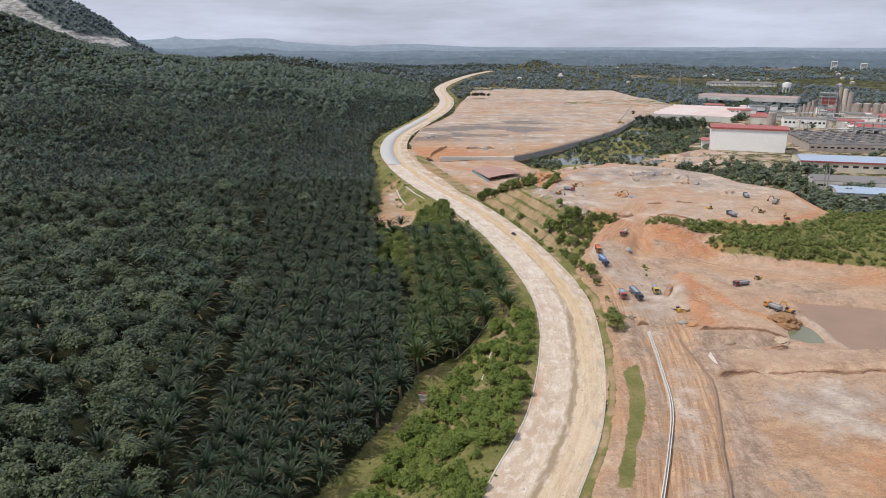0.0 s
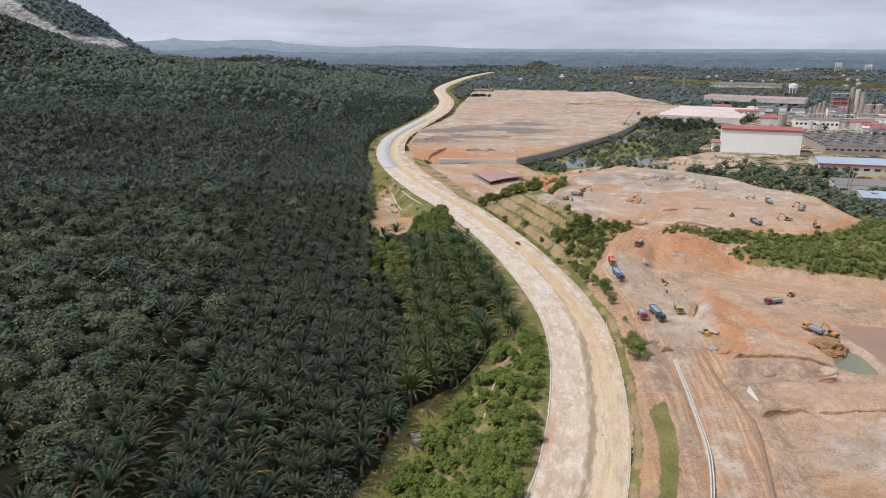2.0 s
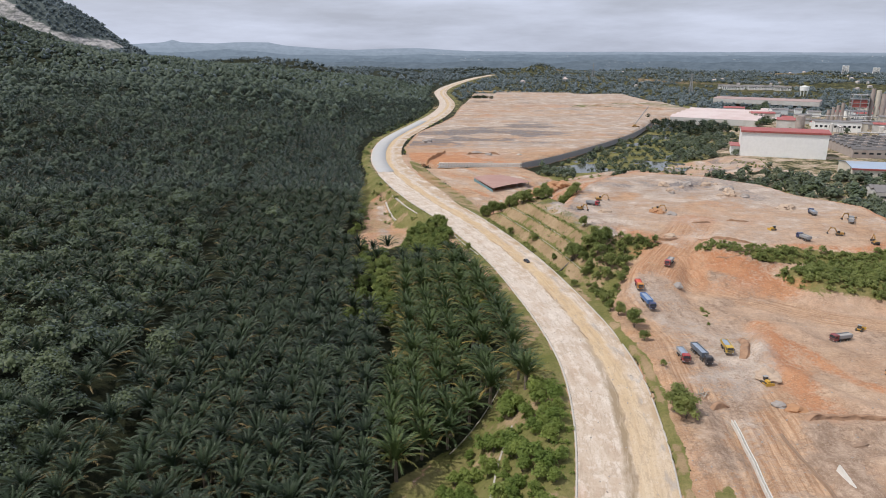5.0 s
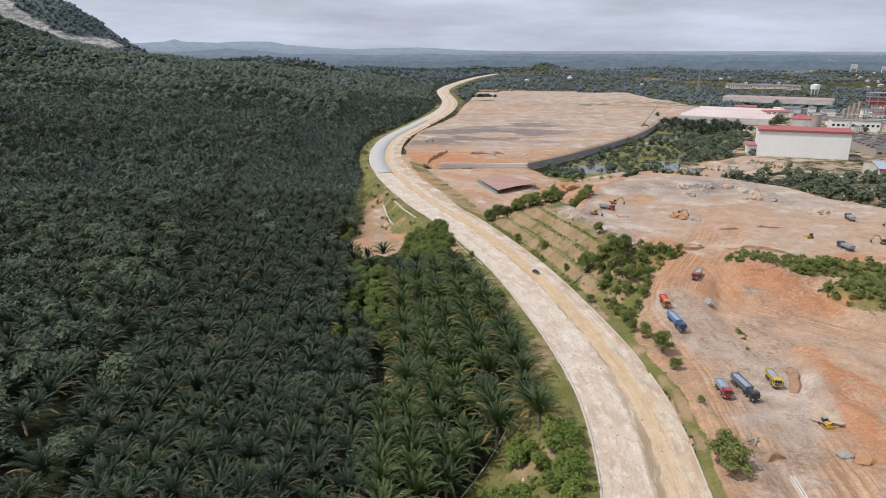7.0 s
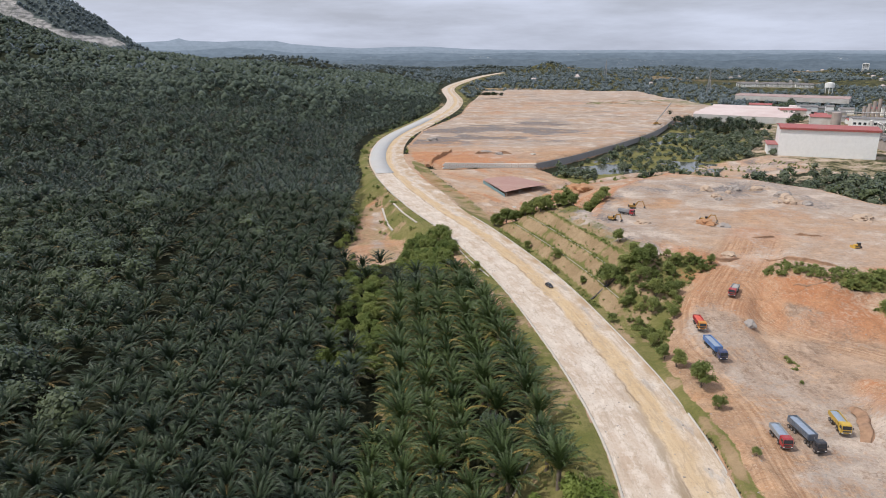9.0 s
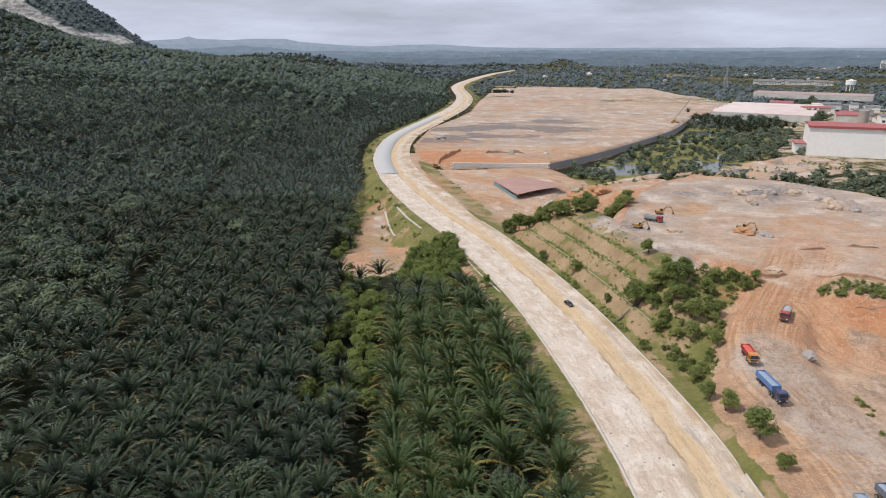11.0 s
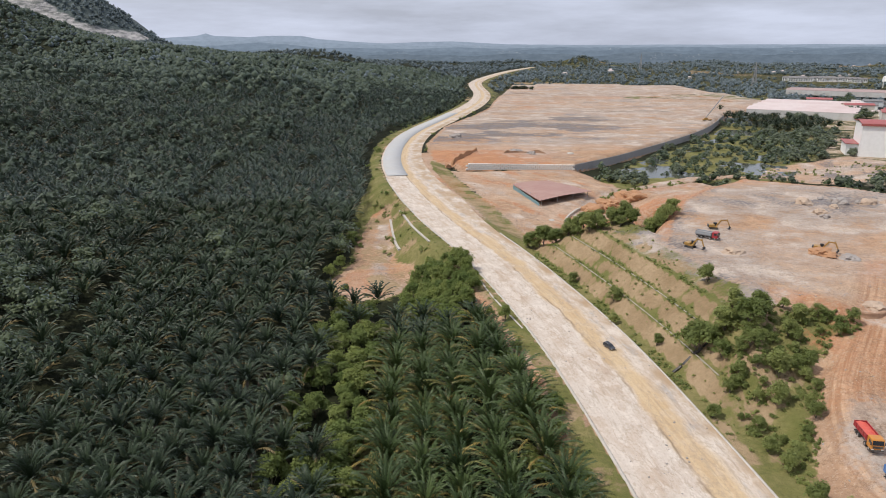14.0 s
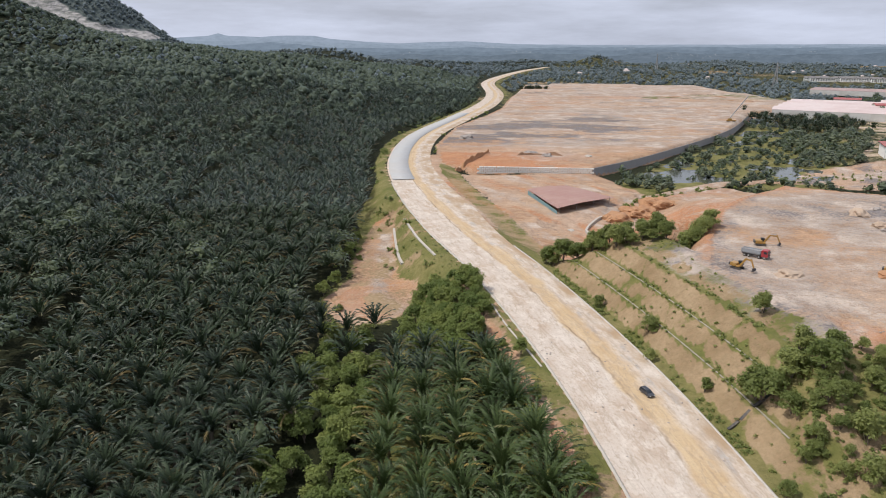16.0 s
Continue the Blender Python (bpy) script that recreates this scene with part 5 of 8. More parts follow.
def truck_cab(thing, x0, paintm, width=2.45):
    """Cab-over truck cab whose back is at x0."""
    hw = width / 2
    bm = B()
    prof = [(x0, 0.75), (x0 + 2.1, 0.75), (x0 + 2.15, 1.75), (x0 + 1.9, 2.9), (x0 + 1.6, 3.05), (x0, 3.05)]
    a = [bm.verts.new((x, -hw, z)) for x, z in prof]
    b = [bm.verts.new((x, hw, z)) for x, z in prof]
    bm.faces.new(a)
    bm.faces.new(b[::-1])
    for i in range(len(prof)):
        bm.faces.new((a[i], b[i], b[(i + 1) % len(prof)], a[(i + 1) % len(prof)]))
    bmesh.ops.recalc_face_normals(bm, faces=bm.faces[:])
    bmesh.ops.bevel(bm, geom=bm.edges[:], offset=0.07, segments=1, affect="EDGES")
    cab = part("cab", bm, paintm, thing)
    bm = B()
    vs = [bm.verts.new(p) for p in ((x0 + 2.16, -hw + 0.15, 1.85), (x0 + 2.16, hw - 0.15, 1.85), (x0 + 1.96, hw - 0.2, 2.75), (x0 + 1.96, -hw + 0.2, 2.75))]
    ws = [bm.verts.new(v.co + Vector((-0.1, 0, 0))) for v in vs]
    bm.faces.new(vs)
    for i in range(4):
        bm.faces.new((vs[i], ws[i], ws[(i + 1) % 4], vs[(i + 1) % 4]))
    part("windscreen", bm, M_GLASS, cab)
    for sy in (-1, 1):
        bm = B()
        y0, y1 = sorted((sy * (hw - 0.06), sy * (hw + 0.015)))
        box(bm, x0 + 0.75, y0, 1.85, x0 + 1.75, y1, 2.6)
        part("side_window", bm, M_GLASS, cab)
        bm = B()
        y0, y1 = sorted((sy * (hw + 0.03), sy * (hw + 0.28)))
        box(bm, x0 + 2.02, y0, 1.9, x0 + 2.14, y1, 2.5, 0.02)
        part("mirror", bm, M_DARK, cab)
        bm = B()
        y0, y1 = sorted((sy * (hw - 0.5), sy * (hw - 0.1)))
        box(bm, x0 + 2.1, y0, 0.82, x0 + 2.2, y1, 1.02, 0.02)
        part("headlight", bm, M_WHITE, cab, "pale glass headlight")
    bm = B()
    box(bm, x0 + 1.9, -hw, 0.45, x0 + 2.25, hw, 0.8, 0.05)
    part("bumper", bm, M_DARK, cab)
    bm = B()
    box(bm, x0 + 2.1, -hw + 0.3, 1.15, x0 + 2.18, hw - 0.3, 1.62)
    part("grille", bm, M_DARK, cab)
    return cab


def tipper_box(thing, x0, x1, z0, h, paintm, load, width=2.5, ribs=6):
    """Open tipping body with ribbed sides and a load."""
    hw = width / 2
    bm = B()
    prof_o = [(-hw, z0 + h), (-hw, z0 + 0.45), (-hw + 0.35, z0), (hw - 0.35, z0), (hw, z0 + 0.45), (hw, z0 + h)]
    prof_i = [(hw - 0.08, z0 + h), (hw - 0.08, z0 + 0.5), (hw - 0.4, z0 + 0.1), (-hw + 0.4, z0 + 0.1), (-hw + 0.08, z0 + 0.5), (-hw + 0.08, z0 + h)]
    prism(bm, prof_o + prof_i, x0, x1)
    for xa, xb in ((x0, x0 + 0.08), (x1 - 0.1, x1)):
        prism(bm, [(-hw + 0.05, z0 + h), (-hw + 0.05, z0 + 0.45), (-hw + 0.36, z0 + 0.03), (hw - 0.36, z0 + 0.03), (hw - 0.05, z0 + 0.45), (hw - 0.05, z0 + h)], xa, xb)
    body = part("tipper_body", bm, paintm, thing)
    for i in range(ribs):
        x = x0 + 0.3 + (x1 - x0 - 0.6) * i / (ribs - 1)
        for sy in (-1, 1):
            bm = B()
            y0, y1 = sorted((sy * hw, sy * (hw + 0.07)))
            box(bm, x - 0.05, y0, z0 + 0.45, x + 0.05, y1, z0 + h - 0.02)
            part("rib", bm, paintm, body)
    if load:
        bm = B()
        n = 9
        g = [[bm.verts.new((x0 + 0.12 + (x1 - x0 - 0.24) * i / n, -hw + 0.1 + (2 * hw - 0.2) * j / 4, z0 + h * 0.72 + 0.35 * math.sin(math.pi * j / 4) * (0.6 + 0.4 * math.sin(3 * i + j)))) for j in range(5)] for i in range(n + 1)]
        for i in range(n):
            for j in range(4):
                bm.faces.new((g[i][j], g[i + 1][j], g[i + 1][j + 1], g[i][j + 1]))
        part("load", bm, load, body)
    return body


def chassis(thing, x0, x1, z=0.75):
    bm = B()
    for sy in (-0.45, 0.45):
        box(bm, x0, sy - 0.08, z, x1, sy + 0.08, z + 0.28)
    for k in range(5):
        x = x0 + (x1 - x0) * (k + 0.5) / 5
        box(bm, x - 0.06, -0.4, z + 0.03, x + 0.06, 0.4, z + 0.22)
    box(bm, x0 + (x1 - x0) * 0.55, 0.5, 0.55, x0 + (x1 - x0) * 0.55 + 1.1, 1.05, 1.05, 0.04)
    part("chassis", bm, M_DARK, thing)


def tipper_truck(cabm, bodym, load, label):
    thing = tagged(new("tipper_truck"), label, "truck", "trucks in the quarry")
    chassis(thing, -4.2, 4.0)
    truck_cab(thing, 2.0, cabm)
    tipper_box(thing, -4.3, 1.75, 1.1, 1.6, bodym, load)
    for x in (3.1, 1.5 - 0.15, -1.9, -3.2):
        for y in (-1.05, 1.05):
            wheel(thing, x, y)
    return thing


def trailer_truck(cabm, bodym, load, label):
    thing = tagged(new("trailer_truck"), label, "truck", "trucks in the quarry")
    chassis(thing, -6.3, 6.3)
    truck_cab(thing, 4.4, cabm)
    for sy in (-0.75, 0.75):
        bm = B()
        rod(bm, (4.15, sy, 0.8), (4.15, sy, 3.3), 0.09)
        part("exhaust", bm, M_STEEL, thing)
    tipper_box(thing, -6.5, 2.6, 1.25, 1.9, bodym, load, ribs=10)
    for x in (5.4, 2.9, 1.6, -3.0, -4.3, -5.6):
        for y in (-1.05, 1.05):
            wheel(thing, x, y)
    return thing


def track_unit(thing, y, length=4.0, h=0.85, w=0.55):
    bm = B()
    prof = [(-length / 2 + 0.3, 0), (length / 2 - 0.3, 0), (length / 2, h * 0.45), (length / 2 - 0.25, h), (-length / 2 + 0.25, h), (-length / 2, h * 0.45)]
    a = [bm.verts.new((x, y - w / 2, z)) for x, z in prof]
    b = [bm.verts.new((x, y + w / 2, z)) for x, z in prof]
    bm.faces.new(a)
    bm.faces.new(b[::-1])
    for i in range(6):
        bm.faces.new((a[i], b[i], b[(i + 1) % 6], a[(i + 1) % 6]))
    for k in range(14):
        x = -length / 2 + 0.35 + (length - 0.7) * k / 13
        box(bm, x - 0.05, y - w / 2 - 0.02, h - 0.02, x + 0.05, y + w / 2 + 0.02, h + 0.05)
    bmesh.ops.recalc_face_normals(bm, faces=bm.faces[:])
    return part("track", bm, M_DARK, thing)


def excavator(bodym, label, reach=1.0, swing=0.0):
    thing = tagged(new("excavator"), label, "excavator", "diggers in the quarry")
    for y in (-1.3, 1.3):
        track_unit(thing, y)
    bm = B()
    box(bm, -0.9, -1.05, 0.4, 0.9, 1.05, 0.8)
    rod(bm, (0, 0, 0.75), (0, 0, 1.05), 0.7, 14)
    part("undercarriage", bm, M_DARK, thing)
    rot = Matrix.Rotation(radians(swing), 4, "Z")
    bm = B()
    box(bm, -2.4, -1.4, 1.05, 1.5, 1.4, 1.55, 0.06)
    box(bm, -2.3, -1.4, 1.5, 0.2, 1.35, 2.35, 0.12)
    bm.transform(rot)
    house = part("house", bm, bodym, thing)
    bm = B()
    box(bm, -2.95, -1.35, 1.1, -2.2, 1.35, 2.2, 0.2)
    bm.transform(rot)
    part("counterweight", bm, M_DARK, house)
    bm = B()
    prof = [(-0.1, 1.5), (1.6, 1.5), (1.7, 2.1), (1.25, 3.05), (-0.1, 3.05)]
    a = [bm.verts.new((x, 0.45, z)) for x, z in prof]
    b = [bm.verts.new((x, 1.4, z)) for x, z in prof]
    bm.faces.new(a)
    bm.faces.new(b[::-1])
    for i in range(5):
        bm.faces.new((a[i], b[i], b[(i + 1) % 5], a[(i + 1) % 5]))
    bmesh.ops.recalc_face_normals(bm, faces=bm.faces[:])
    bm.transform(rot)
    cab = part("cab", bm, M_DARK, thing)
    for pts in (((1.66, 0.52), (1.66, 1.33)),):
        bm = B()
        box(bm, 0.1, 1.38, 2.0, 1.25, 1.43, 2.95)
        box(bm, 0.1, 0.42, 2.0, 1.25, 0.47, 2.95)
        bm.transform(rot)
        part("window", bm, M_GLASS, cab)
    # boom, stick and bucket
    p0, p1, p2 = Vector((1.2, -0.1, 1.7)), Vector((3.1, -0.1, 4.6)), Vector((5.6 * reach + 0.4, -0.1, 4.3))
    p3 = Vector((p2.x + 1.0, -0.1, 1.7))
    bm = B()
    beam(bm, p0, p1, 0.42, 0.62)
    beam(bm, p1 - Vector((0.15, 0, 0.1)), p2, 0.42, 0.5)
    bm.transform(rot)
    part("boom", bm, bodym, thing)
    bm = B()
    beam(bm, p2 + Vector((-0.5, 0, 0.7)), p3, 0.34, 0.45)
    bm.transform(rot)
    part("stick", bm, bodym, thing)
    bm = B()
    rod(bm, (1.5, -0.1, 1.5), (3.5, -0.1, 3.9), 0.1)
    rod(bm, (3.4, -0.1, 5.0), p2 + Vector((-0.5, 0, 0.75)), 0.09)
    bm.transform(rot)
    part("hydraulic_ram", bm, M_STEEL, thing)
    bm = B()
    x, z = p3.x, p3.z
    prof = [(x - 0.25, z + 0.1), (x + 0.25, z + 0.15), (x + 0.55, z - 0.5), (x + 0.2, z - 1.15), (x - 0.75, z - 1.2), (x - 0.1, z - 0.75)]
    a = [bm.verts.new((u, -0.75, w)) for u, w in prof]
    b = [bm.verts.new((u, 0.55, w)) for u, w in prof]
    bm.faces.new(a)
    bm.faces.new(b[::-1])
    for i in range(6):
        bm.faces.new((a[i], b[i], b[(i + 1) % 6], a[(i + 1) % 6]))
    bmesh.ops.recalc_face_normals(bm, faces=bm.faces[:])
    bm.transform(rot)
    part("bucket", bm, M_DARK, thing)
    return thing


def bulldozer(label):
    thing = tagged(new("bulldozer"), label, "bulldozer", "diggers in the quarry")
    y = colour("machine_yellow", (0.60, 0.36, 0.05))
    for s in (-1.05, 1.05):
        track_unit(thing, s, 3.6, 1.0, 0.55)
    bm = B()
    box(bm, -1.5, -0.75, 0.6, 2.0, 0.75, 1.25, 0.06)
    box(bm, 0.1, -0.6, 1.2, 1.95, 0.6, 1.9, 0.1)
    part("body", bm, y, thing)
    bm = B()
    box(bm, -1.3, -0.75, 1.25, 0.05, 0.75, 2.75, 0.1)
    cab = part("cab", bm, M_DARK, thing)
    bm = B()
    box(bm, -1.45, -0.9, 2.75, 0.2, 0.9, 2.88, 0.03)
    part("roof", bm, colour("machine_grey", (0.30, 0.30, 0.29)), cab)
    bm = B()
    prism(bm, [(-1.8, 0.15), (1.8, 0.15), (1.8, 1.35), (-1.8, 1.35)], 2.55, 2.75)
    part("blade", bm, y, thing)
    bm = B()
    for s in (-1.4, 1.4):
        beam(bm, (-0.2, s, 0.55), (2.6, s * 0.95, 0.5), 0.18, 0.25)
    part("push_arm", bm, y, thing)
    return thing


def estate_car(label, paintm):
    thing = tagged(new("car"), label, "car")
    bm = B()
    prof = [(-2.3, 0.35), (2.25, 0.35), (2.32, 0.8), (1.15, 1.02), (0.35, 1.55), (-1.9, 1.6), (-2.25, 1.05)]
    a = [bm.verts.new((x, -0.9 if z < 1.1 else -0.74, z)) for x, z in prof]
    b = [bm.verts.new((x, 0.9 if z < 1.1 else 0.74, z)) for x, z in prof]
    bm.faces.new(a)
    bm.faces.new(b[::-1])
    for i in range(7):
        bm.faces.new((a[i], b[i], b[(i + 1) % 7], a[(i + 1) % 7]))
    bmesh.ops.recalc_face_normals(bm, faces=bm.faces[:])
    bmesh.ops.bevel(bm, geom=bm.edges[:], offset=0.06, segments=2, affect="EDGES")
    body = part("body", bm, paintm, thing)
    bm = B()
    vs = [bm.verts.new(p) for p in ((1.08, -0.76, 1.1), (1.08, 0.76, 1.1), (0.4, 0.64, 1.56), (0.4, -0.64, 1.56))]
    f = bm.faces.new(vs)
    bmesh.ops.translate(bm, verts=vs, vec=(0.03, 0, 0.03))
    bmesh.ops.solidify(bm, geom=[f], thickness=0.02)
    part("windscreen", bm, M_GLASS, body)
    for s in (-1, 1):
        bm = B()
        vs = [bm.verts.new(p) for p in ((0.85, s * 0.885, 1.08), (-1.9, s * 0.885, 1.08), (-1.7, s * 0.765, 1.52), (0.3, s * 0.765, 1.52))]
        f = bm.faces.new(vs)
        bmesh.ops.solidify(bm, geom=[f], thickness=0.02)
        part("side_window", bm, M_GLASS, body)
        for x in (-1.4, 1.42):
            wheel(thing, x, s * 0.78, 0.35, 0.24)
        bm = B()
        y0, y1 = sorted((s * 0.5, s * 0.85))
        box(bm, 2.22, y0, 0.62, 2.33, y1, 0.78, 0.02)
        part("headlight", bm, M_WHITE, body, "pale glass headlight")
    for s in (-0.6, 0.6):
        bm = B()
        rod(bm, (-1.6, s, 1.64), (0.1, s, 1.62), 0.025, 6)
        part("roof_rail", bm, M_STEEL, body)
    return thing


STONE = paint("crushed_stone_load", (0.36, 0.35, 0.34), 0.95, wear=0.5, scale=1.5)
CANVAS = paint("blue_grey_tarpaulin", (0.27, 0.33, 0.42), 0.8, wear=0.3)
REDCANVAS = paint("red_tarpaulin", (0.60, 0.10, 0.07), 0.7, wear=0.2)
RED, BLUE = colour("truck_red", (0.34, 0.025, 0.035)), colour("truck_blue", (0.03, 0.09, 0.30))
YELLOW, BLACK = colour("truck_yellow", (0.55, 0.36, 0.04)), colour("truck_black", (0.025, 0.03, 0.04))
ORANGE, MAROON = colour("truck_orange", (0.55, 0.22, 0.03)), colour("truck_maroon", (0.20, 0.03, 0.04))
GREYBOX, DIGGER = colour("tipper_grey", (0.30, 0.32, 0.34)), colour("digger_yellow", (0.38, 0.21, 0.045))
NAVY = colour("truck_navy", (0.03, 0.05, 0.13))

place(trailer_truck(NAVY, colour("trailer_blue", (0.10, 0.22, 0.48)), CANVAS, "dark blue articulated truck with a long blue tipper trailer"), 68.5, 272.5, -87)
place(trailer_truck(BLACK, colour("trailer_grey", (0.13, 0.16, 0.20)), CANVAS, "black articulated truck with a dark grey tipper trailer"), 72.6, 236.2, -85)
place(tipper_truck(ORANGE, RED, REDCANVAS, "orange tipper truck with a red covered body"), 68.9, 284.8, -95)
place(tipper_truck(RED, GREYBOX, CANVAS, "red tipper truck with a grey covered body"), 67.4, 235.5, -92)
place(tipper_truck(YELLOW, colour("tipper_amber", (0.5, 0.33, 0.06)), CANVAS, "yellow tipper truck with a grey covered load"), 81, 240, -97)
place(tipper_truck(RED, GREYBOX, STONE, "red tipper truck carrying grey stone on the haul road"), 85.0, 303.6, -122)
place(tipper_truck(MAROON, GREYBOX, STONE, "maroon tipper truck parked on bare soil"), 117.0, 247.8, 196)
place(tipper_truck(ORANGE, GREYBOX, STONE, "orange tipper truck beside the muddy pond"), 117.6, 222.6, 114)
place(tipper_truck(RED, GREYBOX, STONE, "red tipper truck being loaded on the platform"), 73.0, 380.6, -38)
place(tipper_truck(NAVY, GREYBOX, STONE, "dark blue tipper truck on the platform edge"), 142, 320.5, 100)
place(tipper_truck(NAVY, GREYBOX, CANVAS, "dark tipper truck on pale crushed rock"), 166.4, 360.5, 80)
place(tipper_truck(GREYBOX, GREYBOX, STONE, "grey tipper truck waiting by a digger"), 175.5, 346.5, 60)
place(excavator(DIGGER, "yellow excavator loading a truck", 1.0, 0), 78.5, 392.0, -10)
place(excavator(DIGGER, "yellow excavator with a dark boom at the rock edge", 0.9, 0), 65.4, 371.3, -50)
place(excavator(DIGGER, "yellow excavator on a mound of red earth", 0.95, 0), 99.5, 368.8, -30)
place(excavator(DIGGER, "yellow excavator with a raised boom", 0.9, 0), 159.3, 326.5, 160)
place(excavator(DIGGER, "yellow excavator digging at the platform rim", 1.0, 0), 177.9, 350.5, 190)
place(excavator(DIGGER, "yellow excavator near the scrub", 0.8, 0), 166.0, 314.0, 80)
place(excavator(colour("digger_orange", (0.55, 0.26, 0.05)), "orange excavator dredging beside the pond", 1.0, 0), 122.0, 219.5, 110)
place(bulldozer("yellow bulldozer with a grey cab roof on churned soil"), 83.7, 222.0, -80)
place(bulldozer("brown bulldozer parked on bare soil"), 126.2, 254.1, 40)
place(bulldozer("pale bulldozer pushing crushed rock"), 136.4, 333.7, 190)
car = estate_car("dark grey estate car driving on the pale haul road", colour("car_grey", (0.045, 0.05, 0.06), 0.25, 0.1))
car.matrix_basis = pose(36.2, 329.5, float(np.interp(329.5, *ROADZ)) + 0.06, 0, 0, -66)

# ---- retaining wall of the far platform ----
wall = tagged(new("retaining_wall"), "long grey precast panel retaining wall", "wall", kind="structure")
line = spline([(63, 599.6), (110, 656.4), (200, 791.2), (271, 941)], 6.0)
for a, b in zip(line[:-1], line[1:]):
    bm = B()
    e = b - a
    box(bm, 0.06, -0.35, -1.5, np.linalg.norm(e) - 0.06, 0.0, 5.6, 0.05)
    p = part("panel", bm, M_WALL, wall)
    p.matrix_basis = pose(a[0], a[1], -10.2, 0, 0, math.degrees(math.atan2(e[1], e[0])))
M_BLOCK = paint("white_concrete_block", (0.78, 0.75, 0.70), 0.85, wear=0.3)
gab = tagged(new("block_wall"), "white concrete block wall facing the shed yard", "wall", kind="structure")
bm_proto = None
n_blk, row = 26, 4
for r in range(row):
    for i in range(n_blk):
        x0 = -3 + 66 * (i + 0.5 * (r % 2)) / n_blk
        bm = B()
        box(bm, 0, -0.5, 0, 66 / n_blk - 0.22, 0.4, 1.02, 0.12)
        if bm_proto is None:
            o = part("block", bm, M_BLOCK, gab)
            bm_proto = o.data
        else:
            bm.free()
            o = new("block", bm_proto)
            o.parent = gab
        o.location = (x0, 601.5 - 2.0 * x0 / 66, -8.8 + 1.1 * r)

# ---- low shed with a rusty roof ----
shed = tagged(new("shed"), "low open shed under a large rusty red roof", "shed")
corner = [Vector((23, 534, -3.9)), Vector((43, 546, -4.0)), Vector((62, 520, -4.2)), Vector((34, 494, -3.8))]
bm = B()
nu, nv = 18, 10
for lift in (0.0, -0.18):
    g = []
    for i in range(nu + 1):
        u = i / nu
        rowv = []
        for j in range(nv + 1):
            v = j / nv
            p = corner[0].lerp(corner[1], v).lerp(corner[3].lerp(corner[2], v), u)
            rowv.append(bm.verts.new((p.x, p.y, p.z + lift + 0.5 * math.sin(math.pi * v) + (0.07 if i % 2 else 0) + 0.1 * math.sin(7 * u + 5 * v))))
        g.append(rowv)
    for i in range(nu):
        for j in range(nv):
            q = (g[i][j], g[i + 1][j], g[i + 1][j + 1], g[i][j + 1])
            bm.faces.new(q if lift else q[::-1])
bmesh.ops.recalc_face_normals(bm, faces=bm.faces[:])
part("roof", bm, M_SHEDROOF, shed)
for u in np.linspace(0.04, 0.96, 6):
    for v in np.linspace(0.05, 0.95, 4):
        p = corner[0].lerp(corner[1], v).lerp(corner[3].lerp(corner[2], v), u)
        bm = B()
        rod(bm, (p.x, p.y, -7.2), (p.x, p.y, p.z + 0.5), 0.14, 8)
        part("post", bm, M_STEEL, shed)
bm = B()
beam(bm, corner[0] + Vector((0.3, -0.5, -1.6)), corner[3] + Vector((-0.2, 0.4, -2.2)), 0.1, 2.2)
part("side_sheet", bm, colour("shed_blue", (0.12, 0.26, 0.30)), shed)


# ---- concrete channel, culverts and drains ----
M_CHANNEL = paint("pale_precast_concrete", (0.66, 0.63, 0.58), 0.85, wear=0.3)


def run_along(name, pts, width, rise, mat, label, category, dz=0.0, step=4.0, hollow=0.0):
    """Short cast lengths laid along a line on the ground."""
    thing = tagged(new(name), label, category)
    ln = spline(pts, step)
    zs = height(ln[:, 0], ln[:, 1]) + dz
    for a, b, za, zb in zip(ln[:-1], ln[1:], zs[:-1], zs[1:]):
        e = b - a
        length = math.hypot(e[0], e[1])
        bm = B()
        if hollow:
            for sy in (-1, 1):
                y0, y1 = sorted((sy * hollow / 2, sy * width / 2))
                box(bm, 0.02, y0, -0.5, length - 0.02, y1, rise)
            box(bm, 0.02, -hollow / 2, -0.5, length - 0.02, hollow / 2, -0.3)
        else:
            box(bm, 0.02, -width / 2, -0.5, length - 0.02, width / 2, rise)
        o = part("segment", bm, mat, thing)
        o.matrix_basis = pose(a[0], a[1], za, 0, -math.degrees(math.atan2(zb - za, length)), math.degrees(math.atan2(e[1], e[0])))
    return thing


run_along("drain_channel", CHANNEL, 0.75, 0.55, M_CHANNEL, "open concrete drain channel through the yard", "drain", 0.5, 5.0, 0.35)
run_along("culvert_wall", [(-33.5, 474), (-30, 455), (-26.5, 438), (-24, 429)], 0.9, 0.5, M_CONC, "pale concrete drain beside the clearing", "drain")
run_along("slope_drain", [(-29, 473), (-21, 444), (-12, 420)], 0.8, 0.25, M_CONC, "stepped concrete drain on the grass bank", "drain")
run_along("bend_wall", [(60, 494), (51, 487), (42.5, 466), (45, 456)], 0.8, 1.1, M_CONC, "curved concrete wall around a culvert", "wall")


M_OLDCONC = paint("weathered_concrete", (0.36, 0.32, 0.265), 0.9, wear=0.7, scale=0.4, dirt=(0.16, 0.15, 0.08))


def beside_road(over, y0, y1):
    """Points at a distance right of the road's right edge."""
    pick = (ROADLINE[:, 1] >= y0) & (ROADLINE[:, 1] <= y1)
    return [tuple(p) for p in (ROADLINE + ROADSIDE * (ROADWIDTH + over)[:, None])[pick][::3]]


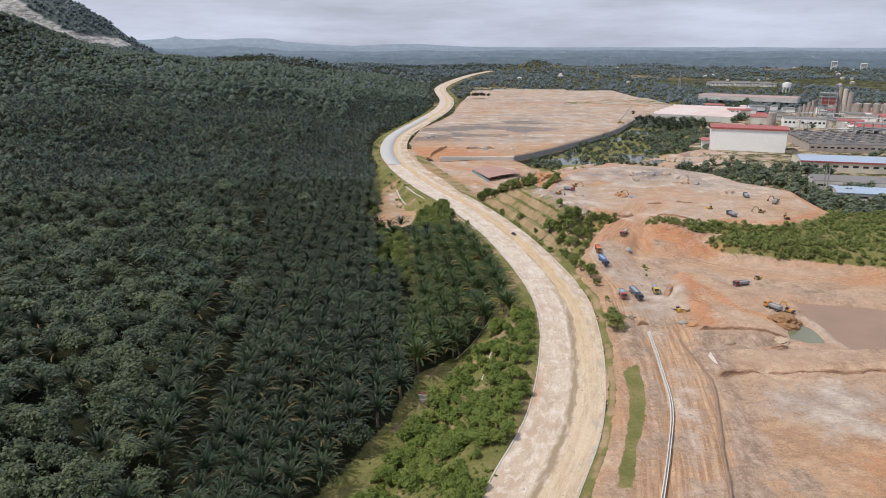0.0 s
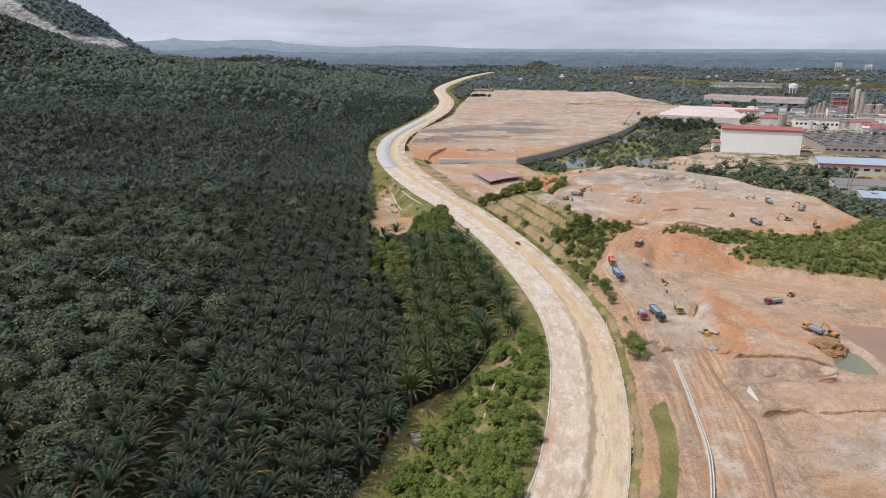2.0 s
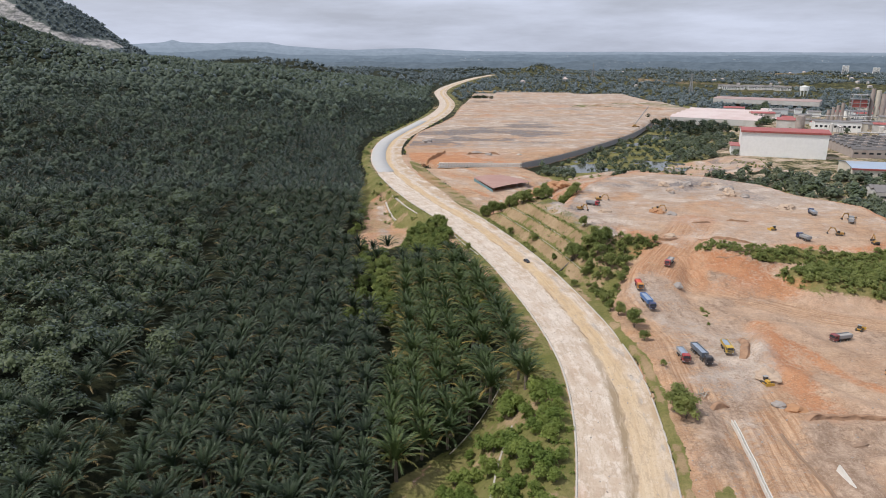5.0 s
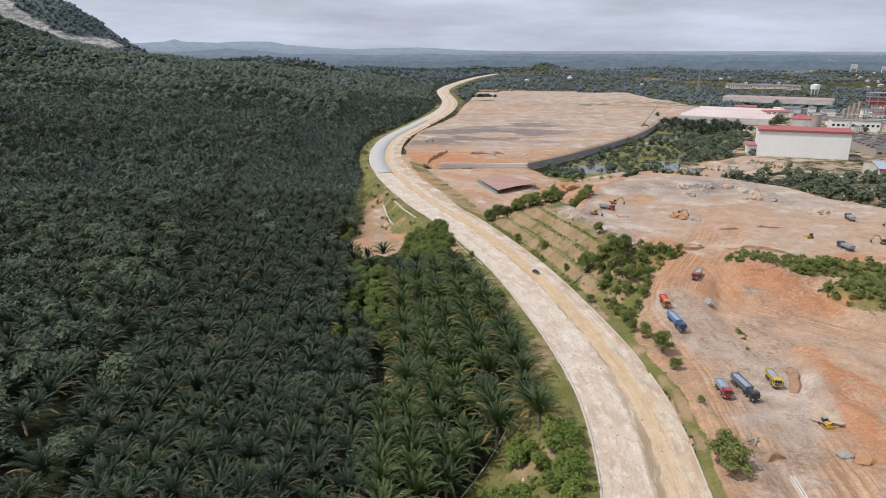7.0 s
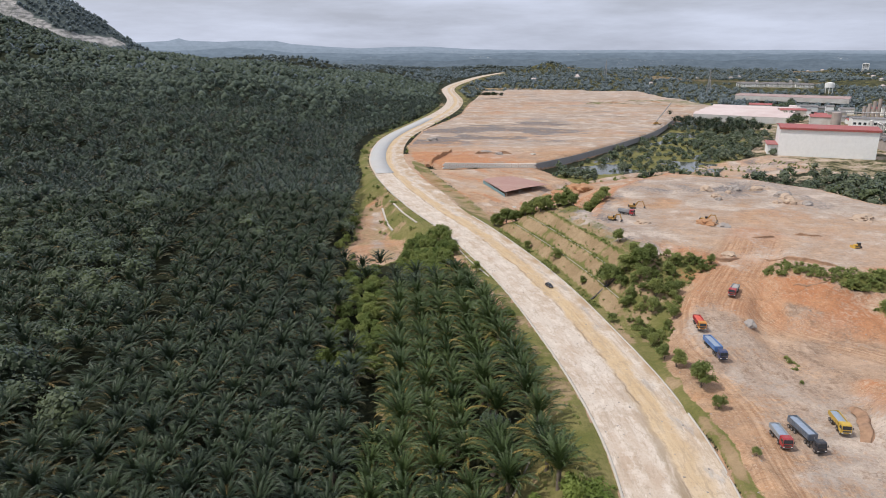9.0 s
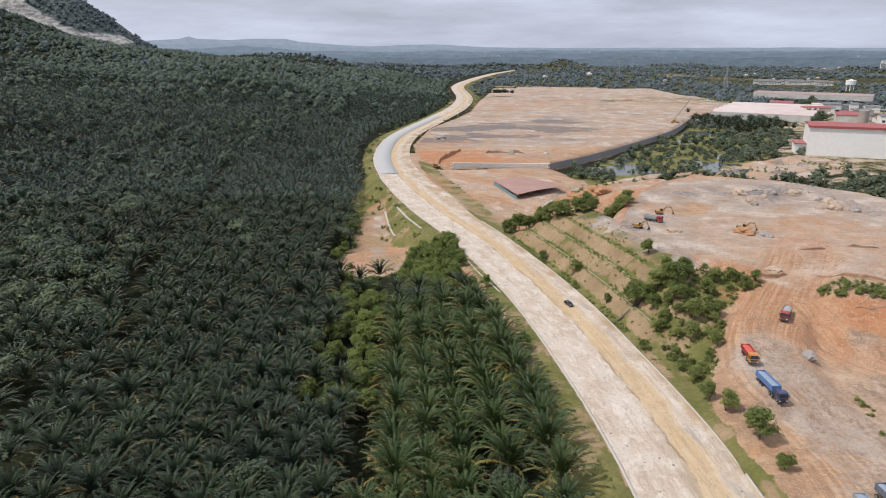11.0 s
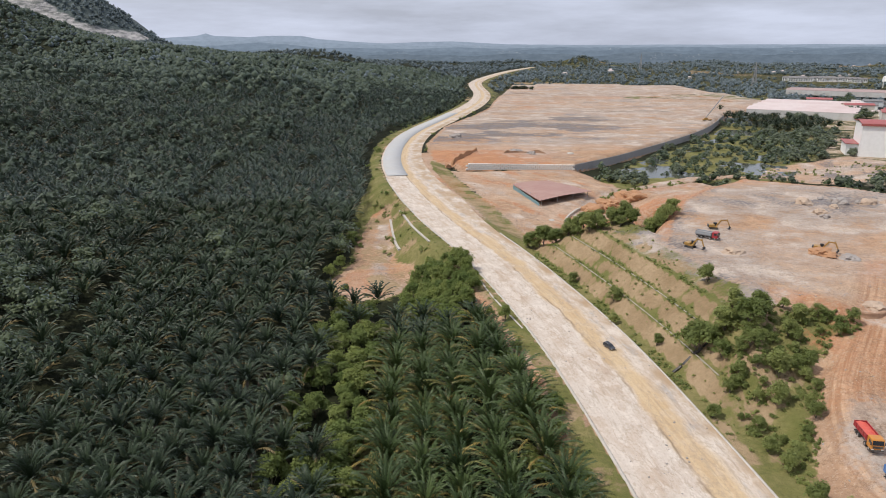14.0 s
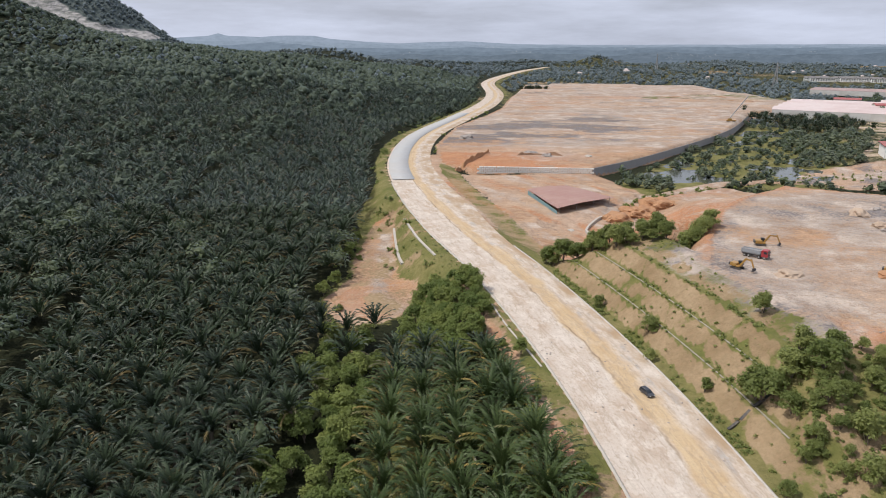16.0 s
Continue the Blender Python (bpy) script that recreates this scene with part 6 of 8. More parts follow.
run_along("bench_drain", beside_road(7.5, 300, 404), 0.28, 0.08, M_OLDCONC, "concrete drain along a bench of the cutting", "drain")
run_along("bench_drain", beside_road(12.7, 312, 404), 0.28, 0.08, M_OLDCONC, "concrete drain along a bench of the cutting", "drain")
run_along("slope_stair_drain", [(47.5, 318), (52, 320), (56.5, 322)], 0.5, 0.15, M_DARK, "dark stepped drain down the cutting", "drain")
run_along("slope_drain", [(10, 300), (3, 322), (-2, 345)], 0.35, 0.1, M_OLDCONC, "narrow concrete drain below the road bank", "drain")
run_along("slope_drain", [(17, 340), (10, 362), (6, 378)], 0.4, 0.15, M_CONC, "narrow concrete drain below the road bank", "drain")
run_along("slope_drain", [(20, 238), (12, 224), (4, 213)], 0.3, 0.1, M_OLDCONC, "pale stepped drain on the grass bank", "drain")
run_along("slope_drain", [(19, 212), (15, 200), (12, 186)], 0.4, 0.15, M_CONC, "pale stepped drain on the grass bank", "drain")

slab = tagged(new("concrete_slab"), "leaning white concrete slab in the soil", "slab")
bm = B()
prism(bm, [(-3.4, -0.6), (2.4, -0.6), (2.4, 1.1), (1.9, 1.1), (-3.4, 0.0)], -0.12, 0.12)
bmesh.ops.recalc_face_normals(bm, faces=bm.faces[:])
part("panel", bm, M_CHANNEL, slab)
slab.matrix_basis = pose(80.3, 181.5, ground_at(80.3, 181.5) + 0.2, 0, 14, 4)


def rock(name, size, seed, mat, label, flat=0.6):
    r = np.random.default_rng(seed)
    bm = B()
    bmesh.ops.create_icosphere(bm, subdivisions=4 if size > 3 else 3, radius=size)
    for v in bm.verts:
        f = 1 + 0.45 * noise.noise(v.co * 1.3 / size + Vector((seed, 0, 0))) + 0.26 * noise.noise(v.co * 3.2 / size + Vector((0, seed, 0))) + 0.1 * noise.noise(v.co * 8 / size) + 0.04 * noise.noise(v.co * 18 / size)
        v.co = Vector((v.co.x * f, v.co.y * f, max(v.co.z * f * flat, -0.25 * size)))
    me = bpy.data.meshes.new(name)
    bm.to_mesh(me)
    bm.free()
    me.materials.append(mat)
    return tagged(new(name, me), label, "rock")


M_STONE = paint("quarry_stone", (0.33, 0.30, 0.275), 0.95, wear=0.6, scale=0.6, dirt=(0.30, 0.22, 0.17))
M_BROWN = paint("dug_brown_earth", (0.30, 0.165, 0.08), 0.95, wear=0.7, scale=0.5, dirt=(0.16, 0.085, 0.045))
M_EARTH = paint("heaped_red_earth", (0.42, 0.23, 0.12), 0.95, wear=0.6, scale=0.5, dirt=(0.30, 0.15, 0.08))
M_PALEEARTH = paint("heaped_pale_earth", (0.47, 0.36, 0.27), 0.95, wear=0.6, scale=0.5, dirt=(0.33, 0.23, 0.16))
for x, y, s, m, nm, lb in ((82.9, 286.9, 1.7, M_STONE, "boulder", "large grey boulder by the haul road"), (81.5, 210.5, 1.6, M_STONE, "rubble_mound", "heap of pale broken rubble"),
                           (84.5, 208.5, 2.4, M_EARTH, "earth_mound", "heap of dug brown earth"), (149.4, 413.5, 3.2, M_STONE, "rock_outcrop", "dark leftover rock stack on the platform"),
                           (99, 366, 3.4, M_EARTH, "earth_mound", "low mound of red earth under a digger"), (75.5, 366.5, 2.8, M_PALEEARTH, "earth_mound", "heap of broken soil at the rock edge"),
                           (117, 212.5, 4.6, M_BROWN, "earth_mound", "heap of dark brown spoil beside the pond"), (86, 225, 3.4, M_PALEEARTH, "earth_mound", "churned brown earth by the bulldozer"),
                           (104, 362, 2.6, M_STONE, "rubble_mound", "small heap of whitish stone"), (108, 196, 2.6, M_PALEEARTH, "earth_mound", "grassy clod by the green pond"),
                           (94, 331, 2.2, M_PALEEARTH, "earth_mound", "heap of loose soil at the ramp"), (-14, 725, 5.0, M_STONE, "rubble_mound", "dark rock heap beside the far road"),
                           (66, 432, 4.0, M_EARTH, "earth_mound", "red earth bank at the platform corner"), (160, 372, 4.0, M_PALEEARTH, "earth_mound", "ochre stockpile on the platform"),
                           (37, 468, 1.2, M_CONC, "rubble_mound", "white rubble beside the culvert"), (58, 486, 6.0, M_EARTH, "earth_mound", "low mound of orange earth by the culvert"), (68, 496, 7.5, M_EARTH, "earth_mound", "long mound of orange earth below the platform"),
                           (80, 508, 8.0, M_EARTH, "earth_mound", "long mound of orange earth below the platform"), (30, 650, 4.2, M_STONE, "rubble_mound", "heap of dark broken rock on levelled ground"),
                           (40, 640, 3.2, M_STONE, "rubble_mound", "heap of dark broken rock on levelled ground"), (66, 640, 2.0, M_CONC, "rubble_mound", "pale debris on the levelled ground")):
    place(rock(nm, s, int(x * 7) % 97, m, lb, 0.5 if "mound" in nm else 0.8), x, y, 37 * s)
hr = np.random.default_rng(41)
for k in range(16):
    x, y = float(hr.uniform(104, 152)), float(hr.uniform(392, 440))
    place(rock("rubble_mound" if k % 2 else "earth_mound", float(hr.uniform(1.0, 3.0)), 11 + k, M_STONE if k % 2 else M_PALEEARTH, "heap of blasted grey rock on the platform" if k % 2 else "heap of loose pale soil on the platform", 0.75), x, y, 40 * k)
planks = tagged(new("timber_pile"), "scattered pile of pale broken planks", "timber")
for i in range(12):
    bm = B()
    box(bm, -1.1, -0.09, 0, 1.1, 0.09, 0.06)
    o = part("plank", bm, M_OLDCONC, planks)
    o.matrix_basis = pose(rng.normal(0, 1.1), rng.normal(0, 0.9), 0.12 + 0.04 * i, rng.normal(0, 5), rng.normal(0, 5), rng.normal(40, 30))
place(planks, 65, 216)


def earth_bank(pts, rise, label, seed, lean=0.7, mat=None):
    """A ragged cut face of bare earth along a line: notched, with crumbled lip and toe."""
    ln = spline(pts, 0.4)
    tg = np.gradient(ln, axis=0)
    tg /= np.linalg.norm(tg, axis=1)[:, None]
    nx, ny = tg[:, 1], -tg[:, 0]
    g = height(ln[:, 0] + nx * 1.2, ln[:, 1] + ny * 1.2)
    i = np.arange(len(ln))
    taper = smooth(i, 0, 10) * smooth(len(ln) - 1 - i, 0, 10)
    bite = rough_noise(ln[:, 0], ln[:, 1], 0.35, 4, seed + 3)
    tall = rise * np.clip(0.7 + 0.75 * rough_noise(ln[:, 0], ln[:, 1], 0.16, 4, seed + 5), 0.42, 1.3)
    rows = []
    for f, out in ((-0.3, 1.0), (0.08, 0.6), (0.3, 0.32), (0.55, 0.22), (0.8, 0.2), (1.0, 0.12), (1.02, -0.5), (0.8, -1.3), (-0.35, -2.6)):
        jit = rough_noise(ln[:, 0] + 13 * f, ln[:, 1] - 7 * f, 0.8, 3, seed)
        o = lean * (out + (0.45 * jit + 0.8 * bite) * (1.0 if 0 < f else 0.5))
        rows.append(np.stack([ln[:, 0] + nx * o, ln[:, 1] + ny * o, g - 0.5 * (1 - taper) + taper * (tall * f + 0.12 * jit * (f > 0.5))], 1))
    v = np.stack(rows, 1).reshape(-1, 3)
    me = mesh_from("earth_bank", v, grid_faces(len(rows), len(ln)), mat or M_CUT, False)
    return tagged(new("earth_bank", me), label, "earth bank", kind="structure")


M_CUT = paint("freshly_cut_earth", (0.37, 0.225, 0.14), 0.95, wear=0.8, scale=0.5, dirt=(0.15, 0.088, 0.055))
M_LIP = paint("trampled_earth", (0.29, 0.195, 0.135), 0.95, wear=0.6, scale=0.4, dirt=(0.16, 0.105, 0.07))
earth_bank([(77.5, 172.3), (82, 173.4), (88.8, 174.4), (93, 174.4)], 2.3, "low ragged scarp of cut earth across the yard", 2)
earth_bank([(91, 174.4), (97.6, 174.2), (106, 174.8), (115, 174.4), (128, 174.6), (160, 174)], 1.2, "long low scarp of cut earth across the yard", 21)
earth_bank([(76.4, 201), (75.9, 192), (76.4, 181), (75.6, 170), (72.9, 159.5), (68.8, 147), (65.2, 136), (61, 122), (56, 107)], 0.65, "curving lip of trampled earth beside the drain", 3, 0.3, M_LIP)
earth_bank([(86.6, 193.4), (91.5, 193.8), (94.2, 197)], 0.8, "curved soil edge below the scarp", 22, 0.6, M_LIP)
earth_bank([(99, 188.4), (104, 189), (107.3, 191.3), (109.3, 195)], 1.2, "curved soil edge near the pond", 23)
earth_bank([(84, 234), (88, 243), (90, 251)], 1.3, "undercut soil bank at the pit entrance", 4)
earth_bank([(64, 207), (67, 209.5), (71, 210)], 1.6, "dug out pit edge at the head of the drain", 5)
earth_bank([(82, 200.4), (87.3, 202.2), (94.5, 202.4), (106, 199.8), (112, 199)], 1.2, "stepped soil edge near the pond", 6)
earth_bank([(100, 306), (108, 303.5), (118, 306)], 1.2, "red earth bank below the scrub", 11)
earth_bank([(106, 347), (111, 345.5), (118, 348)], 1.0, "small dug ledge on the platform", 14)
earth_bank([(122, 350), (128, 348.5), (135, 348)], 1.1, "small dug ledge on the platform", 15)
earth_bank([(103, 329), (108, 322), (114, 317), (121, 312)], 1.3, "broken red rim of the platform above the scrub", 16)
earth_bank([(84, 328), (91, 326), (98, 329)], 1.2, "broken red rim of the platform above the grove", 17)
earth_bank([(20, 641), (36, 645), (52, 641)], 2.0, "broken rock edge on the levelled ground", 12)
earth_bank([(-16, 596), (-8, 615), (-1, 640), (4, 655)], 3.0, "gullied bank of orange soil", 13, 0.7, M_EARTH)


# ---- trees and shrubs ----
def tree_kind(name, label, category, group, seed, wide, tall, leaves, leaf, trunk, mat=None):
    thing = tagged(new(name), label, category, group)
    v, f, dr = leafy_crown(20, leaves, leaf, seed, wide * 1.08, tall, 0.5)
    v = v + (0, 0, trunk)
    part("crown", (v, f, dr), mat or M_TREE, thing)
    tv, tf = tube([(0, 0, -0.5), (0.05, 0, trunk * 0.6), (0, 0.1, trunk + tall * 0.8)], [0.06 * wide, 0.045 * wide, 0.02 * wide], 7)
    part("trunk", (tv, tf), M_BARK, thing)
    for k in range(3):
        a = k * 2.1 + seed
        tv, tf = tube([(0, 0, trunk * 0.7), (0.5 * wide * math.cos(a) * 0.6, 0.5 * wide * math.sin(a) * 0.6, trunk + tall * 0.7)], [0.03 * wide, 0.012 * wide], 5)
        part("limb", (tv, tf), M_BARK, thing)
    return thing


def plant(protos, spots, sizes):
    """Put trees at spots: the first few are the prototypes themselves, the rest copies."""
    zs = height([p[0] for p in spots], [p[1] for p in spots])
    for i, ((x, y), s, z) in enumerate(zip(spots, sizes, zs)):
        k = i % len(protos)
        m = pose(x, y, z - 0.1, 0, 0, float(rng.uniform(0, 360)))
        o = protos[k] if i < len(protos) else copy_thing(protos[k], m)
        o.matrix_basis = m
        o.scale = (s, s, s * float(rng.uniform(0.9, 1.15)))


def fill(poly, n, gap, seed):
    """Spots inside a polygon, not nearer to one another than gap."""
    r = np.random.default_rng(seed)
    p = np.array(poly, float)
    out = []
    for _ in range(n * 12):
        c = r.uniform(p.min(0), p.max(0))
        if inside(c[:1], c[1:], poly)[0] > 0 and all((c[0] - a) ** 2 + (c[1] - b) ** 2 > gap * gap for a, b in out):
            out.append((float(c[0]), float(c[1])))
            if len(out) >= n:
                break
    return out


bush = [tree_kind("bush", "leafy green bush on the road bank", "bush", "bushes on the road bank", s, 2.2, 1.6, 820, 0.29, 0.0, M_BUSH) for s in (51, 52, 53)]
spots = fill(SHRUBS, 250, 1.8, 5)
plant(bush, spots, rng.uniform(0.6, 1.5, len(spots)))
tree = [tree_kind("tree", "rounded broadleaf tree with dense green crown", "tree", "trees beside the cutting", s, 2.9, 2.3, 1700, 0.29, 0.25) for s in (61, 62, 63)]
HEDGE = [(18, 412), (27, 408), (35, 404), (43, 397), (52, 396), (66, 402), (72, 412), (70, 420), (64, 410), (53, 404), (44, 406), (36, 412), (28, 415)]
spots = fill(GROVE, 46, 3.0, 6) + fill(HEDGE, 52, 2.2, 7)
spots += [(58, 268), (60, 257), (60.5, 248), (56.3, 208.5), (57.6, 204.5), (60, 229), (57, 274), (61, 262), (53.5, 321), (47, 330), (42, 356), (34, 376), (62, 345), (40, 345), (50, 300)]
sizes = np.concatenate([rng.uniform(0.3, 0.72, 46), rng.uniform(0.7, 1.45, len(spots) - 61), [0.9, 1.15, 0.7, 1.4, 1.3, 0.4, 0.8, 0.8, 1.5, 0.6, 0.9, 0.7, 1.0, 0.5, 0.6]])
big = [(53, 322), (59, 323), (63, 321), (66, 325), (56, 315), (61, 314), (64, 307), (80, 327), (71, 320), (54.5, 305), (61, 300), (69, 309), (62, 328), (75, 325), (57, 308)]
spots, sizes = spots + big, np.concatenate([sizes, [1.3, 1.2, 1.3, 1.1, 0.85, 0.95, 1.1, 0.7, 0.85, 0.6, 0.85, 0.9, 1.0, 0.75, 0.7]])
plant(tree, spots, sizes)
dark = [tree_kind("tree", "rounded green tree at the end of the palm block", "tree", "trees at the palm block", s, 3.6, 2.6, 1800, 0.34, 0.9, M_COPSE) for s in (71, 72)]
spots = fill(COPSE, 56, 2.4, 8)
plant(dark, spots, rng.uniform(0.7, 1.05, len(spots)))
mixed = [tree_kind("tree", "bright green tree beside the plantation track", "tree", "trees along the track", s, 3.4, 2.7, 1800, 0.33, 0.7, M_COPSE) for s in (81, 82)]
spots = fill(MIXED, 46, 3.6, 9) + [(-46, 462), (-47, 452), (-45, 441), (-48, 434), (-43, 411), (-45, 403)] + [(9, 349), (10, 333), (13, 346), (6, 317), (12, 322), (4, 326), (2, 352), (9, 305), (13, 312)]
plant(mixed, spots, np.concatenate([rng.uniform(0.8, 1.25, len(spots) - 9), rng.uniform(0.5, 0.9, 9)]))
EDGEROW = [(3, 372), (11, 346), (18, 318), (23, 290), (25, 268), (19, 268), (14, 296), (9, 322), (2, 350), (-3, 368)]
edge_tree = [tree_kind("tree", "green roadside tree overhanging the palm edge", "tree", "trees along the palm edge", s, 2.6, 2.2, 1300, 0.30, 0.5, M_COPSE) for s in (84, 85)]
spots = fill(EDGEROW, 18, 3.8, 15)
plant(edge_tree, spots, rng.uniform(0.6, 1.15, len(spots)))


def thicket(name, n, ok_fn, x0, x1, y0, y1, tmpl, lo_s, hi_s, mat, label, sink=0.3):
    x, y = rng.uniform(x0, x1, n), rng.uniform(y0, y1, n)
    z, cov, d, w = terrain(x, y)
    ok = ok_fn(x, y, z, cov, d, w)
    k = int(ok.sum())
    return scatter(name, tmpl, np.stack([x[ok], y[ok], z[ok] - sink], 1), rng.uniform(lo_s, hi_s, k), mat, label, "shrubs")


small = [leafy_crown(3, 84, 0.40, s, 1.5, 1.0, 0.55) for s in (91, 92, 93)]
medium = [leafy_crown(5, 90, 0.88, s, 2.8, 2.2) for s in (94, 95, 96)]
tuft = [leafy_crown(1, 22, 0.3, s, 0.8, 0.35, 0.4) for s in (97, 98, 99)]
thicket("scrub", 3800, lambda x, y, z, c, d, w: (inside(x, y, SCRUB) > 1) & (c[:, 0] < 0.5), 100, 310, 232, 365, small, 0.6, 1.5, M_TREE, "dense green scrub on uneven ground")
thicket("scrub", 420, lambda x, y, z, c, d, w: inside(x, y, TONGUE) > 0, 118, 168, 268, 302, small, 0.5, 1.3, M_TREE, "green scrub spreading into the yard")
thicket("scrub", 900, lambda x, y, z, c, d, w: (along_line(x, y, ((101, 313), (118, 306), (138, 306), (142, 302), (160, 300))) < 4.5), 95, 170, 294, 325, small, 0.4, 1.0, M_TREE, "green scrub along the foot of the platform")
thicket("scrub", 900, lambda x, y, z, c, d, w: (inside(x, y, GROVE) > -0.5) & (rough_noise(x, y, 1 / 7, 2, 33) > -0.25), 50, 90, 276, 332, small, 0.3, 0.7, M_TREE, "low thicket between the trees by the cutting")
thicket("scrub", 160, lambda x, y, z, c, d, w: (inside(x, y, CLEARING) > -9) & (inside(x, y, CLEARING) < 3) & (d < -2.5), -62, -5, 365, 510, small, 0.4, 1.1, M_TREE, "weeds around the bare clearing")
thicket("scrub", 30, lambda x, y, z, c, d, w: (along_line(x, y, ((85.5, 273), (84, 258))) < 1.5), 80, 90, 255, 276, small, 0.4, 0.8, M_TREE, "green weeds on a low soil ridge")
thicket("scrub", 1250, lambda x, y, z, c, d, w: (inside(x, y, MARSH) > -12) & (z > -9.75) & (c[:, 0] < 0.4) & (rough_noise(x, y, 1 / 28, 3, 19) > -0.35), 60, 330, 490, 910, medium, 0.5, 1.4, M_MIDHAZE, "wet scrub between the marsh pools")
thicket("scrub", 420, lambda x, y, z, c, d, w: (inside(x, y, PLATEAU) < -3) & (inside(x, y, SCRUB) < 0) & (inside(x, y, MARSH) < 0) & (c[:, 0] < 0.45) & ((x > 232) | (y < 470) | (rng.uniform(0, 1, len(x)) < 0.25)), 150, 290, 330, 540, medium, 0.9, 2.0, M_MIDHAZE, "dense trees below the platform")
thicket("scrub", 260, lambda x, y, z, c, d, w: (along_line(x, y, ((68, 515), (89, 541), (123, 567), (150, 566))) < 3.0), 60, 155, 508, 575, small, 0.7, 1.3, M_TREE, "green shrubs edging the platform")
thicket("scrub", 260, lambda x, y, z, c, d, w: (d > w + 2) & (d < w + 12) & (c[:, 0] < 0.8), -60, 0, 640, 1000, small, 0.8, 1.6, M_TREE, "shrubs between the far road and the levelled ground")
thicket("scrub", 4200, lambda x, y, z, c, d, w: (c[:, 1] > 0.6) & (c[:, 0] < 0.45) & (((d > w + 1) & (d < w + 40) & (y < 410) & (y > 285)) | (d < -2)), -45, 70, 110, 520, tuft, 0.3, 0.95, M_TREE, "weeds and tufts on the grass banks", 0.05)
thicket("scrub", 9000, lambda x, y, z, c, d, w: (d > w + 0.6) & (((d - w > 6.9) & (d - w < 8.6)) | ((d - w > 12.1) & (d - w < 13.9)) | ((d - w > 17.5) & (d - w < 19.2)) | (d - w < 3.4)) & (rough_noise(x, y, 1 / 9, 2, 37) > -0.1), 8, 75, 300, 405, tuft, 0.45, 1.1, M_TREE, "weeds along the benches of the cutting", 0.12)
thicket("scrub", 500, lambda x, y, z, c, d, w: (d < -3) & (-d < 9) & (y > 470), -110, -30, 470, 1000, small, 0.7, 1.5, M_TREE, "bright scrub at the estate edge")
thicket("scrub", 1300, lambda x, y, z, c, d, w: (inside(x, y, SHRUBS) > -1), -30, 40, 90, 240, small, 0.3, 0.8, M_BUSH, "low green undergrowth on the bank")
thicket("scrub", 900, lambda x, y, z, c, d, w: (inside(x, y, WORKS) < 14) & (inside(x, y, WORKS) > -40) & (inside(x, y, BARELOT) < -2) & (inside(x, y, FLATS) < -8), 190, 420, 400, 1000, medium, 1.0, 2.2, M_MIDHAZE, "tall trees around the works")
thicket("scrub", 420, lambda x, y, z, c, d, w: (inside(x, y, WORKS) > 0) & (rough_noise(x, y, 1 / 40, 2, 9) > 0.22), 330, 800, 560, 1080, medium, 0.8, 1.8, M_MIDHAZE, "trees between the works buildings")
thicket("scrub", 130, lambda x, y, z, c, d, w: (along_line(x, y, ((222, 505), (232, 482), (246, 468))) < 8) | (along_line(x, y, ((283, 520), (300, 510), (322, 503))) < 4) | (np.hypot(x - 310, y - 612) < 8), 205, 330, 455, 625, medium, 1.5, 2.4, M_JUNGLE, "tall shade trees along the works fence")
thicket("scrub", 900, lambda x, y, z, c, d, w: (along_line(x, y, ((374, 872), (440, 1010), (505, 1160), (575, 1262))) < 9) | (np.hypot(x - 402, y - 872) < 7), 360, 600, 860, 1275, medium, 1.6, 2.4, M_JUNGLE, "row of tall dark trees between the factories")
thicket("scrub", 1100, lambda x, y, z, c, d, w: (d < -9) & (d > -70) & (y > 820), -180, 0, 820, 1260, jl, 0.6, 1.1, M_JUNGLE, "forest edge beside the far road", 1.5)
fp = rng.uniform((250, 770), (310, 930), (90, 2))
fp = fp[inside(fp[:, 0], fp[:, 1], WORKS) < 60]
scatter("palm_clump", lo, np.stack([fp[:, 0], fp[:, 1], height(fp[:, 0], fp[:, 1]) + 6], 1), rng.uniform(0.9, 1.2, len(fp)), M_PALM, "stand of tall palms behind the marsh", "palm grove")
thicket("scrub", 420, lambda x, y, z, c, d, w: (inside(x, y, BARELOT) > -6) & (rough_noise(x, y, 1 / 18, 2, 29) > 0.0), 150, 270, 565, 650, small, 0.3, 0.9, M_TREE, "weeds spreading over the rubble lot")
fp = rng.uniform((44, 1250), (84, 1266), (26, 2))
scatter("palm_clump", lo, np.stack([fp[:, 0], fp[:, 1], height(fp[:, 0], fp[:, 1]) + 6], 1), rng.uniform(0.9, 1.2, len(fp)), M_PALM, "isolated palms left on the levelled ground", "palm grove")


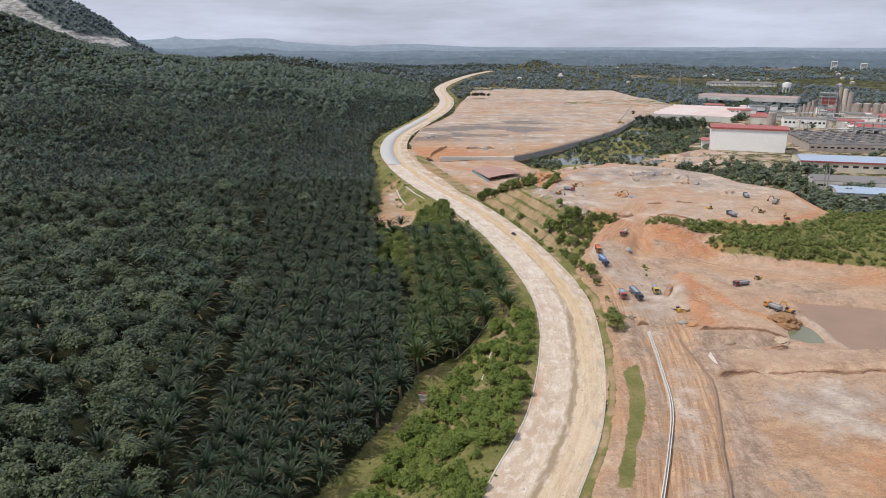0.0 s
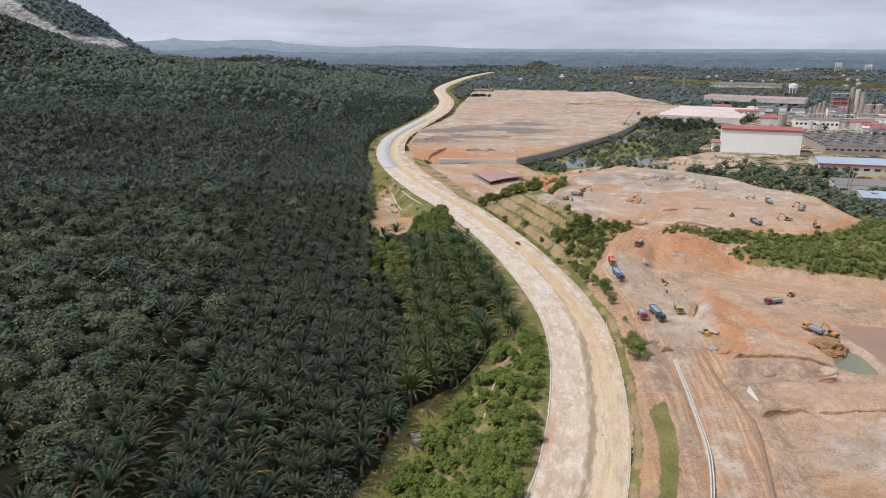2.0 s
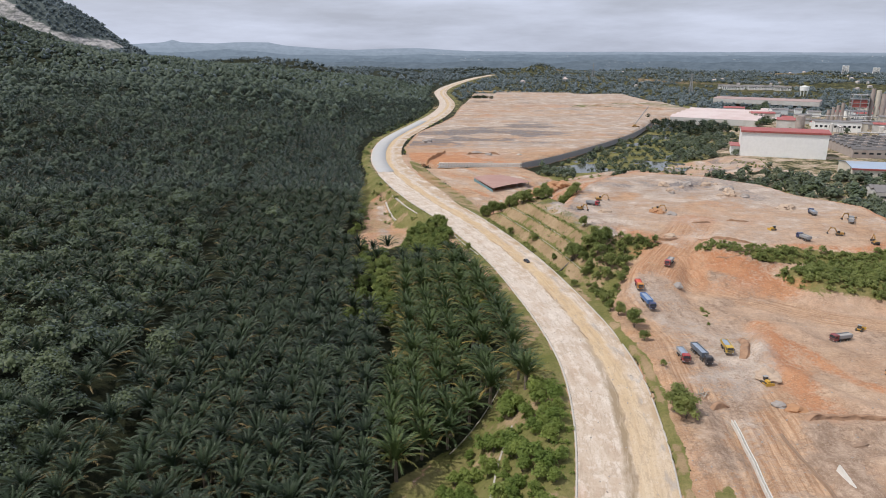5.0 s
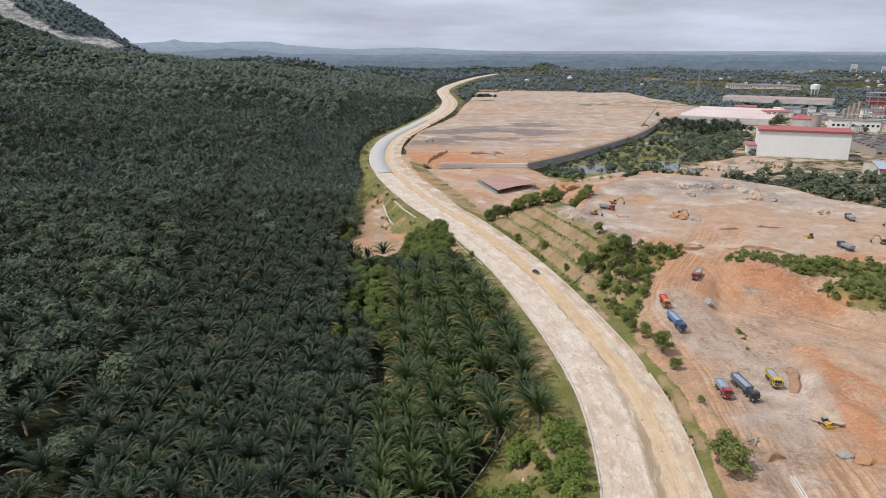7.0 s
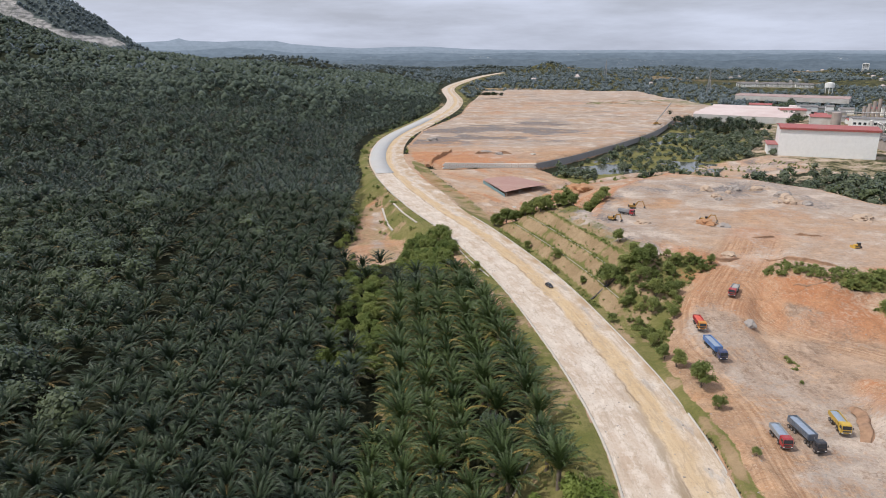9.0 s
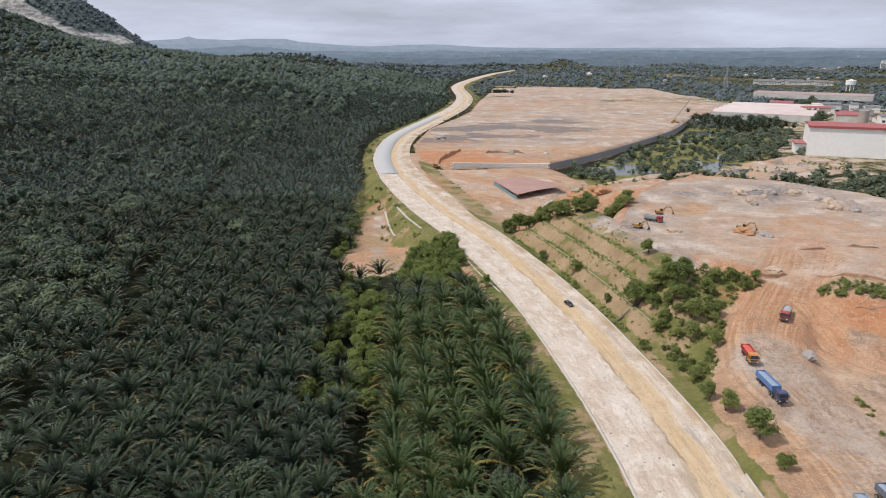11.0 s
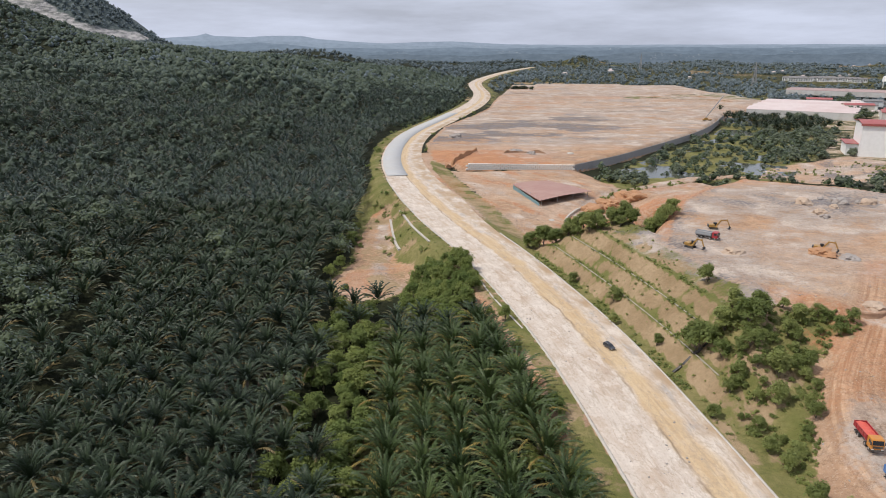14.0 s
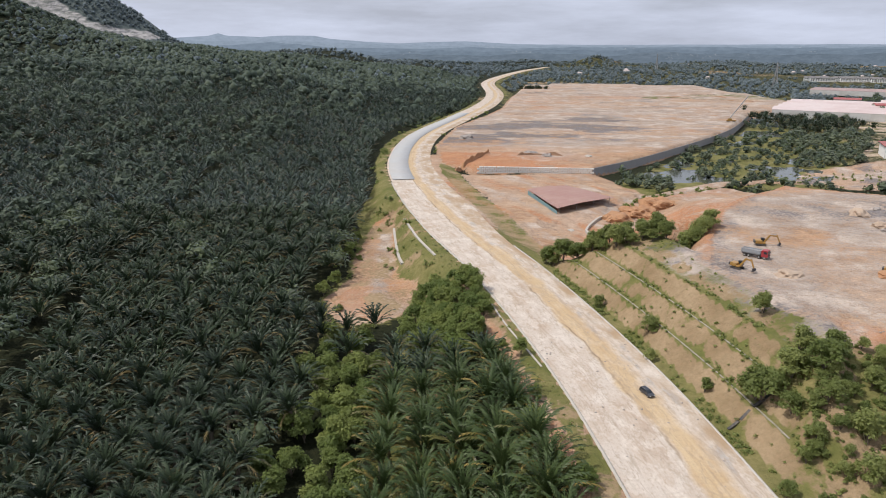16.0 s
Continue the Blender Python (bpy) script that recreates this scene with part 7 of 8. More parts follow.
# ---- works and town ----
def hall(name, label, category, x, y, turn, w, dep, h, wallm, roofm, rise=2.0, bays=0, trim=None, windows=0, group=""):
    """Gabled hall: ridge along its length w (x), depth dep (y)."""
    thing = tagged(new(name), label, category, group)
    bm = B()
    box(bm, -w / 2, -dep / 2, -1, w / 2, dep / 2, h)
    wall_ob = part("wall", bm, wallm, thing)
    o = 0.6
    bays = max(1, bays)
    step = dep / bays
    for i in range(bays):
        y0 = -dep / 2 + step * i
        bm = B()
        e = o if bays == 1 else 0.02
        prism(bm, [(y0 - e, h + 0.01), (y0 + step / 2, h + rise), (y0 + step + e, h + 0.01), (y0 + step + e, h + 0.3), (y0 + step / 2, h + rise + 0.3), (y0 - e, h + 0.3)], -w / 2 - o, w / 2 + o)
        bmesh.ops.recalc_face_normals(bm, faces=bm.faces[:])
        part("roof", bm, roofm, thing)
        bm = B()
        prism(bm, [(y0 + 0.1, h), (y0 + step - 0.1, h), (y0 + step / 2, h + rise - 0.05)], -w / 2 + 0.02, w / 2 - 0.02)
        bmesh.ops.recalc_face_normals(bm, faces=bm.faces[:])
        part("gable", bm, wallm, thing)
    if trim:
        bm = B()
        box(bm, -w / 2 - 0.7, -dep / 2 - 0.72, h - 0.9, w / 2 + 0.7, -dep / 2 - 0.05, h + 0.35)
        part("fascia", bm, trim, thing)
    for i in range(windows):
        bm = B()
        cx = -w / 2 + w * (i + 0.5) / windows
        box(bm, cx - w / windows * 0.28, -dep / 2 - 0.06, h * 0.45, cx + w / windows * 0.28, -dep / 2 + 0.1, h * 0.66)
        part("window", bm, M_GLASS, thing)
    thing.matrix_basis = pose(x, y, -5.0, 0, 0, turn)
    return thing


M_BROWNROOF = paint("dull_brown_roof_sheet", (0.34, 0.24, 0.22), 0.7, wear=0.5, scale=0.05, dirt=(0.45, 0.36, 0.33))
M_SILO = paint("stained_silo_sheet", (0.40, 0.345, 0.31), 0.75, wear=0.6, scale=0.15, dirt=(0.24, 0.17, 0.14))
M_SAWROOF = paint("sooty_works_roof", (0.115, 0.11, 0.11), 0.75, wear=0.6, scale=0.09, dirt=(0.25, 0.22, 0.20))
M_CREAM = paint("cream_wall", (0.62, 0.57, 0.48), 0.8, wear=0.4, scale=0.15)
M_DIRTY = paint("stained_white_wall", (0.60, 0.58, 0.55), 0.8, wear=0.55, scale=0.1)
# the tall white store with a red roof edge
store = tagged(new("warehouse"), "tall white clad warehouse with a red roof edge", "warehouse")
bm = B()
box(bm, -33, 0, -2, 33, 30, 20.5)
wall_ob = part("wall", bm, M_WHITE, store)
for i in range(33):
    bm = B()
    box(bm, -33 + 2 * i + 0.02, -0.05, -1, -33 + 2 * i + 0.1, 0.02, 20.2)
    part("cladding_rib", bm, M_WHITE, wall_ob)
bm = B()
prism(bm, [(-1.0, 20.6), (15, 22.2), (31, 20.6), (31, 21.1), (15, 22.7), (-1.0, 21.1)], -34, 34)
bmesh.ops.recalc_face_normals(bm, faces=bm.faces[:])
part("roof", bm, M_REDROOF, store)
bm = B()
box(bm, -34, -1.1, 19.6, 34, -0.3, 21.0)
part("fascia", bm, M_REDROOF, store)
bm = B()
box(bm, -40, 4, -2, -33.05, 28, 7)
lean = part("annex", bm, M_WHITE, store)
bm = B()
prism(bm, [(3, 7.05), (29, 7.05), (29, 7.5), (3, 7.5)], -41, -33.1)
part("annex_roof", bm, M_REDROOF, lean)
store.matrix_basis = pose(287, 634, -4.5, 0, 0, -20)

hall("factory", "long factory with a faded blue roof and red edge", "factory", 339, 536, -15, 100, 34, 8, M_CREAM, M_BLUEROOF, 2.6, 1, M_REDROOF, 14)
hall("factory", "low factory with rusty and white sheet roofs", "factory", 305, 458, -16, 90, 22, 6, M_DIRTY, M_GREYROOF, 1.8, 2, None, 10)
hall("factory", "low factory with a pale blue roof", "factory", 296, 424, -16, 80, 24, 5.5, M_DIRTY, M_BLUEROOF, 1.6, 1, None, 8)
hall("factory", "wide factory under faded pink roofs", "factory", 364, 958, -30, 100, 145, 7, M_DIRTY, M_PALEROOF, 2.4, 5)
hall("factory", "long low store with a brownish roof", "factory", 556, 1248, -33, 165, 46, 6, M_DIRTY, M_BROWNROOF, 2.0, 2)
works = hall("factory", "sooty grey corrugated works with rows of roof vents", "factory", 400, 668, -12, 92, 90, 7, M_SILO, M_SAWROOF, 1.8, 9, None, 16)
for i in range(9):
    for k in range(11):
        bm = B()
        box(bm, -43 + 8.2 * k, -40.6 + 10 * i, 8.5, -39 + 8.2 * k, -38.4 + 10 * i, 9.7 + 0.5 * ((i * k) % 3))
        part("roof_vent", bm, (M_GREYROOF, M_SAWROOF, M_SILO)[(i + k) % 3], works)
hall("factory", "white office block of the works", "office building", 440, 828, -20, 46, 20, 11, M_WHITE, M_GREYROOF, 0.8, 1, None, 10)
hall("factory", "red roofed works building", "factory", 505, 770, -16, 70, 40, 8, M_DIRTY, M_REDROOF, 2.0, 3, None, 8)
hall("factory", "red roofed works building", "factory", 408, 872, -25, 24, 30, 9, M_DIRTY, M_REDROOF, 2.0, 1)
hall("factory", "red roofed works building", "factory", 590, 870, -16, 60, 40, 8, M_DIRTY, M_REDROOF, 2.0, 2, None, 8)
for i in range(110):
    x, y = float(rng.uniform(400, 820)), float(rng.uniform(700, 1080))
    if x < 460 and y < 860 or (x - 530) ** 2 + (y - 915) ** 2 < 900:
        continue
    hall("factory", "small works building with a weathered sheet roof", "factory", x, y, float(rng.uniform(-30, -10)), float(rng.uniform(8, 30)), float(rng.uniform(6, 18)),
         float(rng.uniform(3, 11)), (M_DIRTY, M_CREAM, M_WHITE)[i % 3], (M_GREYROOF, M_PALEROOF, M_REDROOF, M_GREYROOF)[i % 4], 1.6, 1, None, 0, "works buildings")


def tank(label, x, y, r, h, mat, legs=False, z=-5.0):
    thing = tagged(new("storage_tank"), label, "tank", "tanks of the works")
    base = 0.0
    if legs:
        base = h * 0.55
        for k in range(6):
            a = k * math.pi / 3
            bm = B()
            rod(bm, (r * 0.8 * math.cos(a), r * 0.8 * math.sin(a), -1), (r * 0.8 * math.cos(a), r * 0.8 * math.sin(a), base + 0.1), r * 0.09, 6)
            part("leg", bm, mat, thing)
    bm = B()
    rod(bm, (0, 0, base - (0 if legs else 1)), (0, 0, h), r, 20)
    part("shell", bm, mat, thing)
    bm = B()
    rod(bm, (0, 0, h), (0, 0, h + r * 0.25), r * 1.02, 20, 0.2)
    part("roof", bm, mat, thing)
    thing.matrix_basis = pose(x, y, z)
    return thing


def column_plant():
    """Process tower: tall round columns in a steel frame with floors."""
    thing = tagged(new("process_tower"), "tall steel process tower with pale silos", "industrial plant")
    for x, r, h, m in ((-3, 2.2, 42, M_SILO), (3, 2.8, 40, M_CREAM), (9.5, 3.2, 36, M_SILO)):
        bm = B()
        rod(bm, (x, 0, -1), (x, 0, h), r, 16)
        part("column", bm, m, thing)
    for k in range(7):
        bm = B()
        box(bm, -26, -8, 5.0 * k + 4, -7, 8, 5.0 * k + 4.5)
        part("floor_deck", bm, M_STEEL, thing)
    for x in (-25.5, -16.5, -7.5):
        for y in (-7.5, 7.5):
            bm = B()
            box(bm, x - 0.4, y - 0.4, -1, x + 0.4, y + 0.4, 36)
            part("frame_post", bm, M_STEEL, thing)
    bm = B()
    box(bm, -24, -7, 19, -9, 7, 28)
    part("red_housing", bm, M_REDROOF, thing, "dull red sheet housing")
    for k in range(4):
        bm = B()
        rod(bm, (-33 - 5 * k, 2, -1), (-33 - 5 * k, 2, 24 - 3 * k), 2.0, 14)
        part("silo", bm, M_SILO, thing)
    thing.matrix_basis = pose(533, 915, -5, 0, 0, -20)
    return thing


column_plant()
tank("round white elevated water tank", 724, 1451, 8.5, 18, M_WHITE, True)
tank("pale cylindrical storage tank", 408, 846, 4, 15, M_SILO)
tank("pale cylindrical storage tank", 417, 858, 3.6, 14, M_SILO)
for k in range(5):
    tank("rust stained storage silo", 584 + 11 * k, 962 - 4 * k, 4.8, 17, M_SILO)
tank("small blue grey water tank", 268, 466, 1.5, 5, colour("tank_blue", (0.35, 0.45, 0.55)))
tank("small blue grey water tank", 272, 465, 1.5, 5, colour("tank_blue", (0.35, 0.45, 0.55)))
wr_ = np.random.default_rng(77)
for k in range(14):
    x, y = float(wr_.uniform(410, 640)), float(wr_.uniform(720, 960))
    if (x - 530) ** 2 + (y - 915) ** 2 > 1600:
        tank("pale cylindrical storage tank", x, y, float(wr_.uniform(1.8, 4.2)), float(wr_.uniform(6, 15)), (M_SILO, M_DIRTY, M_STEEL)[k % 3])


def pipe_rack(x, y, turn, length, high):
    """Trestles carrying a deck of parallel pipes."""
    thing = tagged(new("pipe_rack"), "grey steel trestles carrying parallel pipes", "pipe rack", "pipe racks of the works")
    n = int(length / 9)
    for i in range(n + 1):
        for y0 in (-2.2, 2.2):
            bm = B()
            box(bm, i * length / n - 0.25, y0 - 0.25, -1, i * length / n + 0.25, y0 + 0.25, high)
            part("post", bm, M_STEEL, thing)
        bm = B()
        box(bm, i * length / n - 0.3, -2.6, high, i * length / n + 0.3, 2.6, high + 0.4)
        part("crossbeam", bm, M_STEEL, thing)
    for q in range(4):
        bm = B()
        rod(bm, (-1, -1.8 + 1.2 * q, high + 0.8), (length + 1, -1.8 + 1.2 * q, high + 0.8), 0.38, 8)
        part("pipe", bm, (M_STEEL, M_SILO, M_WHITE)[q % 3], thing)
    thing.matrix_basis = pose(x, y, -5, 0, 0, turn)


for x, y, turn, length, high in ((414, 742, -20, 90, 8), (430, 800, 70, 60, 7), (470, 850, -18, 110, 9), (510, 730, 68, 80, 8), (560, 800, -20, 90, 7), (452, 905, -22, 70, 10)):
    pipe_rack(x, y, turn, length, high)
frame_ob = tagged(new("steel_gantry"), "open grey steel gantry of the works", "gantry")
for x in range(0, 40, 8):
    for y in (0, 12):
        bm = B()
        box(bm, x - 0.4, y - 0.4, -1, x + 0.4, y + 0.4, 20)
        part("post", bm, M_STEEL, frame_ob)
for z in (7, 13, 19):
    bm = B()
    for y in (0, 12):
        box(bm, -0.5, y - 0.3, z, 32.5, y + 0.3, z + 0.6)
    box(bm, 0, 0, z - 0.2, 32, 12, z)
    part("deck", bm, M_STEEL, frame_ob)
frame_ob.matrix_basis = pose(425, 700, -5, 0, 0, -35)
pipe = tagged(new("conveyor_mast"), "thin steel mast beside the low factory", "mast")
for dx in (-1.2, 1.2):
    bm = B()
    rod(bm, (dx, 0, -1), (dx, 0, 17), 0.35, 8)
    part("tube", bm, M_STEEL, pipe)
pipe.matrix_basis = pose(262, 452, -5)


def pylon(x, y, h):
    thing = tagged(new("pylon"), "tall grey lattice power pylon", "pylon", "power pylons")
    for sx, sy in ((-1, -1), (1, -1), (1, 1), (-1, 1)):
        bm = B()
        beam(bm, (sx * h * 0.085, sy * h * 0.085, -1), (sx * h * 0.02, sy * h * 0.02, h * 0.7), 0.7, 0.7)
        beam(bm, (sx * h * 0.02, sy * h * 0.02, h * 0.7), (0, 0, h), 0.6, 0.6)
        part("leg", bm, M_STEEL, thing)
    for k in range(5):
        z0, z1 = h * 0.13 * k, h * 0.13 * (k + 1)
        f = lambda z: h * 0.085 + (h * 0.02 - h * 0.085) * z / (h * 0.7)
        bm = B()
        for a, b in (((-1, -1), (1, -1)), ((1, -1), (1, 1)), ((1, 1), (-1, 1)), ((-1, 1), (-1, -1))):
            beam(bm, (a[0] * f(z0), a[1] * f(z0), z0), (b[0] * f(z1), b[1] * f(z1), z1), 0.35, 0.35)
        part("brace", bm, M_STEEL, thing)
    for k in range(3):
        z = h * (0.72 + 0.1 * k)
        bm = B()
        beam(bm, (-h * 0.13, 0, z), (h * 0.13, 0, z), 0.5, 0.5)
        part("cross_arm", bm, M_STEEL, thing)
    thing.matrix_basis = pose(x, y, ground_at(x, y))


pylon(535, 1560, 46)
pylon(470, 2250, 48)
# row houses, far estate
house = tagged(new("row_house"), "white terraced house with a grey tiled roof", "house", "terraced houses")
bm = B()
box(bm, -4.0, -6, -2, 4.0, 6, 6.5)
wl = part("wall", bm, M_WHITE, house)
bm = B()
prism(bm, [(-7, 6.5), (0, 9.5), (7, 6.5), (7, 6.9), (0, 10.0), (-7, 6.9)], -4.2, 4.2)
bmesh.ops.recalc_face_normals(bm, faces=bm.faces[:])
part("roof", bm, M_GREYROOF, house)
for x in (-2, 2):
    for z in (1.0, 4.0):
        bm = B()
        box(bm, x - 1, -6.08, z, x + 1, -5.9, z + 1.7)
        part("window", bm, M_GLASS, wl)
spots = [(676 + 9.0 * i + 9 * (i // 5), 1728 - 3.2 * i + 30 * r) for r in range(2) for i in range(14)]
zs = height([p[0] for p in spots], [p[1] for p in spots])
for i, ((x, y), z) in enumerate(zip(spots, zs)):
    m = pose(x, y, z + 0.5, 0, 0, -20)
    if i:
        copy_thing(house, m)
    else:
        house.matrix_basis = m
villa = tagged(new("villa"), "small pale house with a hipped roof among trees", "house", "scattered far houses")
bm = B()
box(bm, -6, -5, -4, 6, 5, 5)
part("wall", bm, M_DIRTY, villa)
bm = B()
a = [bm.verts.new(p) for p in ((-7, -6, 5), (7, -6, 5), (7, 6, 5), (-7, 6, 5))]
b = [bm.verts.new(p) for p in ((-3, 0, 8.5), (3, 0, 8.5))]
for q in ((a[0], a[1], b[1], b[0]), (a[1], a[2], b[1]), (a[2], a[3], b[0], b[1]), (a[3], a[0], b[0])):
    bm.faces.new(q)
part("roof", bm, M_PALEROOF, villa)
vr = np.random.default_rng(12)
spots = [(float(vr.uniform(0.10, 0.62) * y), float(y)) for y in vr.uniform(1700, 3000, 34)]
zs = height([p[0] for p in spots], [p[1] for p in spots])
for i, ((x, y), z) in enumerate(zip(spots, zs)):
    m = pose(x, y, z + 1, 0, 0, float(vr.uniform(-40, 40)))
    if i:
        o = copy_thing(villa, m)
        s = float(vr.uniform(0.4, 0.85))
        o.scale = (s * 1.2, s, s)
    else:
        villa.matrix_basis = m
tower = tagged(new("tower_block"), "pale high-rise block on the horizon", "tower block", "distant high-rise blocks")
bm = B()
box(bm, -11, -8, -20, 11, 8, 42)
part("wall", bm, M_WHITE, tower)
for k in range(9):
    bm = B()
    box(bm, -9.5, -8.3, 4 + 4.1 * k, 9.5, -7.8, 6.0 + 4.1 * k)
    part("window_band", bm, M_GLASS, tower)
spots = [(1690, 2574), (1600, 2640), (1808, 2607), (1520, 2700)]
for i, (x, y) in enumerate(spots):
    m = pose(x, y, ground_at(x, y) + (10 if i == 0 else -14), 0, 0, -30)
    if i:
        copy_thing(tower, m)
    else:
        tower.matrix_basis = m

# mobile crane on the wall corner
crane = tagged(new("mobile_crane"), "mobile crane with a long thin jib", "crane")
bm = B()
box(bm, -5, -1.3, 0.6, 5, 1.3, 1.8, 0.1)
part("carrier", bm, DIGGER, crane)
bm = B()
box(bm, -3.5, -1.2, 1.8, 0.5, 1.2, 3.6, 0.1)
part("cab", bm, DIGGER, crane)
bm = B()
beam(bm, (-2, 0, 3.2), (17, 6, 27), 0.8, 0.8)
part("jib", bm, M_STEEL, crane)
for x in (-3.8, -2.2, 2.2, 3.8):
    for y in (-1.1, 1.1):
        wheel(crane, x, y, 0.62, 0.4)
place(crane, 226, 862, 0)

# ---- quarry mountain and the far hills ----
def mountain():
    x, y = np.meshgrid(np.linspace(-2600, -860, 150), np.linspace(1950, 3050, 80))
    n = rough_noise(x, y, 1 / 200, 5, 61)
    crest = np.interp(x, [-2660, -1960, -1560, -1318, -1230, -1179, -1138, -1100, -1060, -1000, -900], [400, 370, 320, 240, 200, 165, 126, 104, 84, 40, 0])
    z = -25 + (crest + 25) * np.exp(-(np.abs(y - 2420) / np.where(y < 2420, 260, 380)) ** 2.2) + (6 + 0.04 * crest) * n + (3 + 0.03 * crest) * rough_noise(x, y, 1 / 55, 3, 62)
    # pale benched quarry face, broken by ledges
    mid_ = np.interp(x, [-1800, -1375, -1325, -1285, -1217, -1169, -1120], [340, 204, 178, 150, 124, 110, 100])
    half = np.interp(x, [-1500, -1375, -1300, -1217, -1160], [34, 28, 24, 17, 8])
    rag = rough_noise(x, z * 2, 1 / 45, 4, 4)
    face = (smooth(half + 9 * rag - np.abs(z - mid_), -4, 4) + 0.8 * np.exp(-(((x + 1110) / 55) ** 2 + ((z - 95) / 26) ** 2)) * (0.6 + rag)) * (y < 2420)
    attr = np.clip(face, 0, 1)
    m, t, b = material("mountain_forest_hazed")
    fine = noise_fac(t, 0.05, 6.0, lo=0.3, hi=0.7)
    # forest tone includes the blue-grey of haze, painted into the base colour
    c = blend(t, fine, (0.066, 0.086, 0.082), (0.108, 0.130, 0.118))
    rockc = blend(t, noise_fac(t, 0.035, 7.0, 0.7, lo=0.40, hi=0.62, stretch=(1, 1, 3)), (0.46, 0.43, 0.41), (0.15, 0.155, 0.14))
    c = blend(t, node_range(t, attribute(t, "quarry"), 0.35, 0.65), c, rockc)
    t.links.new(c, b.inputs["Base Color"])
    b.inputs["Roughness"].default_value = 0.95
    bump(t, b, fine, 1.0, 6.0)
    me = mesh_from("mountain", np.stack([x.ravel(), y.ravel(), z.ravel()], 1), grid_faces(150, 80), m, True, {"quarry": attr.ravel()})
    pick = np.nonzero((attr.ravel() < 0.25) & (y.ravel() < 2500) & (z.ravel() > 30) & (x.ravel() < -960) & (x.ravel() > -1900))[0]
    pick = rng.choice(pick, min(2600, len(pick)), replace=False)
    scatter("woodland", jf, np.stack([x.ravel()[pick] + rng.uniform(-6, 6, len(pick)), y.ravel()[pick] + rng.uniform(-7, 7, len(pick)), z.ravel()[pick] - 2.5], 1), rng.uniform(1.0, 1.9, len(pick)), M_FARHAZE, "closed forest on the mountain", "forest")
    return tagged(new("mountain", me), "forested mountain with a pale quarry face", "mountain", kind="structure")


mountain()


def far_hills(name, radius, base, tops, col_lo, col_hi, rough_h, seed, settled=0.7):
    """A plain self-lit band of hills far behind everything, its haze painted in: tops give (bearing in degrees,
    height).
    """
    bear = np.radians(np.linspace(-60, 60, 500))
    top = np.interp(np.degrees(bear), [t[0] for t in tops], [t[1] for t in tops])
    top = top + rough_h * rough_noise(bear * 57.3, bear * 0, 0.45, 5, seed)
    vs = []
    for k in range(5):
        f = k / 4
        vs.append(np.stack([np.sin(bear) * (radius - 160 * (1 - f)), np.cos(bear) * (radius - 160 * (1 - f)), base + (top - base) * f], 1))
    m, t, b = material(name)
    # the hills glow: emission carries the haze colour, sun and sky add nothing
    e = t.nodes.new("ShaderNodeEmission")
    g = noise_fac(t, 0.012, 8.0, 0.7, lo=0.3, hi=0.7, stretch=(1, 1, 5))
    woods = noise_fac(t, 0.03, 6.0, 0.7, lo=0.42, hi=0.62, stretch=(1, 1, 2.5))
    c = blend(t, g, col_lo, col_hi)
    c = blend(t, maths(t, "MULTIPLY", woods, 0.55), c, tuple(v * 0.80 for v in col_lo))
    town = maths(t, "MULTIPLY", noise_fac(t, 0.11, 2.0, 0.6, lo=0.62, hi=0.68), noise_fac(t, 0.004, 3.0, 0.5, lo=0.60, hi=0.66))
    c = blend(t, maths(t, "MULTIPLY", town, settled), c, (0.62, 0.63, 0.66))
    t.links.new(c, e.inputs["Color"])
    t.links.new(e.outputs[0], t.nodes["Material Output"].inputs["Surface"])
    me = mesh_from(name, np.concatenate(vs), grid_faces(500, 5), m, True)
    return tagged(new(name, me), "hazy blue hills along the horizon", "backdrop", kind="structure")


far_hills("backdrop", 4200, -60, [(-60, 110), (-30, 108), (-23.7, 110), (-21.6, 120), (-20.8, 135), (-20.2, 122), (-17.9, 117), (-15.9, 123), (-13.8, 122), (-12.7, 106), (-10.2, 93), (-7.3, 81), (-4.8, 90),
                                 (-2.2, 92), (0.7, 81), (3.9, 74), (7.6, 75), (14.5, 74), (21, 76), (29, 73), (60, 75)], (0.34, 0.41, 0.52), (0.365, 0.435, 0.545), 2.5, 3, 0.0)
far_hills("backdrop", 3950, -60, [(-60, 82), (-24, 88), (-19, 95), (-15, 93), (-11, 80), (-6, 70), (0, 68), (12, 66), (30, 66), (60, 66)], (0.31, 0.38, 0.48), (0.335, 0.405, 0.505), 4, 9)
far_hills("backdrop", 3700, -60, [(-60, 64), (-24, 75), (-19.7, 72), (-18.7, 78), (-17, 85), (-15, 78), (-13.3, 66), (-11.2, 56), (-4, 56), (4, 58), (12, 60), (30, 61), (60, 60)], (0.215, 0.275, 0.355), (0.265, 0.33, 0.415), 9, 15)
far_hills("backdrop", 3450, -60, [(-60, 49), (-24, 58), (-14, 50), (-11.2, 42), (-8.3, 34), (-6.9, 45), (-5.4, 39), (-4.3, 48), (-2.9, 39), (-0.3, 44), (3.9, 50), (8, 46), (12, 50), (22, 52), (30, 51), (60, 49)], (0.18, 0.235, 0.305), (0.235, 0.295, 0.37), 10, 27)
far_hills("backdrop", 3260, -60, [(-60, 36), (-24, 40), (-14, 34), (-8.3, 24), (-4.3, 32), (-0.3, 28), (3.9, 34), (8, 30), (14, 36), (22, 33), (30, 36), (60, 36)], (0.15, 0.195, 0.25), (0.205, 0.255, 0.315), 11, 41)


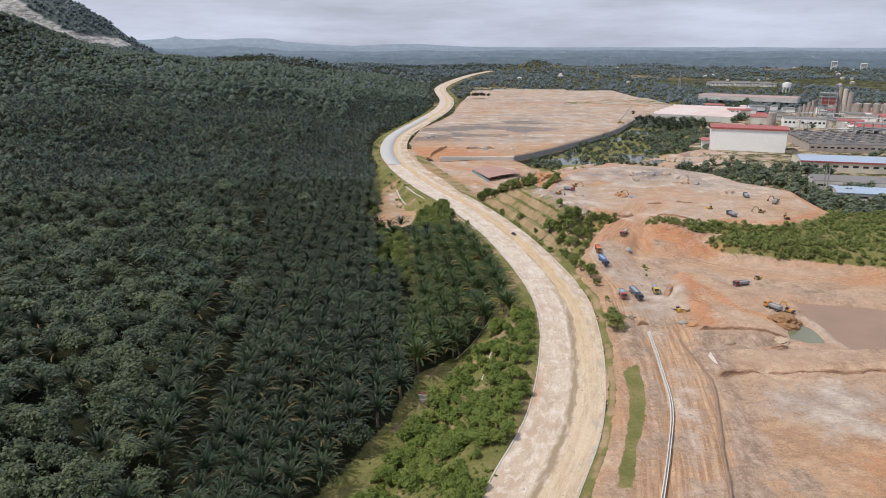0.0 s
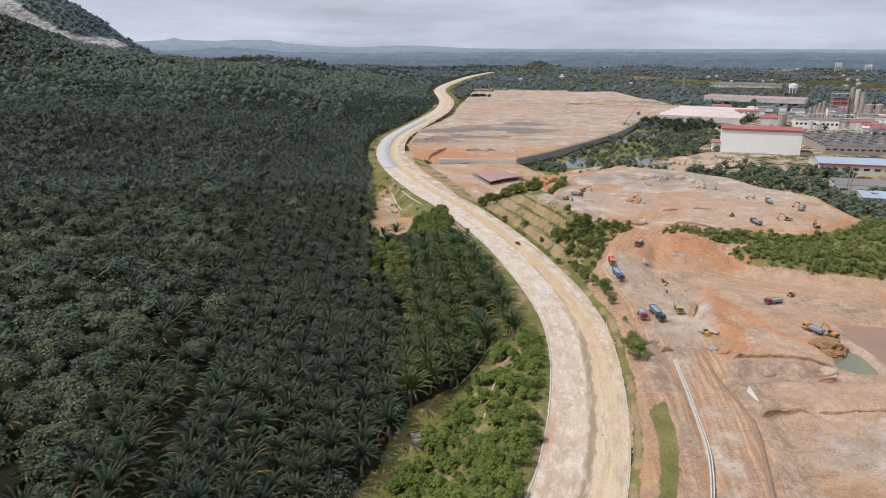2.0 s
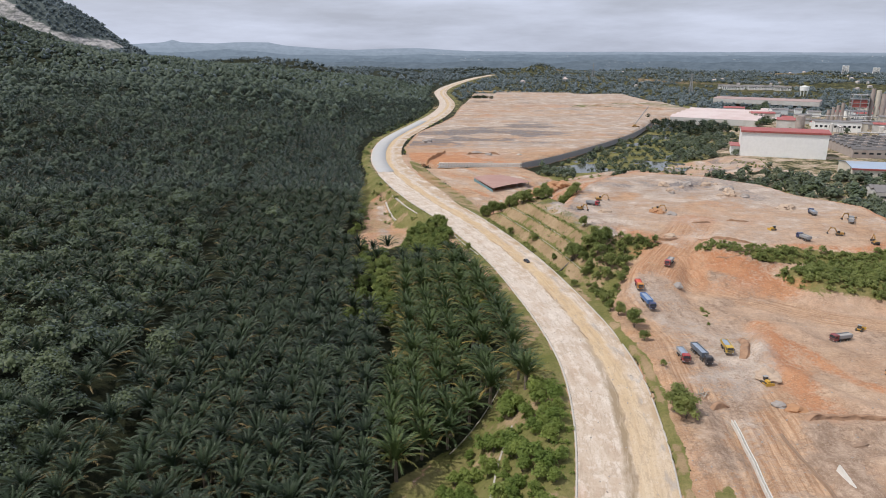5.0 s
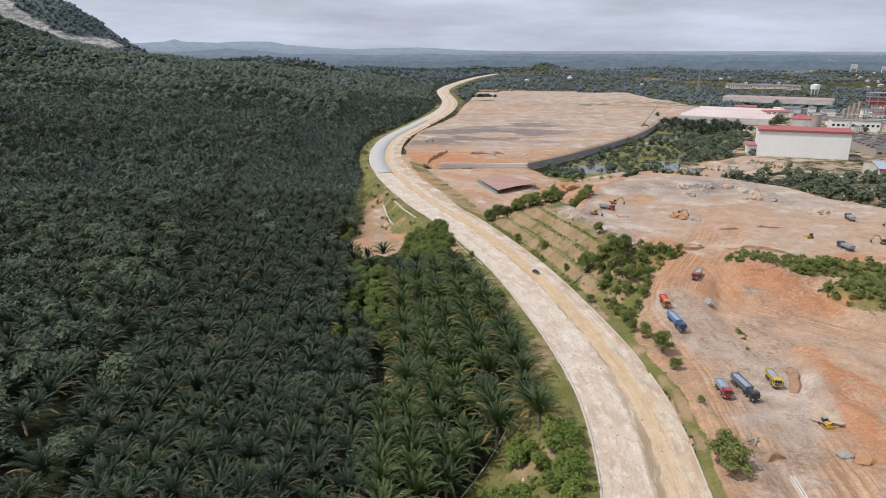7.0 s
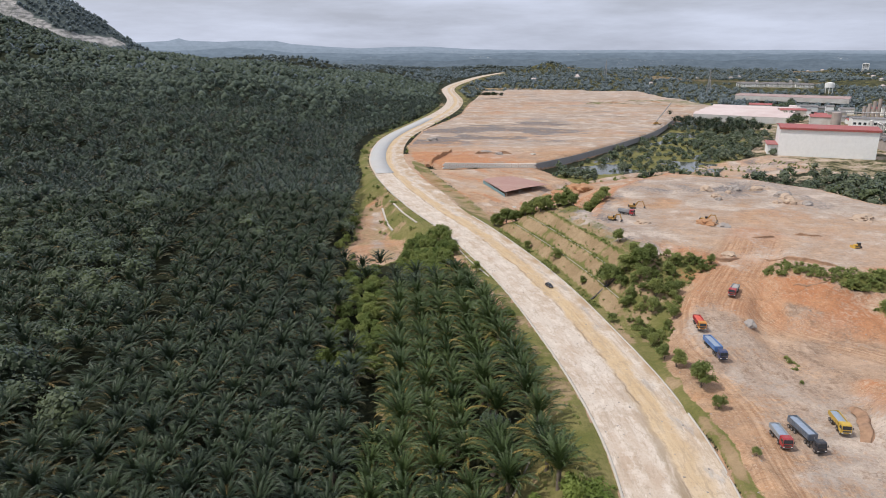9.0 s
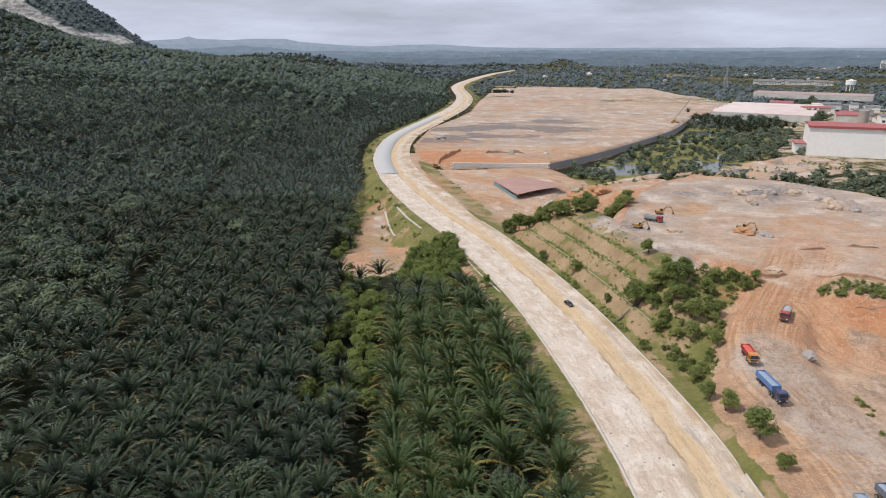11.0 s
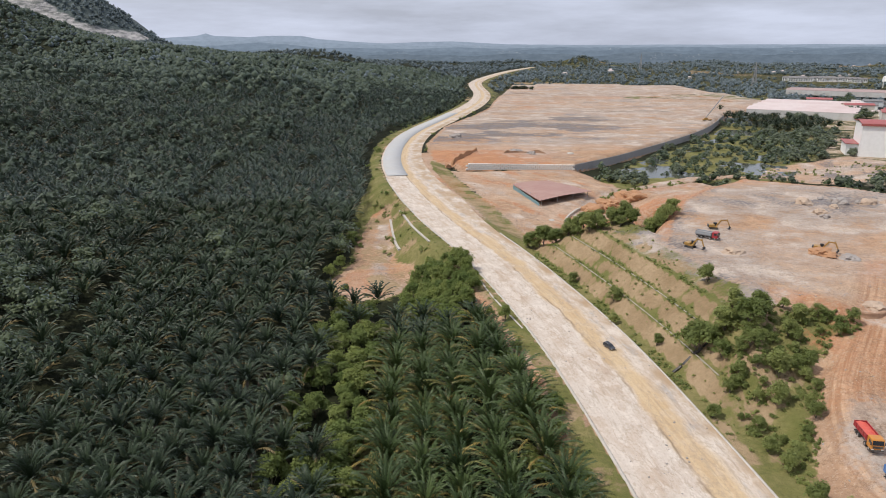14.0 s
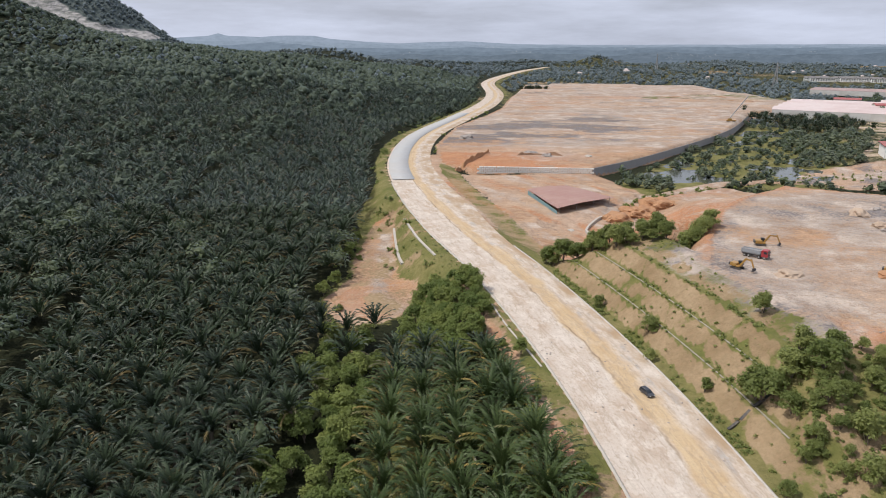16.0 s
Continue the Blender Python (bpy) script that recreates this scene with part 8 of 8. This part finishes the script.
# white precast frames and a red-edged slab beside the plantation track
M_REDPAINT = colour("red_edging", (0.40, 0.11, 0.07))
for i in range(6):
    fr = tagged(new("precast_frame"), "white H-shaped precast concrete frame lying on the bank", "concrete frame", "precast frames by the track")
    for nm, a, b in (("upright", (-0.5, -0.8, 0), (-0.28, 0.8, 0.35)), ("upright", (0.28, -0.8, 0), (0.5, 0.8, 0.35)), ("crossbar", (-0.28, -0.14, 0.02), (0.28, 0.14, 0.33))):
        bm = B()
        box(bm, *a, *b, 0.03)
        part(nm, bm, M_WHITE, fr)
    place(fr, -2.6 + 1.15 * i + (0.8 if i > 3 else 0), 181.6 + 0.15 * i, 12 - 4 * i, 0.15, 12)
rs = tagged(new("culvert_slab"), "pale concrete culvert slab with red painted edges", "slab")
bm = B()
box(bm, -1.3, -2.6, -0.4, 1.3, 2.6, 0.3, 0.03)
part("deck", bm, M_OLDCONC, rs)
for x0, y0, x1, y1 in ((1.3, -2.6, 1.75, 2.6), (-1.3, 2.6, 1.75, 3.0)):
    bm = B()
    box(bm, x0, y0, -0.4, x1, y1, 0.6, 0.03)
    part("kerb", bm, M_REDPAINT, rs)
place(rs, -6, 186, 14)

# loose stones on the road, the yard and the platform
sx, sy = rng.uniform(10, 200, 2600), rng.uniform(110, 470, 2600)
sz, scov, sd_, sw_ = terrain(sx, sy)
on_road = (sd_ > 0.5) & (sd_ < sw_ - 0.5)
keep = on_road | (scov[:, 0] > 0.6)
sz = np.where(on_road, np.interp(sy, *ROADZ) + 0.02, sz)
iv, jf_ = ico()
pebble = [(iv * (1, 0.8, 0.55) * (1 + 0.2 * np.random.default_rng(q).standard_normal((12, 1))), jf_, np.zeros(12)) for q in (1, 2, 3)]
scatter("loose_stone", pebble, np.stack([sx[keep], sy[keep], sz[keep]], 1), rng.uniform(0.08, 0.34, int(keep.sum())) ** 1.1, M_STONE, "loose stones and clods scattered on bare ground", "stones")

# the plan is drawn small: bring it to true size, machines keep theirs
for ob in list(scene.objects):
    if ob.parent is None and ob.type in {"MESH", "EMPTY"}:
        ob.location = ob.location * SCALE
        if ob.get("category") not in {"truck", "excavator", "bulldozer", "car", "crane"}:
            ob.scale = ob.scale * SCALE
        elif ob.get("category") in {"truck", "car"}:
            ob.scale = ob.scale * (0.9 if ob.get("category") == "truck" else 0.84)
        elif ob.get("category") in {"excavator", "bulldozer"}:
            ob.scale = ob.scale * 0.76
